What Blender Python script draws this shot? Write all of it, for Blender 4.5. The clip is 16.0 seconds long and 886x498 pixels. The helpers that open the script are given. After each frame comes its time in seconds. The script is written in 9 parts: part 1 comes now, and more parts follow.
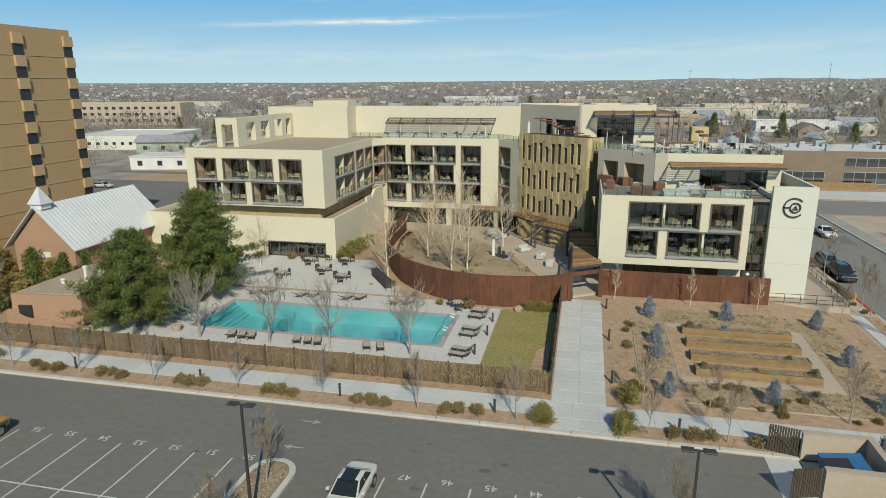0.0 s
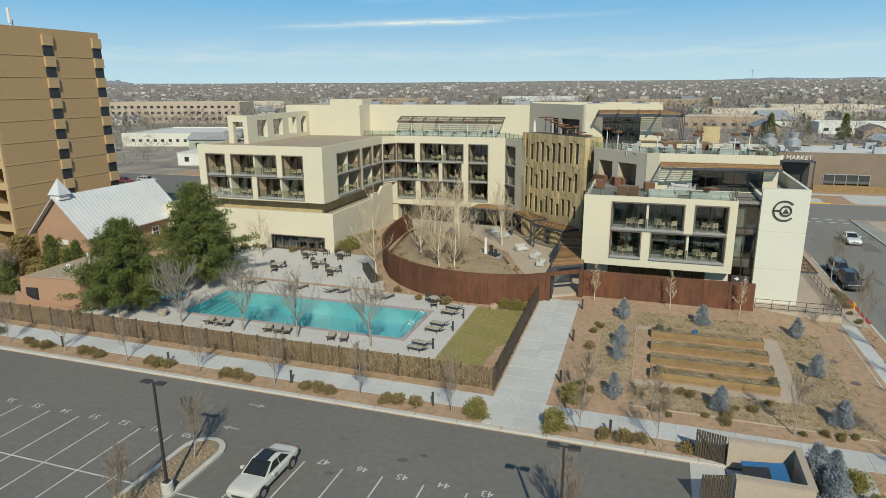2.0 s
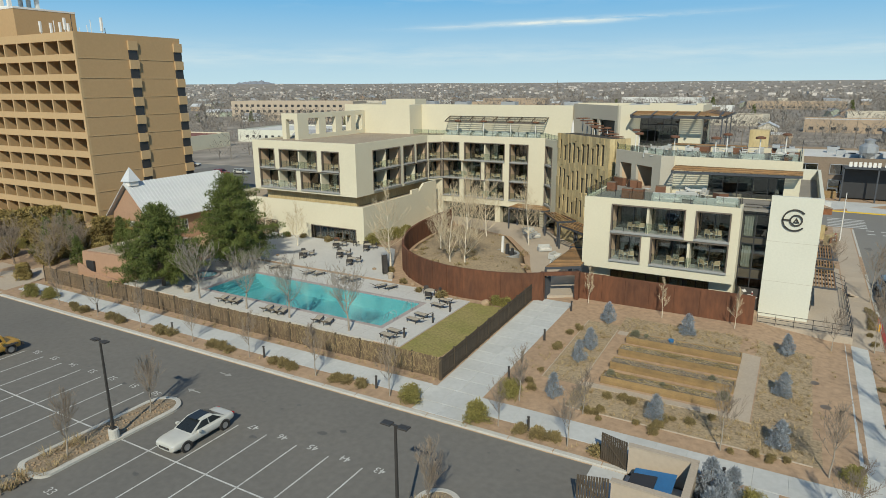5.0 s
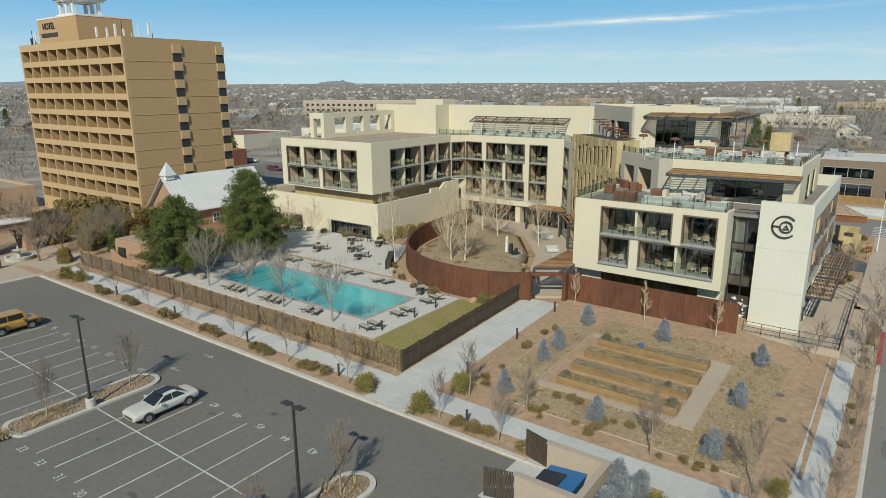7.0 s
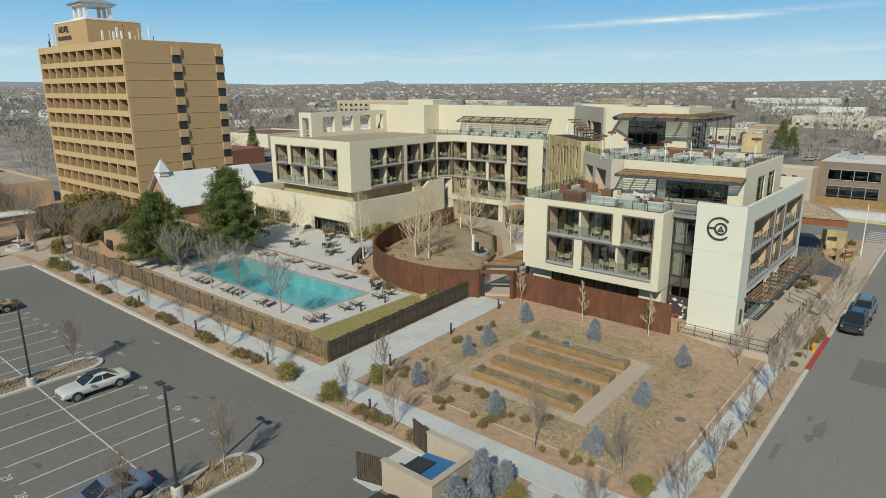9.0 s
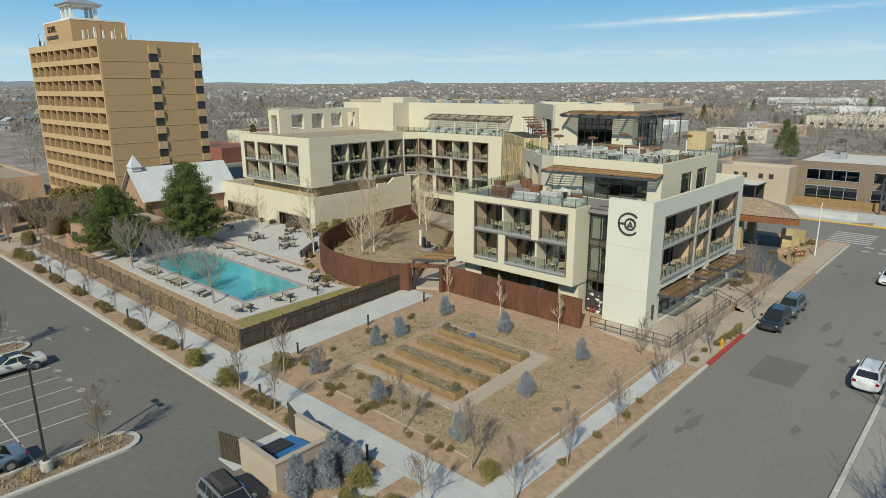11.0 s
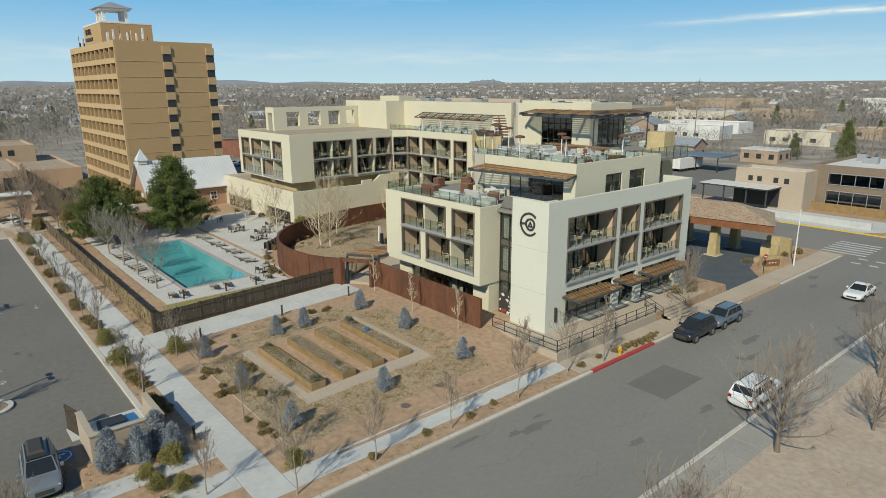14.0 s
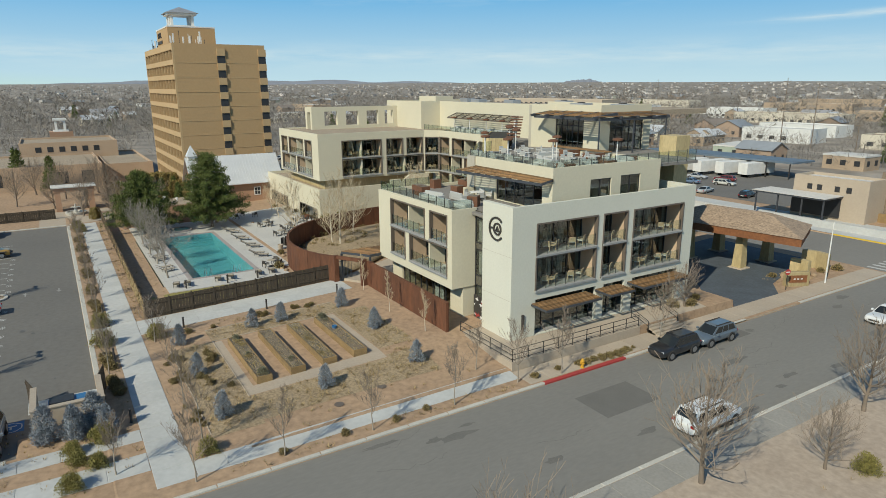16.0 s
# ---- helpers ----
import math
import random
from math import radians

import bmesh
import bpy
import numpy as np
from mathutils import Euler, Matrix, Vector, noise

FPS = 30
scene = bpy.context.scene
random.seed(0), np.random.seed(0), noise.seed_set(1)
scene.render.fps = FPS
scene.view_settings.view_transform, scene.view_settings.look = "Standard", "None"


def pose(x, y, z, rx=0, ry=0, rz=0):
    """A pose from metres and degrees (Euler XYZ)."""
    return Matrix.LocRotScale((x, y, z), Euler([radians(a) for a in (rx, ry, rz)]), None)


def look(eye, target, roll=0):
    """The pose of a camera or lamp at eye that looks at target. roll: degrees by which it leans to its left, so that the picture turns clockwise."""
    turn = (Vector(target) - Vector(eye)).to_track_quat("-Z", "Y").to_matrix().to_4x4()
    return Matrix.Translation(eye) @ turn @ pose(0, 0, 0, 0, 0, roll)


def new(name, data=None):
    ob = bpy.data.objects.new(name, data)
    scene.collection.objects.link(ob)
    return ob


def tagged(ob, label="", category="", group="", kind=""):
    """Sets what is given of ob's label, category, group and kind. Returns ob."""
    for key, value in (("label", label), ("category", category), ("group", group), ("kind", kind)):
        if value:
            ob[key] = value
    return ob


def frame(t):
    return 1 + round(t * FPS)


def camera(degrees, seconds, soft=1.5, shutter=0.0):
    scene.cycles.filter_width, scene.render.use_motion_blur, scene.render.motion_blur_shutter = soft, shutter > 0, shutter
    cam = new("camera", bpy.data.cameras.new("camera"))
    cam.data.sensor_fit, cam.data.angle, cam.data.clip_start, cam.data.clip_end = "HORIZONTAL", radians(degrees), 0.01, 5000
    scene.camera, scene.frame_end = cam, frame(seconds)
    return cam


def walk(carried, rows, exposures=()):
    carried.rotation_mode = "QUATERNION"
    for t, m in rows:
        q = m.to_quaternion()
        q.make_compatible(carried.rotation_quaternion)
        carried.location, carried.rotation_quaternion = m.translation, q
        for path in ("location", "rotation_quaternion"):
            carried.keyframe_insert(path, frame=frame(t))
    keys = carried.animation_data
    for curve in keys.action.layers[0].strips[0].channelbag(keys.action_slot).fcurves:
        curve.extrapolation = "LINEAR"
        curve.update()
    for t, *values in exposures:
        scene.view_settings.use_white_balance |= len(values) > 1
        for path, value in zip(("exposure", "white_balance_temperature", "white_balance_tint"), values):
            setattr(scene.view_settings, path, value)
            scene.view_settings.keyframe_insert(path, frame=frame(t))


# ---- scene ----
cam = camera(70.3, 16.0, soft=0.5)
METRES, EYE, TILT, LEAN, TURN = 73.6, 22.0, 0.0, 0.0, 12.7
ROWS = [
    (0.0, 0.0, 0.0, 0.0, -0.1, -14.6, 0.37),
    (0.5, 0.0276, -0.0021, -0.0009, 1.29, -14.58, 0.39),
    (1.0, 0.0555, -0.0036, -0.0017, 2.63, -14.57, 0.41),
    (1.5, 0.0836, -0.0049, -0.0024, 4.1, -14.56, 0.41),
    (2.0, 0.1114, -0.0064, -0.0028, 5.59, -14.56, 0.41),
    (2.5, 0.1392, -0.0075, -0.0033, 7.06, -14.53, 0.4),
    (3.0, 0.1674, -0.0079, -0.0035, 8.63, -14.52, 0.41),
    (3.5, 0.1953, -0.0074, -0.0038, 10.44, -14.5, 0.37),
    (4.0, 0.2234, -0.0064, -0.0041, 12.61, -14.48, 0.36),
    (6.5, 0.3624, 0.0117, -0.0032, 22.0, -14.45, 0.33),
    (7.0, 0.3921, 0.018, -0.0026, 23.58, -14.45, 0.32),
    (7.5, 0.4223, 0.0256, -0.0021, 24.84, -14.44, 0.32),
    (8.0, 0.4528, 0.0344, -0.0019, 25.92, -14.42, 0.33),
    (8.5, 0.4834, 0.0438, -0.0021, 26.82, -14.43, 0.33),
    (9.0, 0.514, 0.0542, -0.0026, 27.53, -14.42, 0.32),
    (11.5, 0.6673, 0.1159, -0.0082, 30.58, -14.46, 0.31),
    (12.0, 0.6977, 0.1315, -0.0094, 31.54, -14.46, 0.3),
    (12.5, 0.7274, 0.1487, -0.0099, 32.79, -14.46, 0.28),
    (13.0, 0.7567, 0.1675, -0.0103, 34.27, -14.45, 0.27),
    (13.5, 0.7852, 0.1877, -0.0102, 35.76, -14.45, 0.25),
    (14.0, 0.8128, 0.2094, -0.0099, 37.14, -14.46, 0.26),
    (14.5, 0.8394, 0.2316, -0.0097, 39.0, -14.46, 0.25),
    (15.0, 0.8653, 0.2552, -0.0097, 41.07, -14.46, 0.24),
    (15.5, 0.8903, 0.2797, -0.0092, 43.32, -14.45, 0.22),
    (16.0, 0.9143, 0.3052, -0.0086, 45.55, -14.46, 0.21),
]
walk(cam, [(t, pose(0, 0, EYE, TILT, LEAN, TURN) @ pose(METRES * x, METRES * y, METRES * z, 90 + pitch, roll, yaw)) for t, x, y, z, yaw, pitch, roll in ROWS], [(0.0, 0.27, 7050, 2), (16.0, 0.27, 7050, 2)])

# ---- world and light ----
SUN_EL, SUN_AZ = 38.0, -66.0          # height over the horizon; bearing in the plan, from +x towards +y
sun_dir = Vector((math.cos(radians(SUN_EL)) * math.cos(radians(SUN_AZ)), math.cos(radians(SUN_EL)) * math.sin(radians(SUN_AZ)), math.sin(radians(SUN_EL))))
world = bpy.data.worlds.new("sky")
scene.world = world
world.use_nodes = True
wn, wl = world.node_tree.nodes, world.node_tree.links
wn.clear()
w_out = wn.new("ShaderNodeOutputWorld")
w_bg = wn.new("ShaderNodeBackground")
w_sky = wn.new("ShaderNodeTexSky")
w_sky.sky_type = "NISHITA"
w_sky.sun_disc = False
w_sky.sun_elevation = radians(SUN_EL)
w_sky.sun_rotation = radians(90.0 - SUN_AZ)
w_sky.altitude = 1500.0
w_sky.air_density = 1.0
w_sky.dust_density = 0.15
w_sky.ozone_density = 3.0
w_bg.inputs["Strength"].default_value = 0.115
# thin high cloud: one streak and a soft veil low over the horizon
w_tc = wn.new("ShaderNodeTexCoord")
w_sep = wn.new("ShaderNodeSeparateXYZ")
wl.new(w_tc.outputs["Generated"], w_sep.inputs[0])
w_map = wn.new("ShaderNodeMapping")
w_map.inputs["Scale"].default_value = (5.0, 5.0, 42.0)
wl.new(w_tc.outputs["Generated"], w_map.inputs[0])
w_noise = wn.new("ShaderNodeTexNoise")
w_noise.inputs["Scale"].default_value = 1.6
w_noise.inputs["Detail"].default_value = 7.0
w_noise.inputs["Roughness"].default_value = 0.62
wl.new(w_map.outputs[0], w_noise.inputs["Vector"])


def wmath(op, a, b=None):
    n = wn.new("ShaderNodeMath")
    n.operation = op
    for i, v in enumerate((a, b)):
        if v is None:
            continue
        if isinstance(v, (int, float)):
            n.inputs[i].default_value = v
        else:
            wl.new(v, n.inputs[i])
    return n.outputs[0]


def wbump(value, mid, half):
    """1 at mid, falling to 0 at mid +- half."""
    d = wmath("DIVIDE", wmath("ABSOLUTE", wmath("SUBTRACT", value, mid)), half)
    n = wmath("SUBTRACT", 1.0, wmath("MINIMUM", d, 1.0))
    return wmath("MULTIPLY", n, n)


w_azim = wmath("ARCTAN2", w_sep.outputs[1], w_sep.outputs[0])
w_tilted = wmath("ADD", w_sep.outputs[2], wmath("MULTIPLY", wmath("SUBTRACT", w_azim, 1.9), 0.030))
streak = wmath("MULTIPLY", wbump(w_tilted, 0.092, 0.009), wbump(w_azim, 1.90, 0.36))
streak = wmath("MULTIPLY", streak, wmath("MULTIPLY", wmath("SUBTRACT", w_noise.outputs[0], 0.36), 7.0))
veil = wmath("MULTIPLY", wbump(w_sep.outputs[2], 0.045, 0.035), wmath("MULTIPLY", wmath("SUBTRACT", w_noise.outputs[0], 0.34), 1.2))
corner = wmath("MULTIPLY", wbump(w_sep.outputs[2], 0.135, 0.03), wmath("MULTIPLY", wmath("SUBTRACT", w_noise.outputs[0], 0.50), 2.0))
w_amount = wmath("ADD", wmath("MAXIMUM", streak, 0.0), wmath("ADD", wmath("MAXIMUM", veil, 0.0), wmath("MAXIMUM", corner, 0.0)))
w_amount = wmath("MINIMUM", w_amount, 0.9)
w_mix = wn.new("ShaderNodeMix")
w_mix.data_type = "RGBA"
wl.new(w_amount, w_mix.inputs[0])
w_haze = wn.new("ShaderNodeMix")       # the sky's low band never outshines thin haze
w_haze.data_type, w_haze.blend_type = "RGBA", "DARKEN"
w_haze.inputs[0].default_value = 1.0
w_tone = wn.new("ShaderNodeMix")
w_tone.data_type = "RGBA"
wl.new(wmath("MINIMUM", wmath("MULTIPLY", wmath("MAXIMUM", w_sep.outputs[2], 0.0), 7.4), 1.0), w_tone.inputs[0])
w_tone.inputs[6].default_value = (3.9, 5.3, 6.4, 1)
w_tone.inputs[7].default_value = (1.05, 3.2, 6.0, 1)
wl.new(w_tone.outputs[2], w_haze.inputs[7])
wl.new(w_sky.outputs[0], w_haze.inputs[6])
wl.new(w_haze.outputs[2], w_mix.inputs[6])
w_mix.inputs[7].default_value = (5.9, 6.3, 6.6, 1)
wl.new(w_mix.outputs[2], w_bg.inputs["Color"])
wl.new(w_bg.outputs[0], w_out.inputs[0])

sun = new("sun", bpy.data.lights.new("sun", "SUN"))
sun.data.energy = 3.5
sun.data.angle = radians(0.5)
sun.data.color = (1.0, 0.95, 0.87)
sun.matrix_world = look(sun_dir * 100, (0, 0, 0))
scene.view_settings.exposure = 0.0

# ---- materials ----


def mat(name, c1, c2=None, scale=1.0, rough=0.85, bump=0.0, bscale=None, metallic=0.0, rand=0.0, fine=0.12, fscale=None, stretch=(1, 1, 1), spec=0.5, contrast=1.0, island=False):
    """A surface whose colour wanders between c1 and c2, with fine grain and relief, in metres of the world."""
    m = bpy.data.materials.new(name)
    m.use_nodes = True
    n, l = m.node_tree.nodes, m.node_tree.links
    b = n["Principled BSDF"]
    b.inputs["Roughness"].default_value = rough
    b.inputs["Metallic"].default_value = metallic
    b.inputs["Specular IOR Level"].default_value = spec
    c2 = c2 or tuple(v * 0.82 for v in c1)
    geo = n.new("ShaderNodeNewGeometry")
    mp = n.new("ShaderNodeMapping")
    mp.inputs["Scale"].default_value = stretch
    l.new(geo.outputs["Position"], mp.inputs[0])
    big = n.new("ShaderNodeTexNoise")
    big.inputs["Scale"].default_value = scale
    big.inputs["Detail"].default_value = 5.0
    l.new(mp.outputs[0], big.inputs["Vector"])
    ramp = n.new("ShaderNodeMapRange")
    ramp.inputs[1].default_value = 0.5 - 0.28 / contrast
    ramp.inputs[2].default_value = 0.5 + 0.28 / contrast
    l.new(big.outputs[0], ramp.inputs[0])
    mix = n.new("ShaderNodeMix")
    mix.data_type = "RGBA"
    l.new(ramp.outputs[0], mix.inputs[0])
    mix.inputs[6].default_value = (*c1, 1)
    mix.inputs[7].default_value = (*c2, 1)
    small = n.new("ShaderNodeTexNoise")
    small.inputs["Scale"].default_value = fscale or scale * 14
    small.inputs["Detail"].default_value = 3.0
    l.new(mp.outputs[0], small.inputs["Vector"])
    fr = n.new("ShaderNodeMapRange")
    fr.inputs[1].default_value, fr.inputs[2].default_value = 0.25, 0.75
    fr.inputs[3].default_value, fr.inputs[4].default_value = 1 - fine, 1 + fine
    l.new(small.outputs[0], fr.inputs[0])
    hsv = n.new("ShaderNodeHueSaturation")
    l.new(mix.outputs[2], hsv.inputs["Color"])
    value = fr.outputs[0]
    if rand:
        if island:
            src = geo.outputs["Random Per Island"]
        else:
            src = n.new("ShaderNodeObjectInfo").outputs["Random"]
        rr = n.new("ShaderNodeMapRange")
        rr.inputs[3].default_value, rr.inputs[4].default_value = 1 - rand, 1 + rand
        l.new(src, rr.inputs[0])
        mu = n.new("ShaderNodeMath")
        mu.operation = "MULTIPLY"
        l.new(value, mu.inputs[0])
        l.new(rr.outputs[0], mu.inputs[1])
        value = mu.outputs[0]
    l.new(value, hsv.inputs["Value"])
    l.new(hsv.outputs[0], b.inputs["Base Color"])
    if bump:
        bn = n.new("ShaderNodeBump")
        bn.inputs["Strength"].default_value = bump
        bn.inputs["Distance"].default_value = 0.02
        tex = n.new("ShaderNodeTexNoise")
        tex.inputs["Scale"].default_value = bscale or scale * 20
        tex.inputs["Detail"].default_value = 4.0
        l.new(mp.outputs[0], tex.inputs["Vector"])
        l.new(tex.outputs[0], bn.inputs["Height"])
        l.new(bn.outputs[0], b.inputs["Normal"])
    return m


def glass_mat(name, tint, clear, rough=0.02):
    """A thin pane: mostly see-through, with a Fresnel gloss."""
    m = bpy.data.materials.new(name)
    m.use_nodes = True
    n, l = m.node_tree.nodes, m.node_tree.links
    n.clear()
    out = n.new("ShaderNodeOutputMaterial")
    tr = n.new("ShaderNodeBsdfTransparent")
    tr.inputs[0].default_value = (*tint, 1)
    gl = n.new("ShaderNodeBsdfGlossy")
    gl.inputs["Roughness"].default_value = rough
    fz = n.new("ShaderNodeLayerWeight")
    fz.inputs[0].default_value = 0.5
    po = n.new("ShaderNodeMath")
    po.operation = "POWER"
    po.inputs[1].default_value = 4.0
    l.new(fz.outputs["Facing"], po.inputs[0])
    mx = n.new("ShaderNodeMixShader")
    ad = n.new("ShaderNodeMath")
    ad.operation = "MULTIPLY_ADD"
    ad.inputs[1].default_value = 0.6
    ad.inputs[2].default_value = clear
    l.new(po.outputs[0], ad.inputs[0])
    l.new(ad.outputs[0], mx.inputs[0])
    l.new(tr.outputs[0], mx.inputs[1])
    l.new(gl.outputs[0], mx.inputs[2])
    l.new(mx.outputs[0], out.inputs[0])
    return m


STUCCO = mat("cream_stucco", (0.60, 0.55, 0.415), (0.56, 0.51, 0.385), 0.25, 0.92, 0.25, 40, fine=0.04, fscale=6)
STUCCO_WHITE = mat("pale_stucco", (0.59, 0.58, 0.495), (0.56, 0.55, 0.465), 0.25, 0.92, 0.25, 40, fine=0.04, fscale=6)
# darker stucco: paints the shade of the angled walls; also plain grey walls
STUCCO_SHADE_GREY = mat("shaded_and_grey_stucco", (0.44, 0.40, 0.325), (0.41, 0.37, 0.30), 0.3, 0.92, 0.25, 40, fine=0.04, fscale=6)
BRONZE_TRIM = mat("bronze_trim", (0.15, 0.12, 0.095), None, 1.0, 0.5, fine=0.05)
RECESS = mat("tan_recess_stucco", (0.53, 0.385, 0.26), (0.48, 0.345, 0.23), 0.6, 0.9, 0.2, 40, fine=0.05)
DARK_FRAME = mat("dark_metal", (0.035, 0.035, 0.037), None, 1.0, 0.45, fine=0.06)
STEEL_BLUE = mat("charcoal_steel", (0.06, 0.065, 0.075), None, 1.0, 0.5, fine=0.06)
# near-black on purpose: the indoor shade is put into this wall colour
ROOM = mat("room_shade_dark", (0.075, 0.07, 0.06), (0.045, 0.042, 0.038), 0.9, 0.9, fine=0.1)
CURTAIN = mat("linen_curtain", (0.42, 0.40, 0.36), (0.32, 0.30, 0.27), 9.0, 0.95, stretch=(1, 1, 0.03), fine=0.15)
GLASS = glass_mat("window_glass", (0.68, 0.75, 0.73), 0.15)
RAIL_GLASS = glass_mat("rail_glass", (0.84, 0.90, 0.875), 0.07)
LEDGE = mat("grey_concrete_ledge", (0.30, 0.30, 0.29), (0.25, 0.25, 0.24), 1.2, 0.85, 0.2, 30)
GRAVEL_ROOF = mat("roof_gravel", (0.36, 0.29, 0.21), (0.29, 0.23, 0.165), 0.35, 0.95, 0.9, 9, fine=0.35, fscale=7)
DECK = mat("terrace_deck", (0.24, 0.22, 0.195), (0.20, 0.185, 0.165), 0.5, 0.85, 0.2, 20)
TRAVERTINE = mat("honey_stone", (0.48, 0.38, 0.21), (0.34, 0.26, 0.13), 0.5, 0.85, 0.5, 7, rand=0.2, fine=0.16, fscale=5, stretch=(1, 1, 0.35))
CORTEN = mat("weathered_steel", (0.165, 0.062, 0.028), (0.08, 0.033, 0.018), 0.55, 0.8, 0.25, 25, fine=0.25, fscale=3, stretch=(1, 1, 0.3), rand=0.08)
CORTEN_LIGHT = mat("rust_fascia", (0.25, 0.095, 0.035), (0.15, 0.06, 0.026), 0.9, 0.75, 0.2, 25, fine=0.2, fscale=4)
WOOD_FENCE = mat("weathered_fence_wood", (0.17, 0.115, 0.066), (0.115, 0.08, 0.05), 0.8, 0.9, 0.3, 30, fine=0.25, fscale=6, stretch=(1, 1, 0.15), rand=0.2)
WOOD_DARK = mat("brown_stained_wood", (0.075, 0.055, 0.036), (0.055, 0.041, 0.028), 0.8, 0.85, 0.3, 30, fine=0.2, fscale=6, stretch=(1, 1, 0.2), rand=0.12)
WOOD_SLAT = mat("oiled_slat_wood", (0.29, 0.16, 0.066), (0.16, 0.092, 0.042), 1.5, 0.7, 0.2, 20, fine=0.25, rand=0.45, island=True)
WOOD_BED = mat("raised_bed_timber", (0.30, 0.195, 0.085), (0.19, 0.125, 0.06), 1.6, 0.85, 0.3, 25, fine=0.2, rand=0.15)
WOOD_CHAIR = mat("teak", (0.52, 0.385, 0.245), (0.42, 0.31, 0.195), 2.0, 0.75, fine=0.12)
RUST_PLANTER = mat("rust_planter", (0.17, 0.075, 0.04), (0.12, 0.055, 0.03), 1.5, 0.8, fine=0.2)
ASPHALT = mat("asphalt", (0.157, 0.146, 0.129), (0.13, 0.122, 0.11), 0.10, 0.92, 0.35, 25, fine=0.10, fscale=2.2, contrast=1.2)
ASPHALT_ROAD = mat("old_asphalt", (0.215, 0.203, 0.18), (0.165, 0.157, 0.143), 0.11, 0.92, 0.35, 25, fine=0.07, fscale=5.0, stretch=(1, 0.3, 1), contrast=1.0)
ASPHALT_PATCH = mat("dark_asphalt_patch", (0.15, 0.142, 0.128), (0.128, 0.122, 0.11), 0.8, 0.92, 0.3, 25)
PAINT_FADED = mat("faded_road_paint", (0.34, 0.335, 0.31), (0.22, 0.21, 0.195), 2.5, 0.85, fine=0.2, fscale=9)
CONC_OLD = mat("old_sidewalk", (0.30, 0.283, 0.252), (0.25, 0.236, 0.21), 0.4, 0.92, 0.2, 20, fine=0.1, rand=0.06)
LODGE = mat("lodge_plaster", (0.45, 0.325, 0.225), (0.40, 0.285, 0.195), 0.3, 0.93, fine=0.06)
OIL = mat("oil_stain", (0.085, 0.08, 0.075), (0.11, 0.105, 0.097), 2.0, 0.7)
PAINT_WHITE = mat("road_paint", (0.55, 0.55, 0.52), (0.36, 0.35, 0.33), 1.6, 0.8, fine=0.2, fscale=9)
PAINT_YELLOW = mat("yellow_kerb_paint", (0.62, 0.42, 0.04), None, 2.0, 0.8)
PAINT_RED = mat("red_kerb_paint", (0.42, 0.045, 0.04), (0.30, 0.04, 0.035), 2.0, 0.8)
PAINT_BLUE = mat("blue_bay_paint", (0.04, 0.12, 0.28), None, 2.0, 0.8)
CONCRETE = mat("walk_concrete", (0.47, 0.47, 0.45), (0.40, 0.40, 0.385), 0.35, 0.9, 0.15, 30, fine=0.07, fscale=3, rand=0.05)
KERB = mat("kerb_concrete", (0.50, 0.475, 0.42), (0.40, 0.38, 0.34), 0.8, 0.9, 0.2, 30, fine=0.12)
CONC_TAN = mat("tan_concrete", (0.42, 0.345, 0.265), (0.36, 0.30, 0.235), 0.4, 0.9, 0.2, 30, fine=0.08, rand=0.05)
DECK_CONC = mat("pool_deck_concrete", (0.48, 0.465, 0.43), (0.42, 0.405, 0.38), 0.3, 0.9, 0.15, 30, fine=0.07, rand=0.05)
COPING = mat("pool_coping", (0.36, 0.31, 0.285), (0.29, 0.25, 0.235), 1.0, 0.85)
POOL_TILE = mat("pool_plaster", (0.27, 0.52, 0.53), (0.17, 0.41, 0.44), 0.35, 0.5, fine=0.08)
SOIL = mat("decomposed_granite", (0.375, 0.255, 0.162), (0.305, 0.205, 0.13), 0.16, 0.96, 0.7, 12, fine=0.22, fscale=2.4)
MULCH = mat("gravel_bed", (0.27, 0.205, 0.135), (0.19, 0.145, 0.10), 0.5, 0.96, 0.9, 9, fine=0.4, fscale=6)
DRY_BED = mat("dry_grass_bed", (0.34, 0.26, 0.16), (0.25, 0.185, 0.115), 0.35, 0.96, 0.9, 8, fine=0.35, fscale=5)
LAWN = mat("winter_lawn", (0.20, 0.185, 0.05), (0.27, 0.215, 0.085), 0.5, 0.95, 0.8, 14, fine=0.3, fscale=5)
BED_SOIL = mat("bed_soil", (0.075, 0.06, 0.042), (0.25, 0.215, 0.165), 3.0, 0.96, 0.9, 10, fine=0.4, fscale=9, stretch=(0.35, 1, 1))
ADOBE = mat("adobe_plaster", (0.40, 0.24, 0.155), (0.34, 0.205, 0.13), 0.4, 0.94, 0.3, 15, fine=0.08)
TOWER_TAN = mat("tower_stucco", (0.435, 0.285, 0.145), (0.405, 0.265, 0.135), 0.12, 0.93, 0.2, 20, fine=0.04, fscale=3)
TOWER_TAN2 = mat("tower_light_stucco", (0.47, 0.325, 0.175), (0.44, 0.30, 0.16), 0.2, 0.93, 0.2, 20, fine=0.04, fscale=3)
WHITE_PAINT = mat("white_paint", (0.72, 0.70, 0.66), None, 1.0, 0.7, fine=0.05)
METAL_ROOF = mat("pale_metal_roof", (0.66, 0.66, 0.65), (0.58, 0.585, 0.58), 0.4, 0.45, fine=0.06, metallic=0.2)
TILE_BAND = mat("waterline_tile", (0.16, 0.22, 0.26), (0.10, 0.15, 0.19), 2.0, 0.3)
STORE_GLASS = glass_mat("store_glass", (0.35, 0.40, 0.40), 0.30)
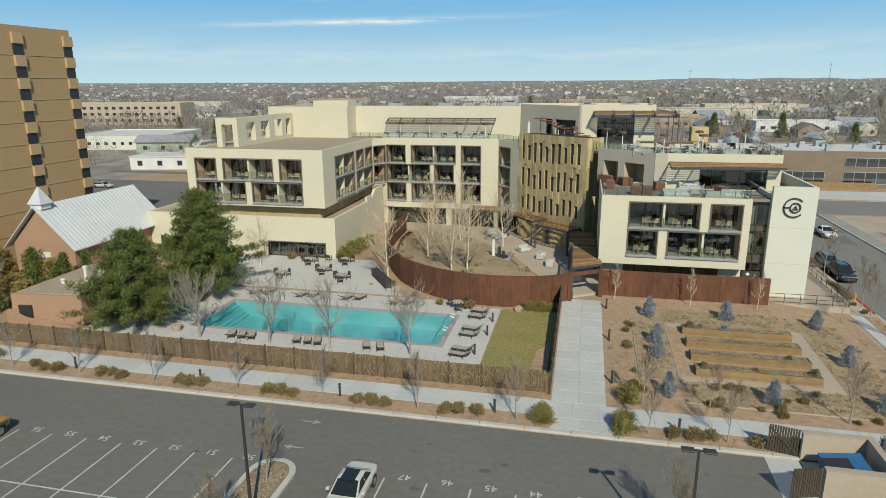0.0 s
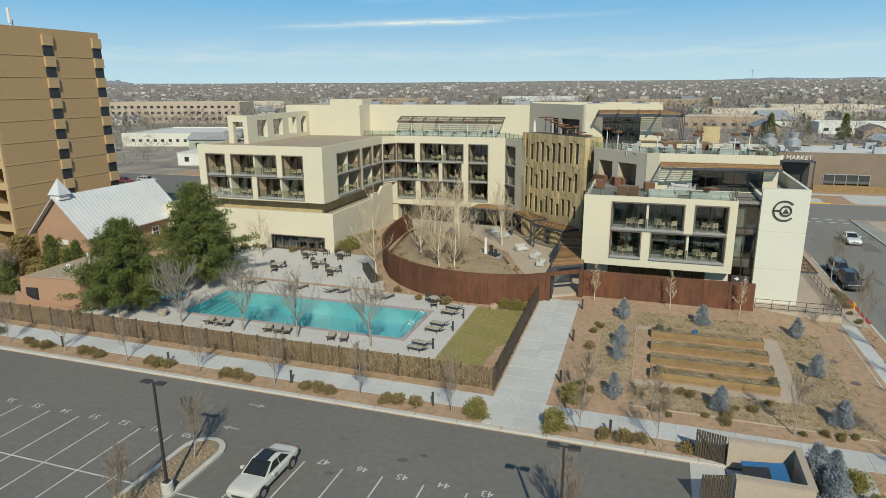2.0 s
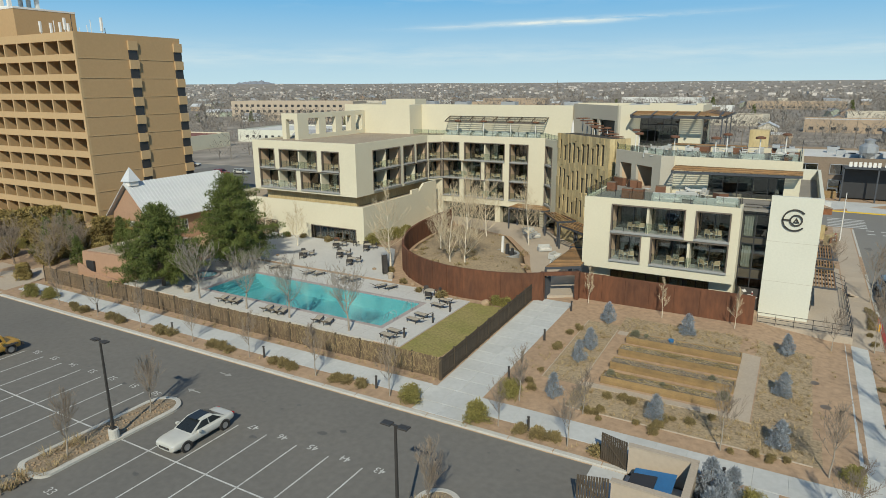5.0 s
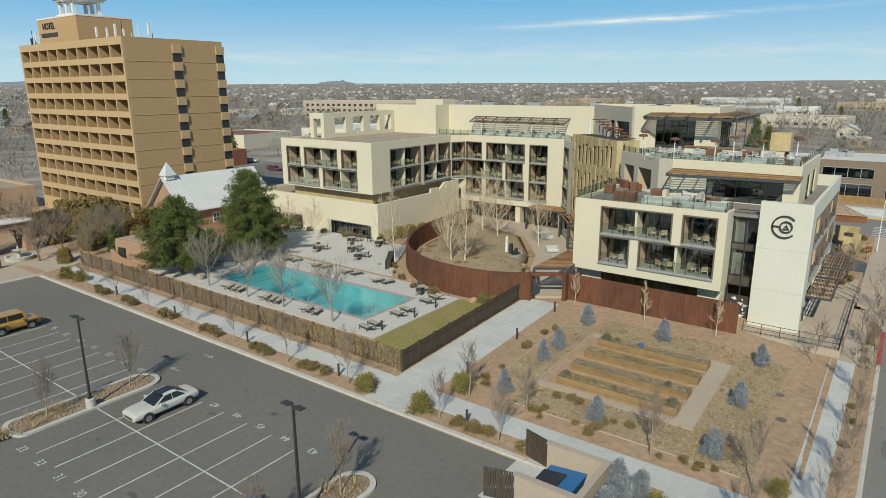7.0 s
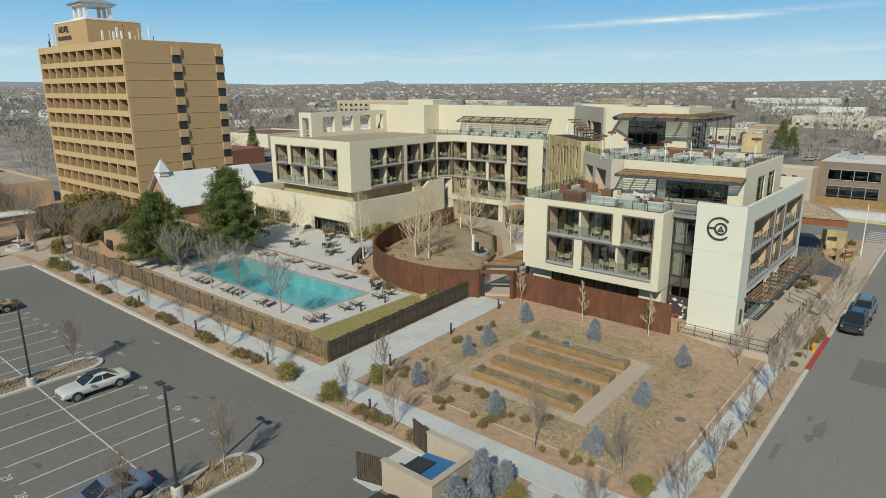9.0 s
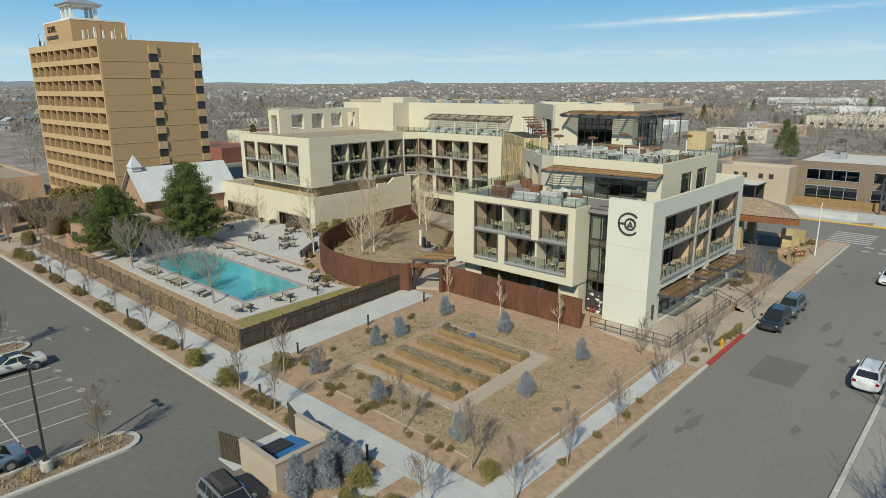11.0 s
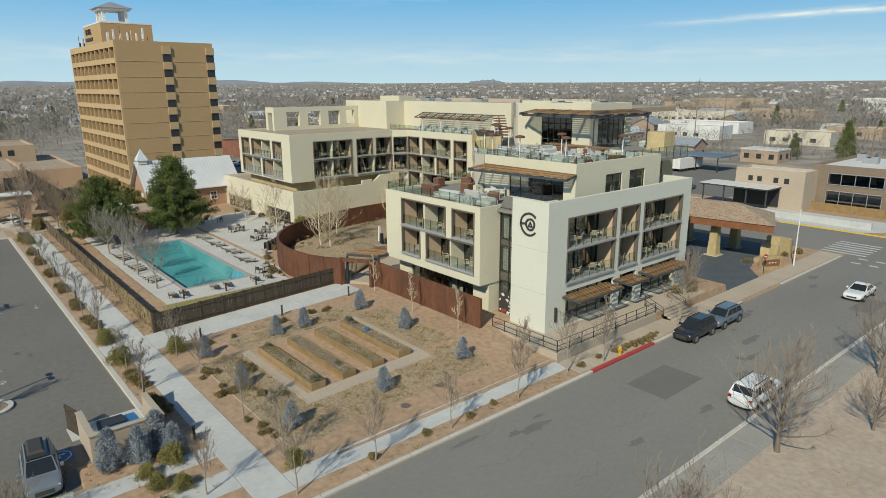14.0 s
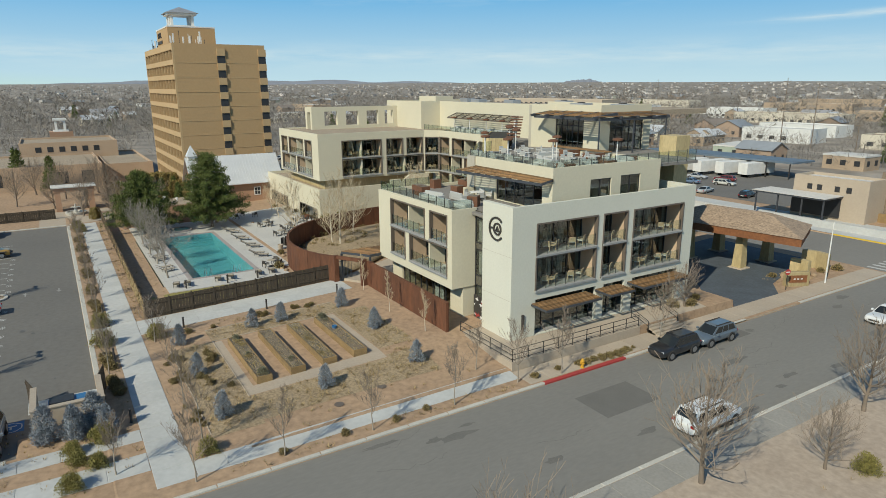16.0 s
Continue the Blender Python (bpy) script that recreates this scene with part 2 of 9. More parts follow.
BRICK = mat("red_brick", (0.27, 0.10, 0.06), (0.20, 0.075, 0.05), 0.6, 0.9, fine=0.15, fscale=6)
SHINGLE = mat("tan_shingle", (0.36, 0.265, 0.185), (0.25, 0.18, 0.125), 1.2, 0.95, 0.6, 8, fine=0.4, fscale=4)
PAVER = mat("slate_paver", (0.085, 0.10, 0.115), (0.062, 0.072, 0.083), 0.5, 0.8, 0.3, 10, fine=0.2, fscale=4)
ROCK = mat("sandstone_rock", (0.38, 0.27, 0.17), (0.27, 0.19, 0.12), 1.4, 0.92, 0.5, 8, rand=0.2)
BARK_PALE = mat("pale_bark", (0.66, 0.59, 0.48), (0.52, 0.45, 0.35), 2.5, 0.9, 0.3, 20, stretch=(1, 1, 0.4))
BARK = mat("grey_bark", (0.21, 0.165, 0.125), (0.155, 0.12, 0.09), 2.5, 0.92, 0.3, 20)
BARK_GREY = mat("young_grey_bark", (0.34, 0.295, 0.24), (0.25, 0.215, 0.175), 2.5, 0.92, 0.3, 20, stretch=(1, 1, 0.4))
TWIG_GREY = mat("grey_twigs", (0.31, 0.275, 0.23), (0.23, 0.20, 0.17), 0.8, 0.95)
TWIG = mat("bare_twigs", (0.27, 0.215, 0.165), (0.21, 0.165, 0.125), 0.8, 0.95)
TWIG_PALE = mat("pale_twigs", (0.55, 0.45, 0.31), (0.44, 0.355, 0.24), 0.8, 0.95)
PINE = mat("pine_needles", (0.135, 0.16, 0.034), (0.065, 0.085, 0.02), 0.9, 0.8, rand=0.3, island=True, fine=0.2, fscale=4)
SPRUCE = mat("blue_spruce_needles", (0.29, 0.315, 0.34), (0.19, 0.21, 0.235), 1.2, 0.8, rand=0.3, island=True, fine=0.2, fscale=5)
SHRUB = mat("olive_shrub_leaves", (0.25, 0.215, 0.06), (0.165, 0.145, 0.042), 1.6, 0.85, rand=0.3, island=True, fine=0.25, fscale=5)
SAGE_LEAF = mat("grey_sage_leaves", (0.21, 0.20, 0.13), (0.14, 0.135, 0.085), 1.6, 0.9, rand=0.3, island=True, fine=0.25, fscale=5)
SHRUB_DRY = mat("dry_shrub", (0.25, 0.19, 0.08), (0.165, 0.125, 0.055), 1.6, 0.9, rand=0.3, island=True, fine=0.25, fscale=5)
GRASS_DRY = mat("straw_grass", (0.40, 0.30, 0.16), (0.28, 0.205, 0.105), 0.9, 0.95, rand=0.25, island=True)
VINE = mat("bare_vine", (0.145, 0.11, 0.075), (0.085, 0.066, 0.046), 0.9, 0.95, rand=0.3, island=True)
WILLOW = mat("yellow_willow", (0.30, 0.225, 0.075), (0.21, 0.155, 0.055), 0.9, 0.9, rand=0.25, island=True)
FAR_TREE = mat("far_bare_trees", (0.245, 0.215, 0.182), (0.165, 0.145, 0.124), 0.03, 0.95, rand=0.3, island=True)
FAR_LAND = mat("far_land", (0.29, 0.25, 0.205), (0.20, 0.175, 0.148), 0.012, 0.96, fine=0.45, fscale=0.09)
RUBBER = mat("tyre_rubber", (0.02, 0.02, 0.02), None, 1.0, 0.85)
ALLOY = mat("alloy", (0.45, 0.45, 0.46), None, 1.0, 0.35, metallic=0.8)
LAMP_RED = mat("red_lens", (0.35, 0.01, 0.01), None, 1.0, 0.25)
LAMP_CLEAR = mat("clear_lens", (0.6, 0.6, 0.6), None, 1.0, 0.15)
CUSHION = mat("grey_cushion", (0.44, 0.44, 0.42), (0.38, 0.38, 0.36), 2.0, 0.95)
CUSHION_PALE = mat("pale_cushion", (0.62, 0.60, 0.55), None, 2.0, 0.95)
SLING = mat("sling_fabric", (0.40, 0.345, 0.27), (0.33, 0.285, 0.22), 2.0, 0.95)
HVAC = mat("galvanised_steel", (0.45, 0.46, 0.47), (0.36, 0.37, 0.38), 0.8, 0.5, metallic=0.5)
BLUE_BIN = mat("blue_dumpster", (0.03, 0.15, 0.33), (0.025, 0.12, 0.27), 1.5, 0.6)
BIN_LID = mat("black_plastic", (0.03, 0.03, 0.033), None, 1.0, 0.6)
HYDRANT = mat("yellow_hydrant", (0.60, 0.32, 0.03), None, 3.0, 0.55)
POLE = mat("dark_bronze_pole", (0.045, 0.04, 0.036), None, 1.0, 0.5)
BLACK = mat("black_paint", (0.05, 0.044, 0.04), None, 1.0, 0.6)
MARKET_TAN = mat("market_stucco", (0.44, 0.36, 0.275), (0.40, 0.325, 0.25), 0.3, 0.93, fine=0.05)
MARKET_BROWN = mat("market_brick", (0.225, 0.17, 0.125), (0.19, 0.145, 0.105), 0.4, 0.93, fine=0.12)
BROWN_ROOF = mat("brown_roof", (0.21, 0.085, 0.06), None, 0.4, 0.9)


def water_mat():
    m = bpy.data.materials.new("pool_water")
    m.use_nodes = True
    n, l = m.node_tree.nodes, m.node_tree.links
    n.clear()
    out = n.new("ShaderNodeOutputMaterial")
    tr = n.new("ShaderNodeBsdfTransparent")
    tr.inputs[0].default_value = (0.70, 0.93, 0.945, 1)
    gl = n.new("ShaderNodeBsdfGlossy")
    gl.inputs["Roughness"].default_value = 0.03
    fz = n.new("ShaderNodeLayerWeight")
    fz.inputs[0].default_value = 0.5
    po = n.new("ShaderNodeMath")
    po.operation = "POWER"
    po.inputs[1].default_value = 5.0
    l.new(fz.outputs["Facing"], po.inputs[0])
    ad = n.new("ShaderNodeMath")
    ad.operation = "MULTIPLY_ADD"
    ad.inputs[1].default_value = 0.7
    ad.inputs[2].default_value = 0.02
    l.new(po.outputs[0], ad.inputs[0])
    geo = n.new("ShaderNodeNewGeometry")
    tx = n.new("ShaderNodeTexNoise")
    tx.inputs["Scale"].default_value = 2.2
    tx.inputs["Detail"].default_value = 3
    l.new(geo.outputs["Position"], tx.inputs["Vector"])
    bp = n.new("ShaderNodeBump")
    bp.inputs["Strength"].default_value = 0.25
    bp.inputs["Distance"].default_value = 0.06
    l.new(tx.outputs[0], bp.inputs["Height"])
    l.new(bp.outputs[0], gl.inputs["Normal"])
    l.new(bp.outputs[0], fz.inputs["Normal"])
    mx = n.new("ShaderNodeMixShader")
    l.new(ad.outputs[0], mx.inputs[0])
    l.new(tr.outputs[0], mx.inputs[1])
    l.new(gl.outputs[0], mx.inputs[2])
    l.new(mx.outputs[0], out.inputs[0])
    return m


WATER = water_mat()

# ---- mesh helpers ----


class Shape:
    """Points and faces of one mesh."""

    def __init__(self):
        self.v, self.f = [], []

    def face(self, *pts):
        i = len(self.v)
        self.v.extend(tuple(p) for p in pts)
        self.f.append(tuple(range(i, i + len(pts))))

    def hexa(self, p):
        i = len(self.v)
        self.v.extend(tuple(q) for q in p)
        for a in ((0, 3, 2, 1), (4, 5, 6, 7), (0, 1, 5, 4), (1, 2, 6, 5), (2, 3, 7, 6), (3, 0, 4, 7)):
            self.f.append(tuple(i + k for k in a))
        return self

    def box(self, x0, x1, y0, y1, z0, z1):
        return self.hexa([(x0, y0, z0), (x1, y0, z0), (x1, y1, z0), (x0, y1, z0), (x0, y0, z1), (x1, y0, z1), (x1, y1, z1), (x0, y1, z1)])

    def chamfer(self, x0, x1, y0, y1, z0, z1, c=0.03):
        """A box with its upper edges cut."""
        lo = [(x0, y0), (x1, y0), (x1, y1), (x0, y1)]
        hi = [(x0 + c, y0 + c), (x1 - c, y0 + c), (x1 - c, y1 - c), (x0 + c, y1 - c)]
        return self.loft([[(x, y, z0) for x, y in lo], [(x, y, z1 - c) for x, y in lo], [(x, y, z1) for x, y in hi]])

    def loft(self, rings, caps=True, closed=True):
        i, n = len(self.v), len(rings[0])
        for r in rings:
            self.v.extend(tuple(p) for p in r)
        for k in range(len(rings) - 1):
            for j in range(n if closed else n - 1):
                a, b = i + k * n + j, i + k * n + (j + 1) % n
                self.f.append((a, b, b + n, a + n))
        if caps:
            self.f.append(tuple(i + j for j in reversed(range(n))))
            self.f.append(tuple(i + (len(rings) - 1) * n + j for j in range(n)))
        return self

    def prism(self, pts, z0, z1):
        return self.loft([[(x, y, z0) for x, y in pts], [(x, y, z1) for x, y in pts]])

    def obox(self, cx, cy, z0, sx, sy, sz, a=0.0):
        c, s = math.cos(radians(a)), math.sin(radians(a))
        pts = [(cx + c * u - s * w, cy + s * u + c * w) for u, w in ((-sx / 2, -sy / 2), (sx / 2, -sy / 2), (sx / 2, sy / 2), (-sx / 2, sy / 2))]
        return self.prism(pts, z0, z0 + sz)

    def beam(self, p, q, w, h):
        """A bar from p to q; w across, h in height."""
        p, q = Vector(p), Vector(q)
        d = (q - p).normalized()
        s = d.cross(Vector((0, 0, 1)))
        s = s.normalized() if s.length > 1e-4 else Vector((1, 0, 0))
        u = s.cross(d).normalized()
        s, u = s * w / 2, u * h / 2
        return self.loft([[e - s - u, e + s - u, e + s + u, e - s + u] for e in (p, q)])

    def tube(self, p, q, r0, r1=None, n=6, caps=True):
        p, q = Vector(p), Vector(q)
        r1 = r0 if r1 is None else r1
        d = (q - p).normalized()
        s = d.cross(Vector((0.13, 0.31, 0.94)))
        s = s.normalized() if s.length > 1e-3 else Vector((1, 0, 0))
        u = d.cross(s)
        ring = [(math.cos(2 * math.pi * k / n), math.sin(2 * math.pi * k / n)) for k in range(n)]
        return self.loft([[e + (s * c + u * t) * r for c, t in ring] for e, r in ((p, r0), (q, r1))], caps)

    def turned(self, x, y, prof, n=16):
        """A solid turned round the upright through (x, y); prof: rows of radius, height."""
        return self.loft([[(x + r * math.cos(2 * math.pi * k / n), y + r * math.sin(2 * math.pi * k / n), z) for k in range(n)] for r, z in prof])

    def mesh(self, name, material, smooth=False):
        me = bpy.data.meshes.new(name)
        me.from_pydata([tuple(p) for p in self.v], [], self.f)
        me.materials.append(material)
        if smooth:
            me.polygons.foreach_set("use_smooth", [True] * len(me.polygons))
        me.update()
        return me


def part(name, shape, material, parent, label="", m=None, smooth=False):
    """One mesh object under a thing or under a part. shape: a Shape, or a mesh that alike pieces share."""
    me = shape.mesh(name, material, smooth) if isinstance(shape, Shape) else shape
    ob = new(name, me)
    ob.parent = parent
    if m is not None:
        ob.matrix_basis = m
    return tagged(ob, label) if label else ob


def thing(name, label, category, m=None, group="", kind="", shape=None, material=None, smooth=False):
    ob = new(name, shape.mesh(name, material, smooth) if shape else None)
    if m is not None:
        ob.matrix_basis = m
    return tagged(ob, label, category, group, kind)


def structure(name, shape, material, label, category, smooth=False):
    return tagged(new(name, shape.mesh(name, material, smooth)), label, category, kind="structure")


def wall_sheet(s, ox, oy, ang, length, z0, z1, thick, holes=()):
    """A wall along a line from (ox, oy), its body to the left of that line, with holes (u0, u1, z0, z1) right through it."""
    c, n = math.cos(radians(ang)), math.sin(radians(ang))

    def at(u, d, z):
        return (ox + c * u - n * d, oy + n * u + c * d, z)

    us = sorted({0.0, length, *[h[0] for h in holes], *[h[1] for h in holes]})
    zs = sorted({z0, z1, *[h[2] for h in holes], *[h[3] for h in holes]})
    us, zs = [u for u in us if 0 <= u <= length], [z for z in zs if z0 <= z <= z1]

    def solid(i, j):
        if not (0 <= i < len(us) - 1 and 0 <= j < len(zs) - 1):
            return False
        u, z = (us[i] + us[i + 1]) / 2, (zs[j] + zs[j + 1]) / 2
        return not any(a < u < b and p < z < q for a, b, p, q in holes)

    for i in range(len(us) - 1):
        for j in range(len(zs) - 1):
            if not solid(i, j):
                continue
            a, b, p, q = us[i], us[i + 1], zs[j], zs[j + 1]
            s.face(at(a, 0, p), at(b, 0, p), at(b, 0, q), at(a, 0, q))
            s.face(at(b, thick, p), at(a, thick, p), at(a, thick, q), at(b, thick, q))
            if not solid(i - 1, j):
                s.face(at(a, thick, p), at(a, 0, p), at(a, 0, q), at(a, thick, q))
            if not solid(i + 1, j):
                s.face(at(b, 0, p), at(b, thick, p), at(b, thick, q), at(b, 0, q))
            if not solid(i, j - 1):
                s.face(at(a, thick, p), at(b, thick, p), at(b, 0, p), at(a, 0, p))
            if not solid(i, j + 1):
                s.face(at(a, 0, q), at(b, 0, q), at(b, thick, q), at(a, thick, q))
    return s


def clamp(v, a=0.0, b=1.0):
    return max(a, min(b, v))


# ---- the lie of the land ----
LOT = (-54.5, 19.3, -60.0, 37.2)
KERB_W, KERB_E = 28.5, 39.4


def paved(x, y):
    if LOT[0] < x < LOT[1] and y < LOT[3] and y > LOT[2]:
        return not (16.9 < x and y > 32.5)
    return KERB_W < x < KERB_E and y < 140 or 118 < y < 133 and x > -400


def site(x, y):
    """Height of the finished ground."""
    if paved(x, y):
        return 0.0
    r = math.hypot(x, y)
    if r > 330:
        far = 0.0
        if r > 1200:
            q = clamp((r - 1200) / 3400)
            far = 46 * q * q + 7 * q * noise.noise(Vector((x / 700, y / 700, 0.3)))
        return far
    if -62 < x < KERB_W and 37.2 <= y < 118:
        if x > 25.7 or y > 92:
            return 0.15
        if y > 64.6 and x > 18.3:
            return 0.9
        if x < -2.0:
            if y < 42.2:
                return 0.15 + 0.15 * clamp((y - 37.2) / 5)
            return 0.3 + 0.3 * clamp((y - 42.2) / 2) + 0.65 * clamp((y - 58) / 12)
        return 0.15 + 1.1 * clamp((y - 41) / 27) * (1 - 0.8 * clamp((x - 18) / 6))
    return 0.12 if r < 200 else 0.12 * clamp((330 - r) / 130)


def drape(s, x0, x1, y0, y1, dz, step=4.0, thick=0.0):
    """A sheet that follows the ground over a rectangle of the plan."""
    nx, ny = max(1, math.ceil((x1 - x0) / step)), max(1, math.ceil((y1 - y0) / step))
    e = 1e-3

    def at(i, j, d):
        x, y = x0 + (x1 - x0) * i / nx, y0 + (y1 - y0) * j / ny
        return (x, y, site(clamp(x, x0 + e, x1 - e), clamp(y, y0 + e, y1 - e)) + d)

    for i in range(nx):
        for j in range(ny):
            s.face(at(i, j, dz), at(i + 1, j, dz), at(i + 1, j + 1, dz), at(i, j + 1, dz))
    if thick:
        for i in range(nx):
            for j, k in ((0, 1), (ny, -1)):
                a, b = (i, i + 1) if k > 0 else (i + 1, i)
                s.face(at(a, j, dz - thick), at(b, j, dz - thick), at(b, j, dz), at(a, j, dz))
        for j in range(ny):
            for i, k in ((0, -1), (nx, 1)):
                a, b = (j, j + 1) if k > 0 else (j + 1, j)
                s.face(at(i, a, dz - thick), at(i, b, dz - thick), at(i, b, dz), at(i, a, dz))
    return s


# the ground: one sheet to the horizon, with its lines on the kerbs
def ground_lines(near, far):
    out = list(near)
    v, step = near[-1], 12.0
    while v < far:
        v += step
        step *= 1.16
        out.append(min(v, far))
    v, step = near[0], 12.0
    while v > -far:
        v -= step
        step *= 1.16
        out.append(max(v, -far))
    return sorted(set(out))


gx = ground_lines(sorted({*range(-120, 71, 5), -54.55, -54.45, -2.05, -1.95, 16.85, 16.95, 18, 18.25, 18.35, 19.25, 19.35, 20, 22, 24, 25.65, 25.75, 28.45, 28.55, 39.35, 39.45}), 4700)
gy = ground_lines(sorted({*range(-65, 186, 5), 32.45, 32.55, 37.15, 37.25, 41, 42.2, 44, 58, 64.55, 64.65, 68, 91.95, 92.05, 117.95, 118.05, 132.95, 133.05}), 4700)
gs = Shape()
gs.v = [(x, y, site(x, y) - (0.06 if paved(x, y) else 0.0)) for y in gy for x in gx]
# the pool's hole is left open in the sheet
POOL = (-34.3, -11.4, 48.3, 55.2)
gw = len(gx)
for j in range(len(gy) - 1):
    for i in range(gw - 1):
        if gx[i + 1] > POOL[0] - 0.4 and gx[i] < POOL[1] + 0.4 and gy[j + 1] > POOL[2] - 0.4 and gy[j] < POOL[3] + 0.4:
            continue
        gs.f.append((j * gw + i, j * gw + i + 1, (j + 1) * gw + i + 1, (j + 1) * gw + i))
ground = structure("ground", gs, FAR_LAND, "brown desert ground running out to the far valley", "ground", smooth=False)
ground.data.materials.append(SOIL)
for poly in ground.data.polygons:
    if -110 < poly.center.x < 75 and -65 < poly.center.y < 160:
        poly.material_index = 1

# ---- paving ----
lot = Shape()
drape(lot, -54.5, 16.9, -60, 37.2, 0.0, 20)
drape(lot, 16.9, 19.3, -60, 32.5, 0.0, 20)
structure("parking_lot", lot, ASPHALT, "grey worn asphalt parking lot with painted bays", "parking lot")
road = Shape()
drape(road, KERB_W, KERB_E, -80, 140, 0.0, 20)
drape(road, -300, KERB_W, 118, 133, 0.0, 40)
drape(road, KERB_E, 300, 118, 133, 0.0, 40)
structure("road", road, ASPHALT_ROAD, "faded grey asphalt street with patches and cracks", "road")

kerb = Shape()
for x in range(-54, 17, 3):
    kerb.chamfer(x + 0.01, min(x + 2.99, 16.9), 37.2, 37.62, -0.05, 0.17, 0.04)
for y in range(-40, 36, 3):
    kerb.chamfer(-54.9, -54.5, y + 0.01, y + 2.99, -0.05, 0.17, 0.04)
for y in range(-40, 32, 3):
    kerb.chamfer(19.3, 19.65, y + 0.01, y + 2.99, -0.05, 0.17, 0.04)
for y in range(-60, 117, 3):
    if not 88 < y < 98:
        kerb.chamfer(KERB_W - 0.3, KERB_W, y + 0.01, y + 2.99, -0.05, 0.17, 0.04)
    kerb.chamfer(KERB_E, KERB_E + 0.3, y + 0.01, y + 2.99, -0.05, 0.17, 0.04)
structure("kerb", kerb, KERB, "pale concrete kerb with joints along the asphalt", "kerb")
red = Shape()
red.chamfer(KERB_W - 0.31, KERB_W + 0.02, 65.4, 73.9, -0.02, 0.185, 0.04)
structure("red_kerb", red, PAINT_RED, "red-painted kerb beside the fire hydrant", "kerb")


def slab_mesh(w, d):
    s = Shape()
    s.chamfer(0.012, w - 0.012, 0.012, d - 0.012, -0.10, 0.03, 0.012)
    return s


def slabs(name, x0, x1, y0, y1, nx, ny, material, label):
    """Scored concrete slabs; each a piece of its own under the walk."""
    base = Shape()
    drape(base, x0, x1, y0, y1, 0.006, 3)
    top = structure(name, base, material, label, "pavement")
    w, d = (x1 - x0) / nx, (y1 - y0) / ny
    me = slab_mesh(w, d).mesh("slab", material)
    for i in range(nx):
        for j in range(ny):
            x, y = x0 + i * w, y0 + j * d
            z = site(x + w / 2, y + d / 2)
            rx = math.degrees(math.atan2(site(x + w / 2, y + d - 0.01) - site(x + w / 2, y + 0.01), d))
            part("slab", me, None, top, m=pose(x, y, z - (z - site(x + w / 2, y + 0.01)), rx))
    return top


WALK_Y = (39.15, 41.3)
slabs("pavement", -54.0, 27.0, 39.15, 41.3, 45, 1, CONCRETE, "pale scored concrete walk beside the parking lot")
slabs("pavement_gate", -1.5, 2.3, 41.32, 61.6, 2, 12, CONCRETE, "pale scored concrete path leading to the gate")
slabs("pavement_ramp", -1.4, 2.6, 37.64, 39.13, 2, 1, CONCRETE, "concrete ramp from the lot to the path")
slabs("pavement_street", 25.2, 26.9, 41.32, 64.3, 1, 13, CONCRETE, "narrow concrete sidewalk along the street")
slabs("pavement_plaza", 25.75, 28.1, 64.4, 88.0, 1, 12, CONC_TAN, "tan concrete sidewalk by the terrace")
slabs("pavement_corner", 25.75, 28.1, 88.0, 117.5, 1, 14, CONC_TAN, "tan concrete sidewalk by the driveway")
slabs("pavement_south", 22.8, 24.9, 26.0, 39.13, 1, 6, CONCRETE, "concrete walk running beside the shrubs")
slabs("pavement_bin", 19.7, 21.2, 26.0, 39.13, 1, 6, CONCRETE, "concrete walk behind the bin enclosure")
ye = Shape()
drape(ye, 41.7, 66, 36, 117.0, 0.012, 4)
structure("yard_east", ye, mat("pale_dirt", (0.42, 0.34, 0.265), (0.35, 0.275, 0.21), 0.25, 0.96, 0.6, 10, fine=0.16, fscale=3.0), "pale packed dirt lot across the street", "ground")
slabs("pavement_east", KERB_E + 0.32, 41.7, 40.0, 117.0, 1, 38, CONC_OLD, "worn concrete sidewalk across the street")

# pool deck and courtyard paving, with the pool cut out of it
deck = Shape()
DZ = 0.66
for x0, x1, y0, y1 in ((-44, POOL[0] - 0.5, 45.2, 60), (POOL[1] + 0.5, -7.3, 45.2, 58.2), (POOL[0] - 0.5, POOL[1] + 0.5, 45.2, POOL[2] - 0.5), (POOL[0] - 0.5, POOL[1] + 0.5, POOL[3] + 0.5, 60)):
    deck.box(x0, x1, y0, y1, DZ - 0.3, DZ + 0.02)
deck_ob = structure("pool_deck", deck, DECK_CONC, "pale scored concrete pool deck", "pavement")
up = Shape()
up.loft([[(-46, 60, 0.3), (-18, 60, 0.3), (-18, 60, 0.75), (-46, 60, 0.75)], [(-46, 70.4, 0.5), (-24.5, 70.4, 0.5), (-24.5, 70.4, 1.30), (-46, 70.4, 1.30)]])
structure("pool_terrace", up, DECK_CONC, "concrete terrace rising from the pool to the gym windows", "pavement")
joint = Shape()
for x in np.arange(-43, -8, 2.4):
    for y0, y1 in ((45.3, POOL[2] - 0.5), (POOL[3] + 0.5, 60)):
        joint.box(x - 0.012, x + 0.012, y0, y1, DZ + 0.02, DZ + 0.024)
for y in (57.6, 46.9):
    joint.box(-43.9, -12, y - 0.012, y + 0.012, DZ + 0.02, DZ + 0.0245)
part("scored_joint", joint, COPING, deck_ob, "dark scored joints")

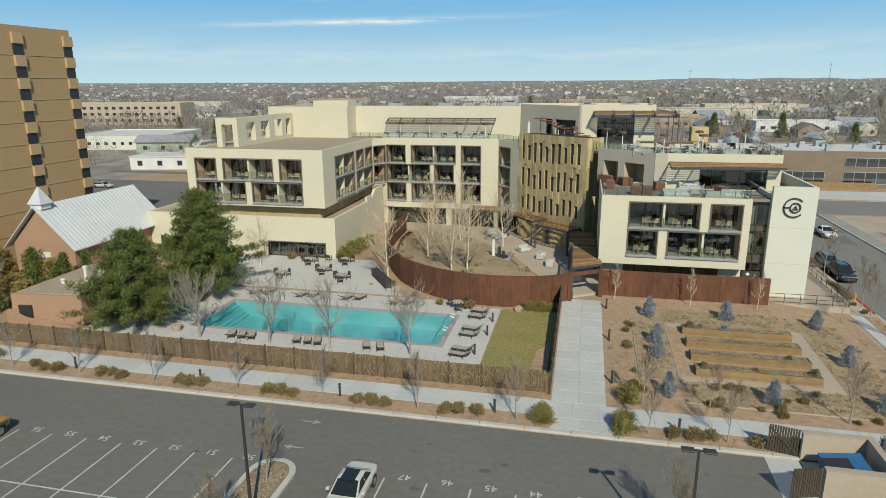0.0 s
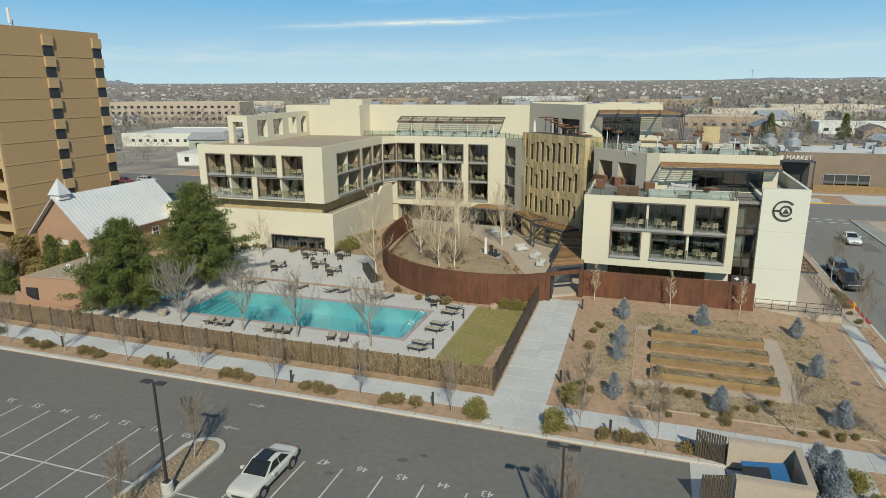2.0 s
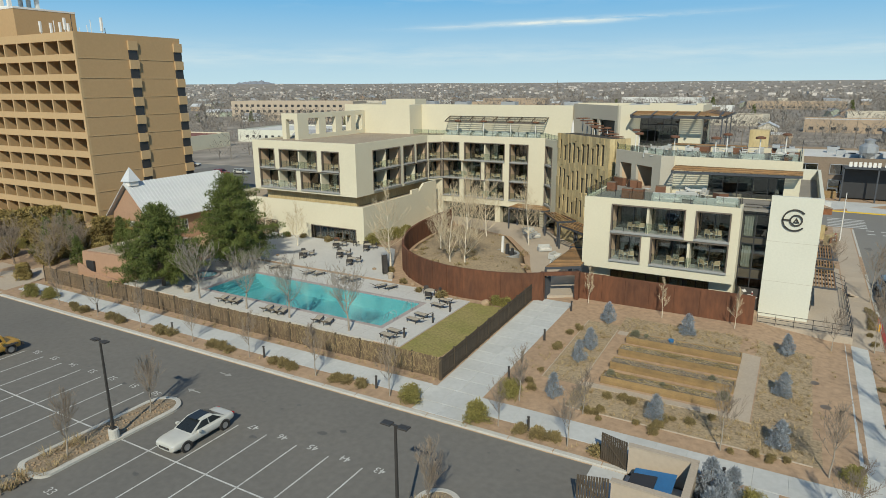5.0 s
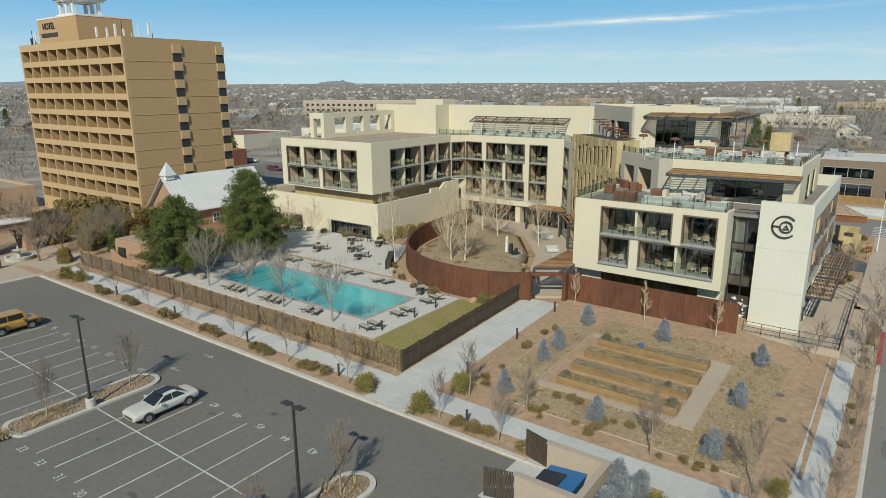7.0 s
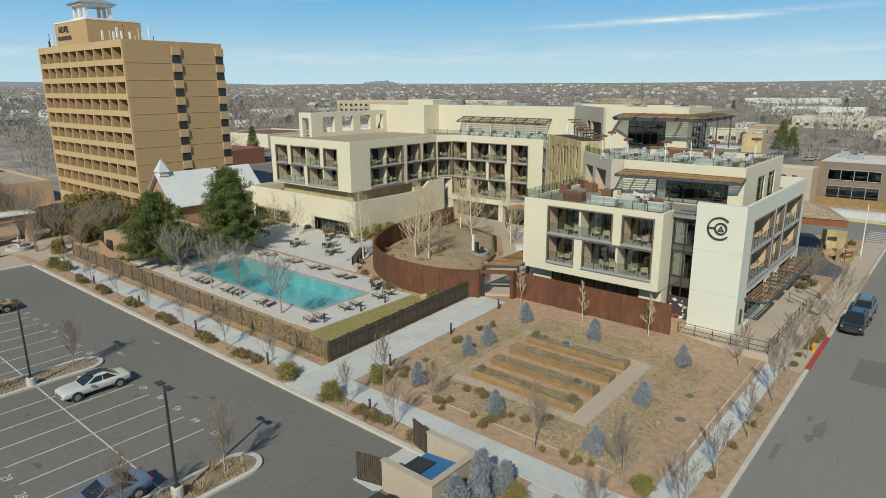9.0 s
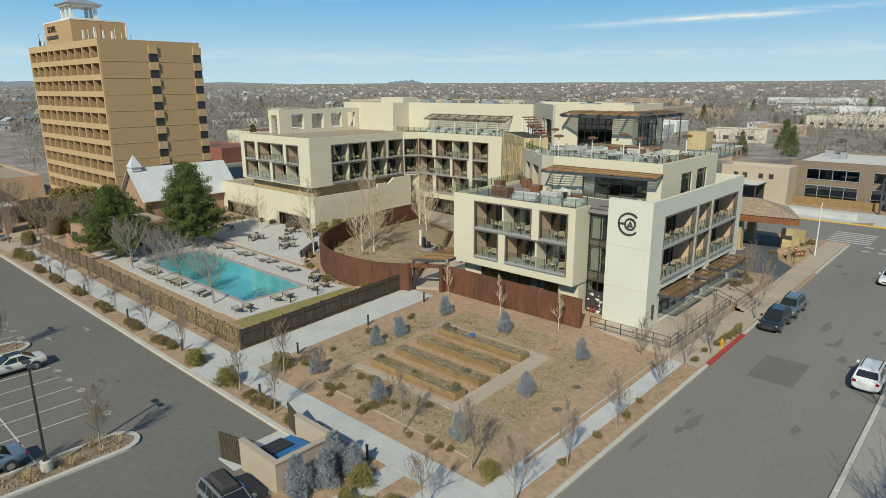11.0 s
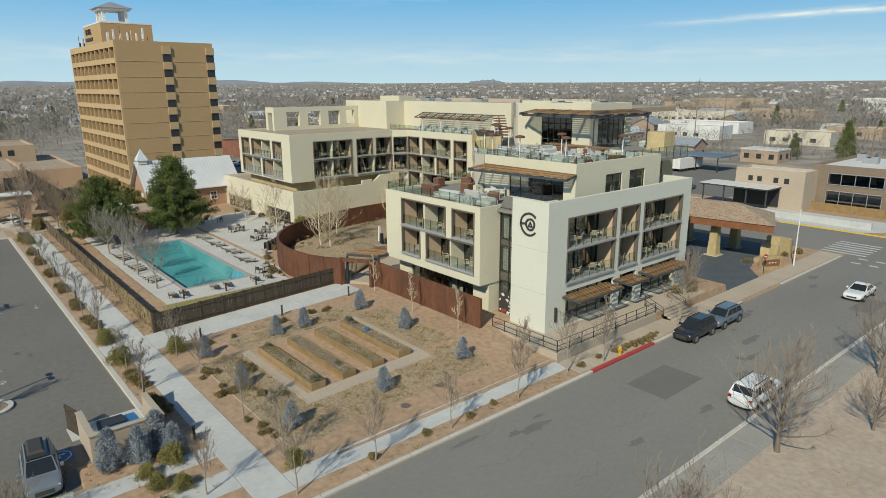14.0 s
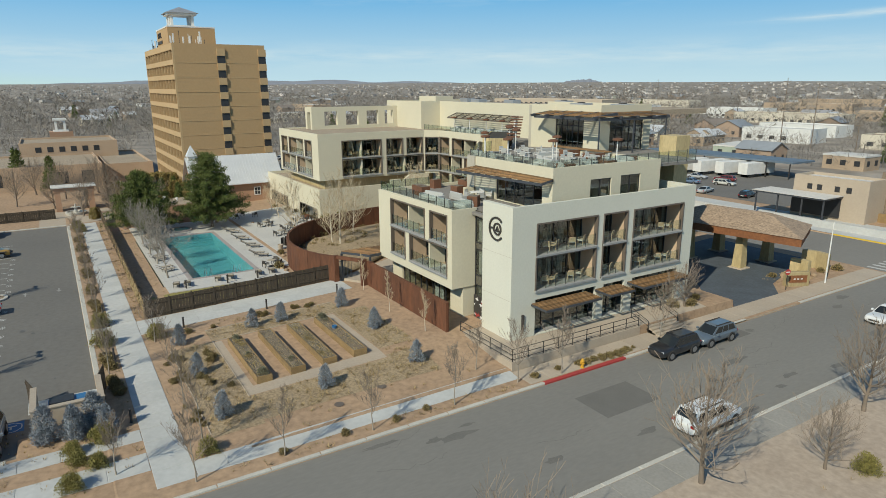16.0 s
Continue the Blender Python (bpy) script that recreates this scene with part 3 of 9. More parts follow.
pool = thing("swimming_pool", "long rectangular swimming pool with turquoise water and stone coping", "pool")
ps = Shape()
ps.box(POOL[0], POOL[1], POOL[2], POOL[3], -1.0, -0.9)
ps.box(POOL[0] - 0.2, POOL[0], POOL[2] - 0.2, POOL[3] + 0.2, -1.0, 0.62)
ps.box(POOL[1], POOL[1] + 0.2, POOL[2] - 0.2, POOL[3] + 0.2, -1.0, 0.62)
ps.box(POOL[0], POOL[1], POOL[2] - 0.2, POOL[2], -1.0, 0.62)
ps.box(POOL[0], POOL[1], POOL[3], POOL[3] + 0.2, -1.0, 0.62)
for k in range(4):
    ps.box(POOL[0], POOL[0] + 0.35 * (4 - k), POOL[2], POOL[3], -0.9, -0.9 + 0.28 * (k + 1))
    ps.box(POOL[1] - 0.35 * (4 - k), POOL[1], POOL[2], POOL[3], -0.9, -0.9 + 0.28 * (k + 1))
part("basin", ps, POOL_TILE, pool, "turquoise plaster basin with steps")
wt = Shape()
wt.box(POOL[0] + 0.001, POOL[1] - 0.001, POOL[2] + 0.001, POOL[3] - 0.001, 0.615, 0.62)
part("water", wt, WATER, pool, "clear rippled water").visible_shadow = False
cop = Shape()
cop.chamfer(POOL[0] - 0.5, POOL[1] + 0.5, POOL[2] - 0.5, POOL[2], 0.622, DZ + 0.05, 0.03)
cop.chamfer(POOL[0] - 0.5, POOL[1] + 0.5, POOL[3], POOL[3] + 0.5, 0.622, DZ + 0.05, 0.03)
cop.chamfer(POOL[0] - 0.5, POOL[0], POOL[2], POOL[3], 0.622, DZ + 0.05, 0.03)
cop.chamfer(POOL[1], POOL[1] + 0.5, POOL[2], POOL[3], 0.622, DZ + 0.05, 0.03)
part("coping", cop, COPING, pool, "reddish grey coping stones")
tiles = Shape()
for k in range(70):
    x = POOL[0] + 0.2 + k * 0.325
    tiles.box(x, x + 0.16, POOL[3] - 0.012, POOL[3] - 0.002, 0.625, 0.70)
part("tile_band", tiles, TILE_BAND, pool, "dark and pale waterline tiles")


spa = thing("spa_pool", "small round hot tub with turquoise water beside the pool", "pool")
sp = Shape()
sp.turned(-38.4, 51.6, [(1.75, 0.6), (1.75, 0.86), (1.71, 0.9), (1.42, 0.9), (1.4, 0.86), (1.38, 0.74), (0.05, 0.74)], 28)
part("rim", sp, COPING, spa, "reddish grey stone rim")
sp = Shape()
sp.turned(-38.4, 51.6, [(1.36, 0.742), (1.36, 0.76)], 28)
part("basin", sp, POOL_TILE, spa, "turquoise plaster basin")
sp = Shape()
sp.turned(-38.4, 51.6, [(1.385, 0.79), (1.385, 0.82)], 28)
part("water", sp, WATER, spa, "clear rippled water").visible_shadow = False


def grab_rail(x, y, rz):
    s = Shape()
    for d in (-0.3, 0.3):
        pts = [(d, -0.35, 0), (d, -0.35, 0.75), (d, 0.0, 0.9), (d, 0.5, 0.55), (d, 0.75, -0.1)]
        for a, b in zip(pts, pts[1:]):
            s.tube(a, b, 0.025, n=6)
    thing("pool_handrail", "curved stainless steel handrail at the pool's edge", "handrail", pose(x, y, DZ + 0.02, 0, 0, rz), "pool handrails", shape=s, material=ALLOY)


grab_rail(POOL[1] + 0.1, 50.0, 90)
grab_rail(POOL[1] + 0.1, 53.2, 90)
grab_rail(POOL[0] - 0.1, 52.0, -90)
grab_rail(-22.0, POOL[2] - 0.1, 0)

# planted beds and lawn
lawn = Shape()
drape(lawn, -7.2, -1.75, 43.4, 58.0, 0.03, 2, 0.2)
structure("lawn", lawn, LAWN, "mown winter lawn, yellow-green", "lawn")
mulch = Shape()
drape(mulch, -54.0, -1.5, 41.3, 42.1, 0.012, 3)
drape(mulch, -54.0, -1.4, 37.62, 39.13, 0.012, 3)
drape(mulch, 2.6, 16.9, 37.62, 39.13, 0.012, 3)
structure("planting_strip", mulch, SOIL, "brown gravel planting strip between walk and kerb", "planting strip")
dry = Shape()
drape(dry, 7.8, 23.3, 42.9, 46.2, 0.014, 2)
drape(dry, 5.0, 7.8, 46.2, 58.2, 0.014, 2)
drape(dry, 7.8, 19.3, 57.2, 60.4, 0.014, 2)
drape(dry, 19.3, 22.8, 46.2, 60.0, 0.014, 2)
structure("garden_bed", dry, DRY_BED, "straw-coloured beds of dry grass in the garden", "garden bed")
pale = Shape()
drape(pale, 17.9, 19.2, 46.3, 57.1, 0.012, 2)
drape(pale, 8.0, 17.9, 46.3, 46.9, 0.012, 2)
drape(pale, 8.0, 17.9, 56.3, 57.1, 0.012, 2)
structure("garden_path", pale, CONC_TAN, "pale fine gravel path round the raised beds", "path")
edge = Shape()
for x0, x1, y0, y1 in ((4.9, 4.97, 46.2, 58.2), (7.8, 7.87, 46.2, 57.2), (7.8, 19.3, 46.2, 46.27), (7.8, 22.8, 42.85, 42.92)):
    drape(edge, x0, x1, y0, y1, 0.06, 2, 0.1)
structure("garden_edging", edge, CONC_TAN, "thin pale edging strips round the garden beds", "edging")

# ---- the hotel ----
hotel = thing("hotel_building", "cream stucco hotel of four storeys with recessed balconies and roof terraces", "building")


def plate(pts, z0, z1, name, material, label=""):
    return part(name, Shape().prism(pts, z0, z1), material, hotel, label)


def rect(x0, x1, y0, y1):
    return [(x0, y0), (x1, y0), (x1, y1), (x0, y1)]


def balcony_meshes(w, h, double, depth=1.9):
    """Meshes of a recessed balcony, from its lower left corner; x along the wall, y into it."""
    t = 0.06
    rec = Shape()
    rec.box(-t, 0, 0.32, depth, -t, h + t).box(w, w + t, 0.32, depth, -t, h + t).box(0, w, 0.32, depth, h, h + t)
    flo = Shape()
    flo.box(0, w, 0.0, depth, -0.12, 0.02)
    led = Shape()
    led.chamfer(-0.12, w + 0.12, -0.16, 0.0, -0.16, 0.02, 0.02)
    trim = Shape()
    trim.box(-0.12, 0.005, -0.07, 0.31, -0.12, h + 0.12).box(w - 0.005, w + 0.12, -0.07, 0.31, -0.12, h + 0.12).box(0.005, w - 0.005, -0.07, 0.31, h - 0.005, h + 0.12)
    fr = Shape()
    nwin = 4 if double else 2
    cuts = [w * k / nwin for k in range(nwin + 1)]
    for u in cuts:
        fr.box(clamp(u - 0.04, 0, w - 0.08), clamp(u - 0.04, 0, w - 0.08) + 0.08, depth - 0.1, depth, 0.02, h)
    fr.box(0, w, depth - 0.1, depth, h - 0.12, h).box(0, w, depth - 0.1, depth, 0.02, 0.1)
    pane = Shape()
    pane.box(0.02, w - 0.02, depth - 0.05, depth - 0.04, 0.1, h - 0.12)
    # shallow room box, its shade painted in by the near-black ROOM colour
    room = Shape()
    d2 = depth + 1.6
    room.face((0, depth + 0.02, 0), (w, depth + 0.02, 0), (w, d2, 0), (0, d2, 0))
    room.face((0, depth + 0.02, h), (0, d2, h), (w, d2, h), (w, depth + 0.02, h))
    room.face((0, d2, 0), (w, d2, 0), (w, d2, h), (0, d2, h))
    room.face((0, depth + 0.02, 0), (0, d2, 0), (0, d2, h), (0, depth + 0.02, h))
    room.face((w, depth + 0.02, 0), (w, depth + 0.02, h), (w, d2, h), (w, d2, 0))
    cur = Shape()
    spans = [(0.45 * w, 0.62 * w), (0.92 * w, w - 0.05)] if not double else [(0.26 * w, 0.34 * w), (0.42 * w, 0.49 * w), (0.60 * w, 0.70 * w), (0.93 * w, w - 0.05)]
    for a, b in spans:
        k, n = a, 0
        while k < b:
            y0, y1 = depth + 0.12 + 0.05 * (n % 2), depth + 0.12 + 0.05 * ((n + 1) % 2)
            cur.face((k, y0, 0.05), (k + 0.07, y1, 0.05), (k + 0.07, y1, h - 0.1), (k, y0, h - 0.1))
            k, n = k + 0.07, n + 1
    rail = Shape()
    post = Shape()
    n = 6 if double else 3
    posts_ = []
    rail.box(0.02, (w - 0.12) / n - 0.02, 0.06, 0.075, 0.1, 1.02)
    for k in range(n + 1):
        u = 0.06 + (w - 0.12) * k / n
        posts_.append(Shape().box(u - 0.018, u + 0.018, 0.05, 0.09, 0.02, 1.06))
    par = Shape()
    if double:
        par.box(w / 2 - 0.11, w / 2 + 0.11, 0.16, depth - 0.1, 0.02, h)
    return [("recess", rec.mesh("recess", RECESS)), ("balcony_floor", flo.mesh("balcony_floor", LEDGE)), ("ledge", led.mesh("ledge", LEDGE)), ("opening_trim", trim.mesh("opening_trim", BRONZE_TRIM)),
            ("window_frame", fr.mesh("window_frame", DARK_FRAME)), ("window_pane", pane.mesh("window_pane", GLASS)), ("room_wall", room.mesh("room_wall", ROOM)), ("curtain", cur.mesh("curtain", CURTAIN)),
            ("rail_glass", rail.mesh("rail_glass", RAIL_GLASS)), *[("rail_post", q.mesh("rail_post", DARK_FRAME)) for q in posts_]] + ([("partition", par.mesh("partition", STUCCO))] if double else [])


BALCONY = {}
BALCONY_SPOTS = []


def balcony(x, y, z, ang, w, h):
    street = x > 20                       # those over the street have no dividing wall
    key = (round(w, 1), round(h, 1), street)
    if key not in BALCONY:
        BALCONY[key] = [q for q in balcony_meshes(w, h, w > 4) if not (street and q[0] == "partition")]
    m = pose(x, y, z, 0, 0, ang)
    first = None
    for name, me in BALCONY[key]:
        if first is None:
            first = part("balcony", me, None, hotel, m=m)
        else:
            n = (6 if w > 4 else 3) if name == "rail_glass" else 1
            for k in range(n):
                ob = part(name, me, None, first, m=pose(0.06 + (w - 0.12) * k / n, 0, 0) if n > 1 else None)
                if "glass" in name or "pane" in name:
                    ob.visible_shadow = False
    BALCONY_SPOTS.append((m, w))


def facade(s, ox, oy, ang, length, z0, z1, openings, extra=()):
    """A wall with balconies in it. openings: (u0, u1, z0, z1)."""
    wall_sheet(s, ox, oy, ang, length, z0, z1, 0.3, [*openings, *extra])
    c, n = math.cos(radians(ang)), math.sin(radians(ang))
    for u0, u1, a, b in openings:
        balcony(ox + c * u0, oy + n * u0, a, ang, u1 - u0, b - a)


W1, W2 = 2.8, 6.65
# front block, two storeys over a glazed ground floor
FX0, FX1, FY = 1.9, 16.1, 65.15
s = Shape()
hi, lo = (7.9, 10.45), (5.0, 7.55)
facade(s, FX0, FY, 0, FX1 - FX0, 4.0, 11.1, [(2.83, 9.48, *hi), (10.57, 13.37, *hi), (2.83, 5.63, *lo), (6.72, 13.37, *lo)])
wall_sheet(s, FX1, FY + 0.3, 90, 2.3, 4.0, 11.1, 0.3)
wall_sheet(s, FX0, 77.7, -90, 77.4 - FY, 4.0, 11.1, 0.3)
part("front_block_wall", s, STUCCO, hotel, "cream stucco walls with deep balcony openings")
plate(rect(FX0 + 0.3, FX1 - 0.3, FY + 0.3, 68.9), 4.0, 4.3, "front_block_soffit", STUCCO)
plate([(FX0 + 0.3, FY + 0.3), (FX1 - 0.3, FY + 0.3), (FX1 - 0.3, 67.2), (18.6, 67.2), (22.0, 67.2), (22.0, 72.5), (7.6, 72.5), (1.9, 77.5)], 10.55, 10.8, "terrace_deck", DECK, "grey-brown paved roof terrace")
s = Shape()
s.box(2.4, 4.5, 66.4, 70.0, 0.6, 4.0).box(13.9, 16.0, 66.4, 70.0, 0.6, 4.0)
s.box(2.4, 16.0, 70.0, 70.3, 0.6, 4.0)
part("ground_floor_wall", s, STUCCO, hotel)
s = Shape()
for k in range(9):
    x = 4.5 + 9.4 * k / 8
    s.box(clamp(x - 0.04, 4.5, 13.82), clamp(x - 0.04, 4.5, 13.82) + 0.08, 66.6, 66.7, 0.8, 4.0)
s.box(4.5, 13.9, 66.6, 66.7, 3.55, 3.65)
gf = part("shopfront_frame", s, DARK_FRAME, hotel)
s = Shape()
s.box(4.5, 13.9, 66.64, 66.66, 0.9, 4.0)
part("shopfront_pane", s, GLASS, gf).visible_shadow = False
s = Shape()
s.box(10.2, 11.0, 66.9, 66.95, 1.2, 3.3).box(11.2, 11.9, 66.9, 66.95, 1.2, 3.3)
part("shopfront_poster", s, WHITE_PAINT, gf, "white roller blinds behind the glass")
plate(rect(2.4, 16.0, 66.4, 70.0), 0.6, 0.96, "ground_floor_slab", ROOM)

# glazed link between the front block and the end wall
s = Shape()
for z in (0.9, 4.1, 5.0, 7.4, 8.0, 10.2):
    s.box(16.1, 18.4, 67.62, 67.72, z, z + 0.1)
for x in (16.12, 17.2, 18.3):
    s.box(x, x + 0.09, 67.6, 67.72, 0.9, 10.9)
lk = part("link_frame", s, DARK_FRAME, hotel)
s = Shape()
s.box(16.1, 18.4, 67.65, 67.67, 0.9, 10.9)
part("link_pane", s, GLASS, lk).visible_shadow = False
s = Shape()
s.box(16.15, 18.35, 67.66, 67.74, 4.15, 5.0).box(16.15, 18.35, 67.66, 67.74, 7.4, 8.0).box(16.15, 18.35, 67.66, 67.74, 10.3, 10.9)
part("spandrel", s, BRONZE_TRIM, lk)
s = Shape()
s.face((16.1, 69.2, 0.9), (18.4, 69.2, 0.9), (18.4, 69.2, 10.9), (16.1, 69.2, 10.9))
part("room_wall", s, ROOM, lk)
s = Shape()
for z0, z1 in ((5.1, 7.3), (8.1, 10.1)):
    for k in range(9):
        x = 16.3 + k * 0.11
        s.face((x, 67.9 + 0.05 * (k % 2), z0), (x + 0.11, 67.9 + 0.05 * ((k + 1) % 2), z0), (x + 0.11, 67.9 + 0.05 * ((k + 1) % 2), z1), (x, 67.9 + 0.05 * (k % 2), z1))
part("curtain", s, CURTAIN, lk)
# a painted mural panel at the foot of the link
mu = Shape()
mu.box(16.4, 18.2, 67.3, 67.4, 0.9, 3.3)
mural = thing("mural_panel", "black and white painted mural panel with red accents beside the entrance", "mural", shape=mu, material=BLACK)
rnd = random.Random(5)
for k in range(16):
    s = Shape()
    x, z, r = rnd.uniform(16.6, 18.0), rnd.uniform(1.1, 3.1), rnd.uniform(0.1, 0.3)
    a = rnd.uniform(0, 180)
    q = [(x + r * math.cos(radians(a + d)) * f, 67.295 - 0.0008 * k, clamp(z + r * math.sin(radians(a + d)) * f, 0.92, 3.28)) for d, f in ((0, 1), (70, 0.4), (120, 0.9), (200, 1), (280, 0.35))]
    s.face(*reversed(q))
    part("brush_mark", s, (WHITE_PAINT, WHITE_PAINT, CUSHION, PAINT_RED)[k % 4], mural)

# end wall with the emblem, and the street front
EX, EY0, EY1, ETOP = 22.35, 66.85, 89.1, 12.15
s = Shape()
s.box(18.3, EX - 0.3, EY0, EY0 + 0.5, 0.5, ETOP)
hi, lo = (7.9, 10.5), (4.9, 7.65)
facade(s, EX, EY0, 90, EY1 - EY0, 0.5, ETOP, [(2.6, 9.25, *hi), (10.15, 12.95, *hi), (13.9, 20.55, *hi), (2.6, 9.25, *lo), (10.15, 12.95, *lo), (13.9, 20.55, *lo)],
       [(2.6, 9.6, 0.95, 4.1), (10.5, 13.2, 0.95, 4.1), (14.2, 20.5, 0.95, 4.1)])
wall_sheet(s, EX - 0.3, EY1, 180, 7.7, 0.5, ETOP, 0.3)
s.box(18.3, 18.6, EY0 + 0.5, 72.6, 0.5, ETOP - 0.9)
part("end_wall", s, STUCCO_WHITE, hotel, "pale stucco street front and blank end wall")
groove = Shape()
for z in (4.35, 8.05):
    groove.box(18.3, EX, EY0 - 0.004, EY0, z, z + 0.03)
part("reveal_joint", groove, STUCCO_SHADE_GREY, hotel)
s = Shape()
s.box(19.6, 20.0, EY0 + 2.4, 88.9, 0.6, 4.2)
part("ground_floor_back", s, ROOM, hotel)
for y0, y1 in ((69.45, 76.45), (77.35, 80.05), (81.05, 87.35)):
    s = Shape()
    n = max(2, round((y1 - y0) / 1.4))
    for k in range(n + 1):
        y = y0 + (y1 - y0) * k / n
        s.box(EX - 0.9, EX - 0.8, y - 0.04, y + 0.04, 0.9, 4.1)
    s.box(EX - 0.9, EX - 0.8, y0, y1, 3.2, 3.3)
    fr = part("shopfront_frame", s, DARK_FRAME, hotel)
    s = Shape()
    s.box(EX - 0.86, EX - 0.85, y0, y1, 0.9, 4.1)
    part("shopfront_pane", s, GLASS, fr).visible_shadow = False
plate(rect(18.6, EX - 0.31, EY0 + 0.5, 88.9), 0.6, 0.95, "ground_floor_slab", LEDGE)
plate(rect(18.61, EX - 0.31, 72.7, 88.8), 10.7, 10.95, "side_deck", DECK)
# slatted awnings over the pavement
for y0, y1 in ((69.0, 75.2), (76.3, 79.3), (80.4, 87.0)):
    fr = Shape()
    fr.box(EX - 0.02, 24.35, y0, y0 + 0.1, 3.62, 3.80).box(EX - 0.02, 24.35, y1 - 0.1, y1, 3.62, 3.80).box(24.25, 24.35, y0 + 0.1, y1 - 0.1, 3.62, 3.80)
    for k in range(1, round((y1 - y0) / 1.6)):
        y = y0 + (y1 - y0) * k / round((y1 - y0) / 1.6)
        fr.box(EX, 24.25, y - 0.05, y + 0.05, 3.62, 3.78)
    aw = part("awning", fr, STEEL_BLUE, hotel, "steel-framed awning with wooden slats")
    sl = Shape()
    x = EX + 0.06
    while x < 24.2:
        sl.box(x, x + 0.10, y0 + 0.02, y1 - 0.02, 3.805, 3.87)
        x += 0.25
    part("slats", sl, WOOD_SLAT, aw, "oiled wooden slats")["kind"] = "stuff"
# emblem: broken ring, inner ring, triangle
em = Shape()


def ring(s, cx, y, cz, r0, r1, a0, a1, d):
    n = max(8, int(abs(a1 - a0) / 8))
    rows = []
    for k in range(n + 1):
        a = radians(a0 + (a1 - a0) * k / n)
        c, t = math.cos(a), math.sin(a)
        rows.append([(cx + r0 * c, y, cz + r0 * t), (cx + r1 * c, y, cz + r1 * t), (cx + r1 * c, y - d, cz + r1 * t), (cx + r0 * c, y - d, cz + r0 * t)])
    s.loft(rows, caps=abs(a1 - a0) < 359)


ring(em, 20.30, EY0 - 0.004, 10.12, 0.87, 0.99, 42, 318, 0.12)
ring(em, 20.42, EY0 - 0.004, 10.12, 0.40, 0.52, 0, 360, 0.12)
em.box(19.31, 19.92, EY0 - 0.124, EY0 - 0.004, 10.06, 10.18)
tri = [(20.42 + 0.30 * math.cos(radians(a)), 10.06 + 0.30 * math.sin(radians(a))) for a in (90, 210, 330)]
tin = [(20.42 + 0.14 * math.cos(radians(a)), 10.06 + 0.14 * math.sin(radians(a))) for a in (90, 210, 330)]
for i in range(3):
    j = (i + 1) % 3
    em.loft([[(*(p[0],), EY0 - 0.004 - d, p[1]) for p in (tri[i], tri[j], tin[j], tin[i])] for d in (0, 0.12)])
part("emblem", em, POLE, hotel, "dark bronze emblem of rings round a triangle")
lamp = Shape()
lamp.box(EX, EX + 0.14, 68.0, 68.22, 1.7, 3.0)
part("wall_lamp", lamp, BLACK, hotel)

# upper storey over the terraces
MT = 14.65
s = Shape()
wall_sheet(s, 8.85, 72.6, 0, 20.4 - 8.85, 10.8, MT, 0.3, [(3.4, 10.2, 10.85, 13.05)])
wall_sheet(s, 20.4, 72.9, 90, 12.9, 10.8, MT, 0.3, [(4.1, 6.7, 10.95, 13.35), (7.9, 10.5, 10.95, 13.45)])
wall_sheet(s, 20.4, 86.1, 180, 12.0, 10.8, MT, 0.3)
part("upper_wall", s, STUCCO, hotel)
ga = math.degrees(math.atan2(72.5 - 77.75, 7.55 - 1.56))
gl = math.hypot(7.55 - 1.56, 72.5 - 77.75)
# this wall's shaded look comes from the greyer stucco colour
s = Shape()
wall_sheet(s, 1.56, 77.75, ga, gl, 10.8, MT, 0.3, [(0.9, 3.0, 10.85, 13.3), (3.9, 6.6, 10.85, 13.3)])
s.box(7.55, 8.85, 72.45, 72.75, 10.8, MT)
part("angled_wall", s, STUCCO_SHADE_GREY, hotel, "stucco wall with its shade painted grey and two recessed openings")
for u0, u1 in ((0.9, 3.0), (3.9, 6.6)):
    c, n = math.cos(radians(ga)), math.sin(radians(ga))
    r = Shape()
    w = u1 - u0
    r.box(-0.05, 0, 0.3, 2.2, 0, 2.5).box(w, w + 0.05, 0.3, 2.2, 0, 2.5).box(0, w, 0.3, 2.2, 2.46, 2.5).box(0, w, 2.2, 2.25, 0, 2.5)
    part("recess", r, RECESS, hotel, m=pose(1.56 + c * u0, 77.75 + n * u0, 10.85, 0, 0, ga))
s = Shape()
for k in range(6):
    x = 12.25 + 6.8 * k / 5
    s.box(clamp(x - 0.04, 12.25, 18.97), clamp(x - 0.04, 12.25, 18.97) + 0.08, 72.75, 72.85, 10.85, 13.05)
s.box(12.25, 19.05, 72.75, 72.85, 12.95, 13.05)
tf = part("terrace_window_frame", s, DARK_FRAME, hotel)
s = Shape()
s.box(12.25, 19.05, 72.79, 72.81, 10.85, 13.0)
part("terrace_pane", s, GLASS, tf).visible_shadow = False
s = Shape()
s.face((12.2, 75.5, 10.8), (19.1, 75.5, 10.8), (19.1, 75.5, 13.1), (12.2, 75.5, 13.1))
part("room_wall", s, ROOM, tf)
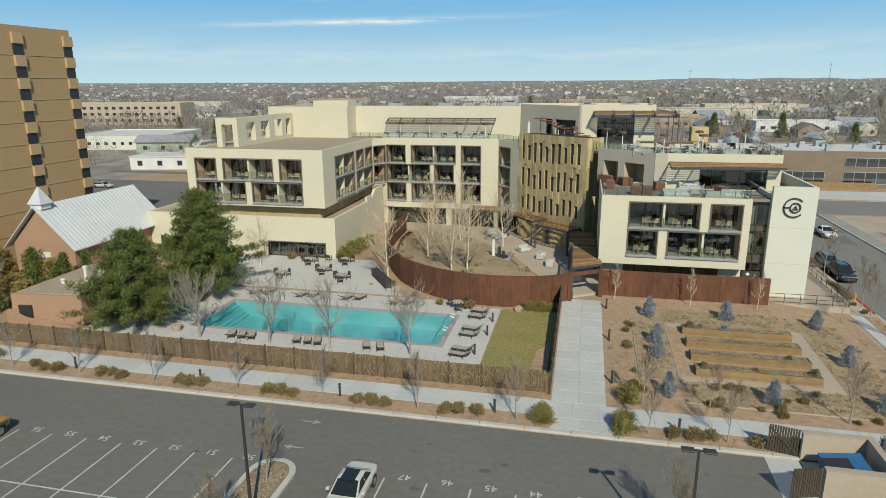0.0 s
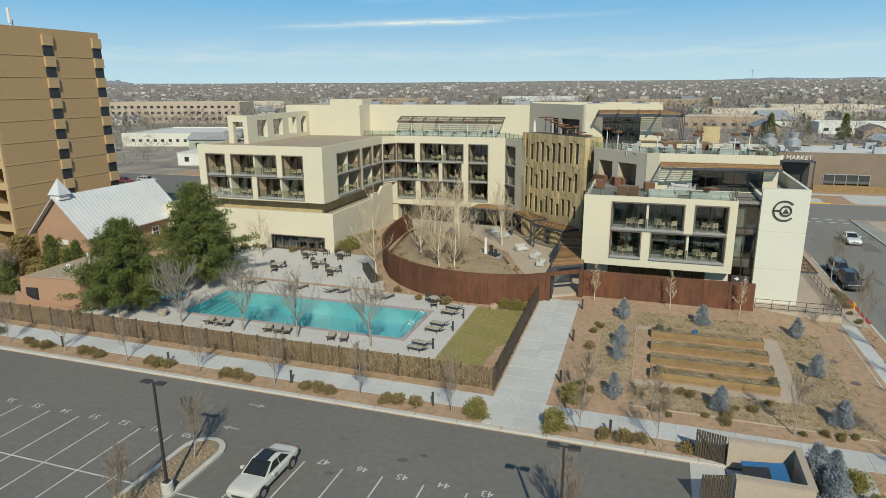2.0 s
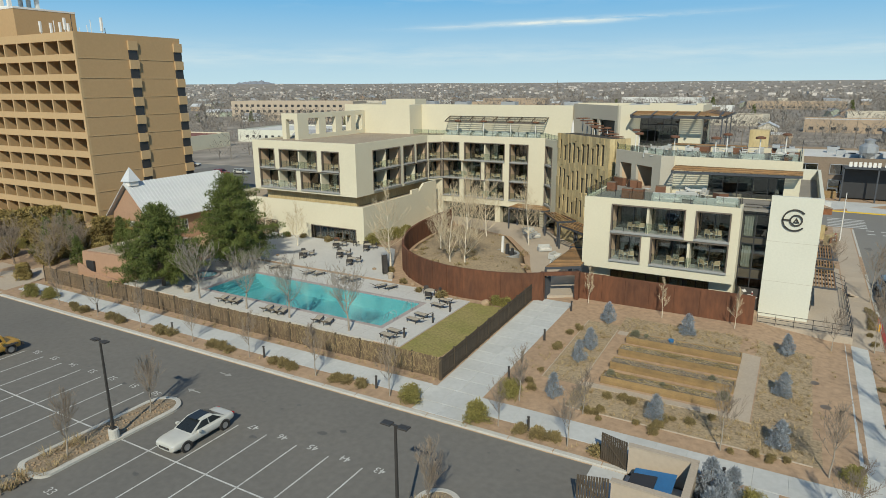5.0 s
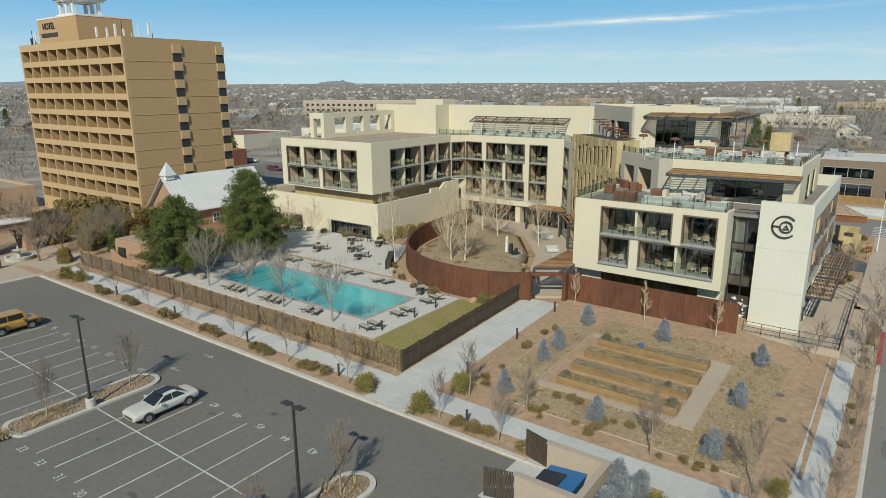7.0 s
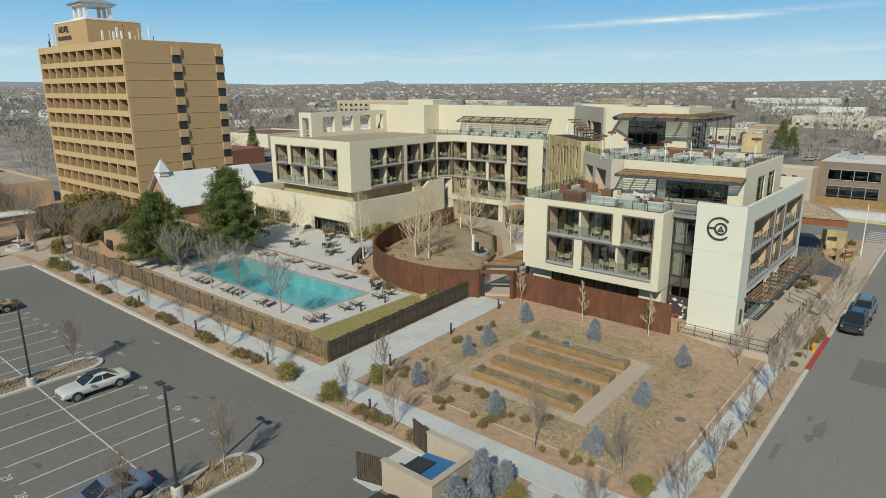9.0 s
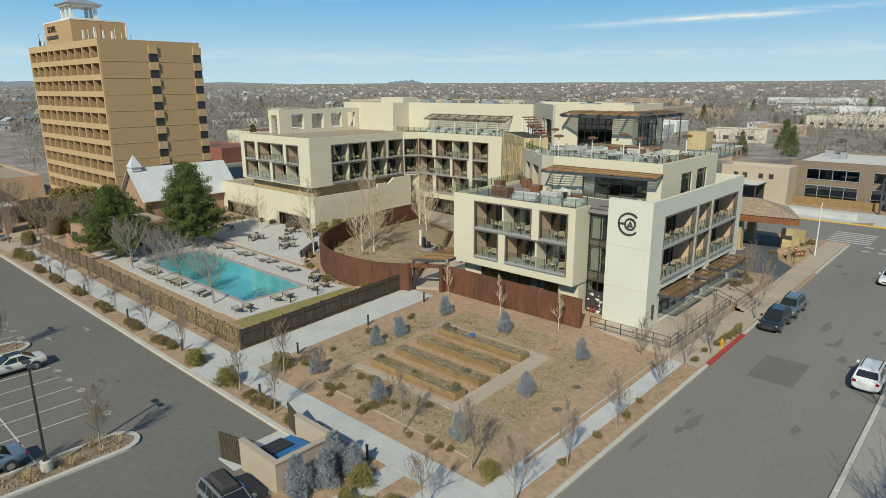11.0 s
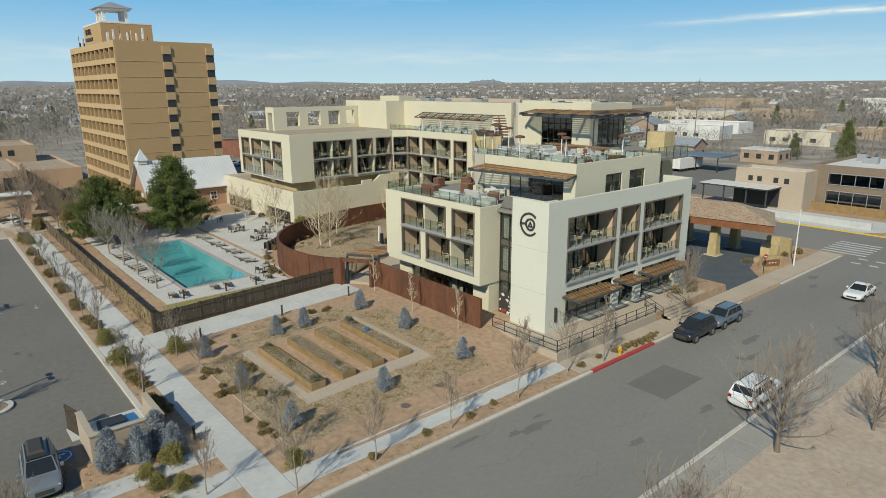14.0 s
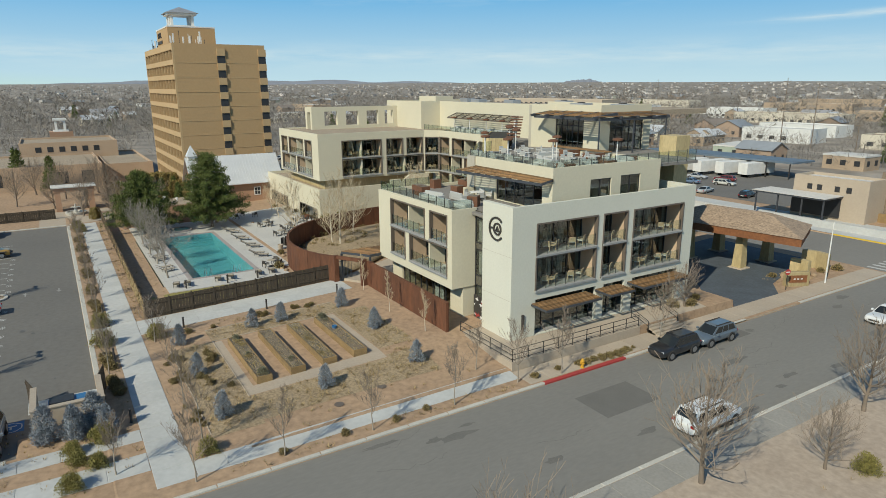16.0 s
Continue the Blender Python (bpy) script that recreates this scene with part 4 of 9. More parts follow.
for y0, y1, z1 in ((77.0, 79.6, 13.35), (80.8, 83.4, 13.45)):
    s = Shape()
    s.box(20.2, 20.28, y0, y0 + 0.07, 10.95, z1).box(20.2, 20.28, y1 - 0.07, y1, 10.95, z1).box(20.2, 20.28, (y0 + y1) / 2 - 0.04, (y0 + y1) / 2 + 0.04, 10.95, z1).box(20.2, 20.28, y0, y1, z1 - 0.08, z1).box(20.2, 20.28, y0, y1, 10.95, 11.03)
    wf = part("side_window_frame", s, DARK_FRAME, hotel)
    s = Shape()
    s.box(20.22, 20.23, y0, y1, 10.95, z1)
    part("window_pane", s, GLASS, wf)
    s = Shape()
    s.box(18.9, 19.0, y0 - 0.2, y1 + 0.2, 10.8, z1 + 0.1)
    part("room_wall", s, CURTAIN, wf)
plate([(1.9, 77.9), (7.7, 72.9), (20.1, 72.9), (20.1, 86.3), (20.1, 92), (9, 97.4), (-9, 96.2), (-8, 88.5), (1, 80.3)], 13.85, 14.12, "upper_deck", DECK, "large roof terrace paved in grey-brown")
# parapet above the angled wall towards the stair
plate([(8.4, 71.4), (8.85, 71.4), (8.85, 72.6), (8.4, 72.6)], 10.8, 11.6, "planter_wall", STUCCO)

# wooden sun shade over the lower terrace
sh = Shape()
sh.beam((9.0, 70.2, 13.35), (20.5, 71.3, 13.35), 0.12, 0.22).beam((9.0, 72.5, 13.62), (20.5, 72.5, 13.62), 0.12, 0.22)
for k in range(9):
    x = 9.05 + 11.4 * k / 8
    sh.beam((x, 70.2 + 1.1 * k / 8, 13.4), (x, 72.55, 13.65), 0.1, 0.18)
shade = part("sun_shade", sh, STEEL_BLUE, hotel, "steel-framed sun shade with wooden slats")
sl = Shape()
for k in range(9):
    f = k / 8
    sl.beam((9.0, 70.25 + 2.2 * f, 13.53 + 0.23 * f), (20.5, 71.35 + 1.1 * f, 13.53 + 0.23 * f), 0.075, 0.05)
part("slats", sl, WOOD_SLAT, shade)["kind"] = "stuff"

# stone-clad stair tower
TA = math.degrees(math.atan2(79.5 - 87.3, 0.3 + 8.8))
TL = math.hypot(9.1, 7.8)
tc, tn = math.cos(radians(TA)), math.sin(radians(TA))
tower_pts = [(-8.8, 87.3), (0.3, 79.5), (2.2, 81.7), (-6.9, 89.5)]
core = [(-8.8 - tn * 0.12, 87.3 + tc * 0.12), (0.3 - tn * 0.12, 79.5 + tc * 0.12), (2.2, 81.7), (-6.9, 89.5)]
stair = plate(core, 0.6, 15.5, "stair_tower", mat("tower_core", (0.05, 0.042, 0.03), None, 1.0, 0.9), "stair tower clad in honey-coloured stone panels")

# west wing over a solid base
WX0, WX1, WY, WT = -49.4, -30.85, 71.1, 14.5
s = Shape()
hi, lo = (10.7, 13.22), (7.85, 10.32)
facade(s, WX0, WY, 0, WX1 - WX0, 7.4, WT, [(1.3, 4.1, *hi), (5.2, 11.85, *hi), (12.9, 15.7, *hi), (1.3, 7.95, *lo), (9.0, 15.65, *lo)])
facade(s, WX1, WY + 0.3, 90, 18.2, 7.4, WT, [(3.6, 10.25, *hi), (11.3, 14.1, *hi), (15.0, 17.8, *hi), (3.6, 10.25, *lo), (11.3, 17.95, *lo)])
wall_sheet(s, WX0, 104, -90, 104 - WY - 0.3, 7.4, WT, 0.3)
CORNER = math.degrees(math.atan2(91.75 - 89.6, 1.45))
facade(s, WX1, 89.6, CORNER, math.hypot(1.45, 2.15), 7.4, 14.4, [(0.25, 2.35, *hi), (0.25, 2.35, *lo)])
s.box(WX1, WX1 + 1.45, 91.75, 92.05, 3.9, 7.4)
part("west_wing_wall", s, STUCCO, hotel, "cream stucco upper storeys projecting over a stone band")
plate(rect(WX0 + 0.3, WX1 - 0.3, WY + 0.3, 92), 7.4, 7.7, "west_wing_soffit", STUCCO)
plate(rect(WX0 + 0.3, WX1 - 0.3, WY + 0.3, 103), 14.05, 14.3, "west_wing_roof", GRAVEL_ROOF, "flat gravel roof")
plate([(WX1 - 0.3, 89.9), (WX1, 89.9), (-29.7, 91.75), (-29.7, 92.0), (WX1 - 0.3, 92.0)], 14.06, 14.31, "corner_roof", GRAVEL_ROOF)
plate(rect(-48.3, -31.9, 72.3, 92), 5.9, 7.4, "stone_band", TRAVERTINE, "recessed band of honey-coloured stone")
s = Shape()
wall_sheet(s, -55.5, 70.4, 0, 26.1, 0.4, 6.3, 0.35, [(1.8, 10.6, 1.25, 3.0), (17.1, 24.7, 1.25, 3.1)])
wall_sheet(s, -29.4, 70.75, 90, 19.0, 0.4, 6.3, 0.35)
wall_sheet(s, -55.5, 90, -90, 19.25, 0.4, 6.3, 0.35)
s.box(-29.75, -29.4, 82.5, 84.4, 6.3, 6.9).box(-29.75, -29.4, 86.0, 89.7, 6.3, 7.5)
s.hexa([(-29.75, 84.4, 6.3), (-29.4, 84.4, 6.3), (-29.4, 86.0, 6.3), (-29.75, 86.0, 6.3), (-29.75, 84.4, 6.35), (-29.4, 84.4, 6.35), (-29.4, 86.0, 7.5), (-29.75, 86.0, 7.5)])
part("base_wall", s, STUCCO, hotel, "plain cream stucco base with long gym windows")
plate(rect(-55.1, -29.8, 70.8, 90), 5.6, 5.85, "base_roof", GRAVEL_ROOF)
for x0, x1 in ((-53.7, -44.9), (-38.4, -30.8)):
    s = Shape()
    n = 6
    for k in range(n + 1):
        x = x0 + (x1 - x0) * k / n
        s.box(clamp(x - 0.04, x0, x1 - 0.08), clamp(x - 0.04, x0, x1 - 0.08) + 0.08, 70.72, 70.8, 1.25, 3.1)
    s.box(x0, x1, 70.72, 70.8, 3.0, 3.1)
    s.box(x0 - 0.12, x0, 70.33, 70.7, 1.2, 3.2).box(x1, x1 + 0.12, 70.33, 70.7, 1.2, 3.2).box(x0, x1, 70.33, 70.7, 3.1, 3.2)
    wf = part("gym_window_frame", s, BRONZE_TRIM, hotel)
    s = Shape()
    s.box(x0, x1, 70.755, 70.765, 1.25, 3.05)
    part("gym_pane", s, GLASS, wf).visible_shadow = False
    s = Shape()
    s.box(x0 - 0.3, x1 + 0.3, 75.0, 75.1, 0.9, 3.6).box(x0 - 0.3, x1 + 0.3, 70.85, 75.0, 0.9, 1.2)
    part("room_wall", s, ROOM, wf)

# north wing across the court
s = Shape()
NY = 91.75
rows = ((10.7, 13.27), (7.85, 10.42), (5.0, 7.57))
op = []
for k, (a, b) in enumerate(rows):
    spans = ((1.6, 4.4), (5.45, 12.1), (13.1, 15.9)) if k != 1 else ((1.55, 8.2), (9.0, 11.8), (13.1, 15.9))
    op += [(u, v, a, b) for u, v in spans]
facade(s, -29.4, NY, 0, 17.1, 3.9, 14.4, [(u - 1.45, v - 1.45, a, b) for u, v, a, b in op])
da = math.degrees(math.atan2(87.3 - NY, -8.8 + 12.3))
dl = math.hypot(3.5, 4.45)
facade(s, -12.3, NY, da, dl, 3.9, 14.4, [(0.5, 3.3, *r) for r in rows])
part("north_wing_wall", s, STUCCO, hotel, "cream stucco wing across the court with three tiers of balconies")
plate([(-30.8, 92.05), (-12.5, 92.05), (-8.7, 87.7), (-6, 97), (-30.8, 97)], 13.85, 14.1, "north_terrace_deck", DECK)
plate([(-30.8, 92.1), (-12.5, 92.1), (-8.7, 87.7), (-6, 97), (-30.8, 97)], 3.9, 4.2, "court_soffit", STUCCO)
# back wall coloured near-black for the shade behind the court's glass
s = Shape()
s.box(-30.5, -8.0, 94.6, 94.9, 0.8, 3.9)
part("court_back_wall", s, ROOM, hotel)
s = Shape()
for k in range(13):
    x = -29.4 + 20.5 * k / 12
    s.box(x - 0.05, x + 0.05, 93.4, 93.5, 0.9, 3.9)
s.box(-29.4, -8.9, 93.4, 93.5, 3.0, 3.1)
cf = part("court_window_frame", s, DARK_FRAME, hotel)
s = Shape()
s.box(-29.4, -8.9, 93.44, 93.46, 0.9, 3.9)
part("court_pane", s, GLASS, cf).visible_shadow = False
for b_ in ((-30.9, -29.4, 91.9, 94.6), (-20.2, -19.4, 92.0, 93.3), (-12.9, -12.3, 92.0, 93.3)):
    part("court_pier", Shape().box(*b_, 0.6, 3.9), STUCCO, hotel)

# penthouse storey
s = Shape()
wall_sheet(s, -48.4, 91.75, 0, 13.0, 14.1, 18.95, 0.3)
wall_sheet(s, -35.4, 92.05, 90, 3.5, 14.1, 18.95, 0.3)
wall_sheet(s, -35.4, 95.55, 0, 25.8, 14.1, 18.95, 0.3)
wall_sheet(s, -48.4, 108, -90, 15.95, 14.1, 18.95, 0.3)
s.box(-42.4, -36.6, 95.4, 99, 18.6, 19.75)
part("penthouse_wall", s, STUCCO, hotel, "plain cream penthouse walls set back from the roof")
plate([(-48.1, 92.1), (-35.7, 92.1), (-35.7, 95.9), (-9.4, 95.9), (-9.4, 108), (-48.1, 108)], 18.4, 18.6, "penthouse_roof", GRAVEL_ROOF)
# south-west wall, again coloured greyer to stand for its shade
s = Shape()
pa = math.degrees(math.atan2(87.2 - 96.0, -0.82 + 9.64))
wall_sheet(s, -9.64, 96.0, pa, math.hypot(8.82, 8.8), 14.1, 19.2, 0.3, [(5.6, 7.0, 14.15, 17.3), (7.6, 11.6, 14.15, 17.3)])
part("lift_wall", s, STUCCO_SHADE_GREY, hotel, "angled wall of the lift block with its shade painted grey")
s = Shape()
for u0, u1 in ((5.6, 7.0), (7.6, 11.6)):
    c, n = math.cos(radians(pa)), math.sin(radians(pa))
    q = [(-9.64 + c * u - n * 0.7, 96.0 + n * u + c * 0.7) for u in (u0 - 0.2, u1 + 0.2)]
    s.face((*q[0], 14.1), (*q[1], 14.1), (*q[1], 17.5), (*q[0], 17.5))
part("lift_recess", s, DARK_FRAME, hotel)
s = Shape()
wall_sheet(s, -0.82, 87.2, 46, 3.2, 14.1, 19.3, 0.3)
wall_sheet(s, 1.4, 89.5, 0, 7.25, 14.1, 19.3, 0.3, [(0.05, 4.9, 14.0, 17.9)])
wall_sheet(s, 8.95, 89.5, 90, 8.2, 14.1, 19.3, 0.3, [(1.5, 7.0, 14.0, 17.9)])
wall_sheet(s, 8.65, 98.0, 180, 18.2, 14.1, 19.3, 0.3)
part("lounge_wall", s, STUCCO, hotel)
plate([(-9.3, 96.2), (-0.9, 87.8), (1.4, 89.9), (8.6, 89.9), (8.6, 97.65), (-9.3, 97.65)], 18.6, 18.8, "lounge_roof", GRAVEL_ROOF)
plate(rect(-9.4, 8.9, 98.1, 108), 18.0, 18.6, "rear_roof", GRAVEL_ROOF)
s = Shape()
for k in range(6):
    x = 1.45 + 4.75 * k / 5
    s.box(x, x + 0.08, 89.62, 89.72, 14.12, 17.88)
s.box(1.45, 6.28, 89.62, 89.72, 16.8, 16.9)
lf = part("lounge_window_frame", s, DARK_FRAME, hotel)
s = Shape()
s.box(1.46, 6.28, 89.66, 89.68, 14.12, 17.88)
part("lounge_pane", s, GLASS, lf).visible_shadow = False
s = Shape()
for k in range(6):
    y = 91.02 + 5.38 * k / 5
    s.box(8.72, 8.82, y, y + 0.08, 14.12, 17.88)
s.box(8.72, 8.82, 91.02, 96.48, 16.8, 16.9)
le = part("lounge_window_frame", s, DARK_FRAME, hotel)
s = Shape()
s.box(8.76, 8.78, 91.04, 96.46, 14.12, 17.88)
part("lounge_pane", s, GLASS, le).visible_shadow = False
s = Shape()
s.box(1.5, 5.2, 94, 94.1, 14.12, 18.3).box(5.2, 5.3, 94, 97.6, 14.12, 18.3)
part("room_wall", s, ROOM, lf)
# steel and timber shade round two sides of the lounge
sh = Shape()
sh.beam((0.8, 86.7, 17.9), (11.6, 86.7, 17.9), 0.14, 0.3).beam((11.55, 86.7, 17.9), (11.55, 97.4, 17.9), 0.14, 0.3)
for y in (86.7, 92.0, 97.3):
    sh.box(11.48, 11.6, y - 0.06, y + 0.06, 14.12, 17.8)
shade = part("roof_shade", sh, STEEL_BLUE, hotel, "dark steel shade with timber slats round the lounge")
for x in (1.0, 3.5, 6.0, 8.6, 11.3):
    part("beam", Shape().beam((x, 86.0, 18.05), (x, 89.49, 18.45), 0.2, 0.28), STEEL_BLUE, shade)
for y in (89.6, 92.2, 94.8, 97.2):
    part("beam", Shape().beam((12.0, y, 18.05), (8.96, y, 18.4), 0.2, 0.28), STEEL_BLUE, shade)
sl = Shape()
for k in range(12):
    f = k / 11
    sl.beam((0.9, 86.6 + 2.8 * f, 18.2 + 0.32 * f), (11.7 - 2.6 * f, 86.6 + 2.8 * f, 18.2 + 0.32 * f), 0.13, 0.05)
    sl.beam((11.7 - 2.6 * f, 86.6 + 2.8 * f, 18.2 + 0.30 * f), (11.7 - 2.6 * f, 97.4, 18.2 + 0.30 * f), 0.13, 0.05)
part("slats", sl, WOOD_SLAT, shade)["kind"] = "stuff"
# shade over the long terrace of the north wing
sh = Shape()
sh.box(-30.0, -13.2, 93.6, 93.72, 16.3, 16.45)
for k in range(9):
    x = -30 + 16.7 * k / 8
    sh.beam((x, 93.65, 16.4), (x, 95.5, 17.1), 0.08, 0.12)
shade = part("wall_shade", sh, BRONZE_TRIM, hotel, "slanting slatted shade along the penthouse wall")
sl = Shape()
for k in range(8):
    f = k / 7
    sl.box(-30.0, -13.2, 93.65 + 1.75 * f, 93.76 + 1.75 * f, 16.46 + 0.68 * f, 16.5 + 0.68 * f)
part("slats", sl, WOOD_DARK, shade)["kind"] = "stuff"
# open frame on the west wing's roof
s = Shape()
wall_sheet(s, -47.4, 75.3, 0, 3.1, 14.2, 18.05, 0.7, [(0.8, 2.4, 14.0, 17.2)])
wall_sheet(s, -44.3, 76.0, 90, 15.7, 14.2, 18.05, 0.7, [(1.6, 4.0, 14.9, 17.3), (5.6, 8.0, 14.9, 17.3), (9.6, 11.9, 14.9, 17.3), (13.2, 14.9, 14.9, 17.3)])
part("roof_frame", s, STUCCO, hotel, "open stucco frame standing on the roof")
# stone pier behind the street front
part("stone_pier", Shape().box(14.2, 16.4, 93.2, 95.4, 0.3, 16.2), TRAVERTINE, hotel)

# glass guard rails of the terraces
def guard(pts, z, h=1.1):
    posts, panes = [], []
    for (x0, y0), (x1, y1) in zip(pts, pts[1:]):
        d = math.hypot(x1 - x0, y1 - y0)
        n = max(1, round(d / 1.4))
        a = math.degrees(math.atan2(y1 - y0, x1 - x0))
        for k in range(n):
            f = (k + 0.5) / n
            panes.append(Shape().obox(x0 + (x1 - x0) * f, y0 + (y1 - y0) * f, z + 0.08, d / n - 0.06, 0.015, h - 0.12, a))
        for k in range(n + 1):
            f = k / n
            posts.append(Shape().obox(x0 + (x1 - x0) * f, y0 + (y1 - y0) * f, z, 0.04, 0.05, h, a))
    for po in posts:
        part("guard_post", po, DARK_FRAME, hotel)
    for gl in panes:
        part("guard_glass", gl, RAIL_GLASS, hotel).visible_shadow = False


guard([(2.0, 76.9), (2.05, 65.4), (15.9, 65.4), (15.95, 67.3)], 10.8, 1.15)
guard([(1.7, 77.9), (7.7, 72.75), (20.2, 72.8), (20.2, 86.0), (20.2, 91.5)], 14.15, 1.15)
guard([(1.0, 80.2), (1.7, 77.9)], 14.15, 1.15)
guard([(-34.9, 92.1), (-12.4, 92.1), (-9.0, 87.8)], 14.15, 1.0)

# ---- steel walls, fences, courtyard ----


def corten_wall(name, pts, z1, label, depth=0.18, joints=2.4):
    """A weathered steel wall along a line of the plan; its plates are pieces of their own."""
    body = Shape()
    rows = []
    for i, (x, y) in enumerate(pts):
        a = Vector(pts[max(i - 1, 0)])
        b = Vector(pts[min(i + 1, len(pts) - 1)])
        d = (b - a).normalized()
        n = Vector((-d.y, d.x)) * depth / 2
        g = site(x, y) - 0.4
        rows.append([(x - n.x, y - n.y, g), (x + n.x, y + n.y, g), (x + n.x, y + n.y, z1 - 0.02), (x - n.x, y - n.y, z1 - 0.02)])
    body.loft(rows)
    top = tagged(new(name, body.mesh(name, CORTEN)), label, "wall", kind="structure")
    total = sum(math.hypot(b[0] - a[0], b[1] - a[1]) for a, b in zip(pts, pts[1:]))
    n = max(2, round(total / joints))

    def along(q):
        for a, b in zip(pts, pts[1:]):
            d = math.hypot(b[0] - a[0], b[1] - a[1])
            if q <= d:
                return a[0] + (b[0] - a[0]) * q / d, a[1] + (b[1] - a[1]) * q / d
            q -= d
        return pts[-1]

    for k in range(n):
        q0, q1 = along(total * k / n), along(total * (k + 1) / n)
        d = (Vector(q1) - Vector(q0)).normalized()
        e = Vector(q0) + d * 0.012, Vector(q1) - d * 0.012
        nn = Vector((-d.y, d.x))
        for side in (-1, 1):
            sh = Shape()
            o, i = nn * side * (depth / 2 + 0.05), nn * side * depth * 0.2
            g = site(*q0) - 0.05
            ring0 = [(*(e[0] + i), g), (*(e[0] + o), g), (*(e[1] + o), g), (*(e[1] + i), g)]
            if side > 0:
                ring0.reverse()
            sh.loft([ring0, [(x, y, z1) for x, y, _ in ring0]])
            part("plate", sh, CORTEN, top)
    return top


corten_wall("wall_garden", [(2.35, 63.45), (18.1, 63.45)], 3.72, "straight wall of rust-brown weathered steel plates")
arc = [(-0.9, 61.2), (-2.2, 60.3), (-4.5, 59.4), (-7, 59.0), (-9.5, 59.0), (-12, 59.5), (-14.5, 60.5), (-17, 62.0), (-19.2, 64.2), (-21, 67), (-22.6, 70.2), (-23.8, 74), (-24.6, 78.5), (-25, 83), (-25.2, 87)]
corten_wall("wall_court", arc, 3.80, "curved wall of rust-brown weathered steel round the court", joints=2.0)
# gateway in the steel wall
gt = thing("gateway", "dark steel gateway with a rust lintel between the steel walls", "gate")
for b_ in ((-1.0, -0.6, 60.9, 61.4), (2.0, 2.4, 62.7, 63.3)):
    part("jamb", Shape().box(*b_, 0.9, 3.9), CORTEN, gt)
s = Shape()
s.beam((-0.8, 61.2, 3.7), (2.2, 63.1, 3.7), 0.3, 0.35)
part("lintel", s, CORTEN, gt)
s = Shape()
for k in range(9):
    s.box(-0.55, -0.50, 61.5 + k * 0.16, 61.53 + k * 0.16, 1.0, 3.2)
s.box(-0.56, -0.49, 61.45, 62.85, 3.2, 3.27).box(-0.56, -0.49, 61.45, 62.85, 1.0, 1.07)
part("gate_leaf", s, STEEL_BLUE, gt, "open gate leaf of dark steel bars")
# court floor, mound and fountain
cs = Shape()
cs.prism([(-1.0, 61.6), (2.3, 63.6), (1.9, 65), (2.3, 66.5), (1.9, 79), (-8.5, 87), (-12, 91.7), (-29.3, 93.2), (-24.9, 88), (-14, 84), (-8, 76), (-5.5, 70)], 0.3, 1.28)
structure("court_paving", cs, CONC_TAN, "tan concrete paving of the court", "pavement")
cs = Shape()
mound = [(x + 0.0, y) for x, y in [(-1.2, 61.6), (-4.6, 59.8), (-7, 59.3), (-9.5, 59.3), (-12, 59.8), (-14.4, 60.8), (-16.8, 62.3), (-18.9, 64.4), (-20.7, 67.2), (-22.3, 70.4), (-23.5, 74), (-24.3, 78.5), (-24.7, 83), (-24.8, 87), (-14.5, 83.5), (-8.5, 75.5), (-6, 69.5)]]
mc = (-13.0, 71.0)
cs.loft([[(mc[0] + (x - mc[0]) * f, mc[1] + (y - mc[1]) * f, z + 0.15 * math.sin(3 * x + y)) for x, y in mound] for f, z in ((1.0, 1.2), (0.85, 1.7), (0.6, 2.1), (0.3, 2.3), (0.05, 2.35))])
structure("court_mound", cs, DRY_BED, "low mound of straw-coloured dry grass in the court", "garden bed", smooth=True)
ft = thing("fountain", "round basin fountain with upright dark basalt columns", "fountain", pose(-9.9, 72.3, 1.25))
s = Shape()
s.turned(0, 0, [(1.9, 0), (1.9, 0.9), (1.75, 0.95), (1.6, 0.9), (1.6, 0.7), (0.01, 0.7)], 24)
part("basin", s, LEDGE, ft, "round concrete basin", smooth=False)
s = Shape()
s.turned(0, 0, [(1.58, 0.72), (1.58, 0.78), (0.01, 0.78)], 24)
part("water", s, DARK_FRAME, ft, "dark water")
for k, (x, y, h, w, mt) in enumerate(((-0.2, 0.1, 2.9, 0.3, WHITE_PAINT), (0.5, -0.1, 2.1, 0.42, DARK_FRAME), (0.95, 0.35, 1.5, 0.36, DARK_FRAME))):
    s = Shape()
    s.loft([[(x + w / 2 * f * c, y + w / 2 * f * t, z) for c, t in ((-1, -1), (1, -0.9), (1, 1), (-0.9, 1))] for f, z in ((1, 0.6), (0.92, h * 0.6), (0.8, h))])
    part("stone_column", s, mt, ft, "upright stone column")


def pergola(pts, z, label, posts=True, cross=0.42):
    """A steel-framed pergola over a four-cornered plan, with timber slats."""
    pg = thing("pergola", label, "pergola", group="court pergolas")
    fr = Shape()
    for a, b in zip(pts, pts[1:] + pts[:1]):
        fr.beam((*a, z), (*b, z), 0.16, 0.25)
    part("frame", fr, STEEL_BLUE, pg)
    if posts:
        for x, y in pts:
            part("post", Shape().box(x - 0.1, x + 0.1, y - 0.1, y + 0.1, site(x, y), z - 0.1), STEEL_BLUE, pg)
    sl = Shape()
    a, b, c, d = [Vector((*p, z + 0.17)) for p in pts]
    n = max(3, round((d - a).length / cross))
    for k in range(n + 1):
        f = k / n
        sl.beam(a.lerp(d, f), b.lerp(c, f), 0.2, 0.05)
    part("slats", sl, WOOD_SLAT, pg, "oiled wooden slats")["kind"] = "stuff"


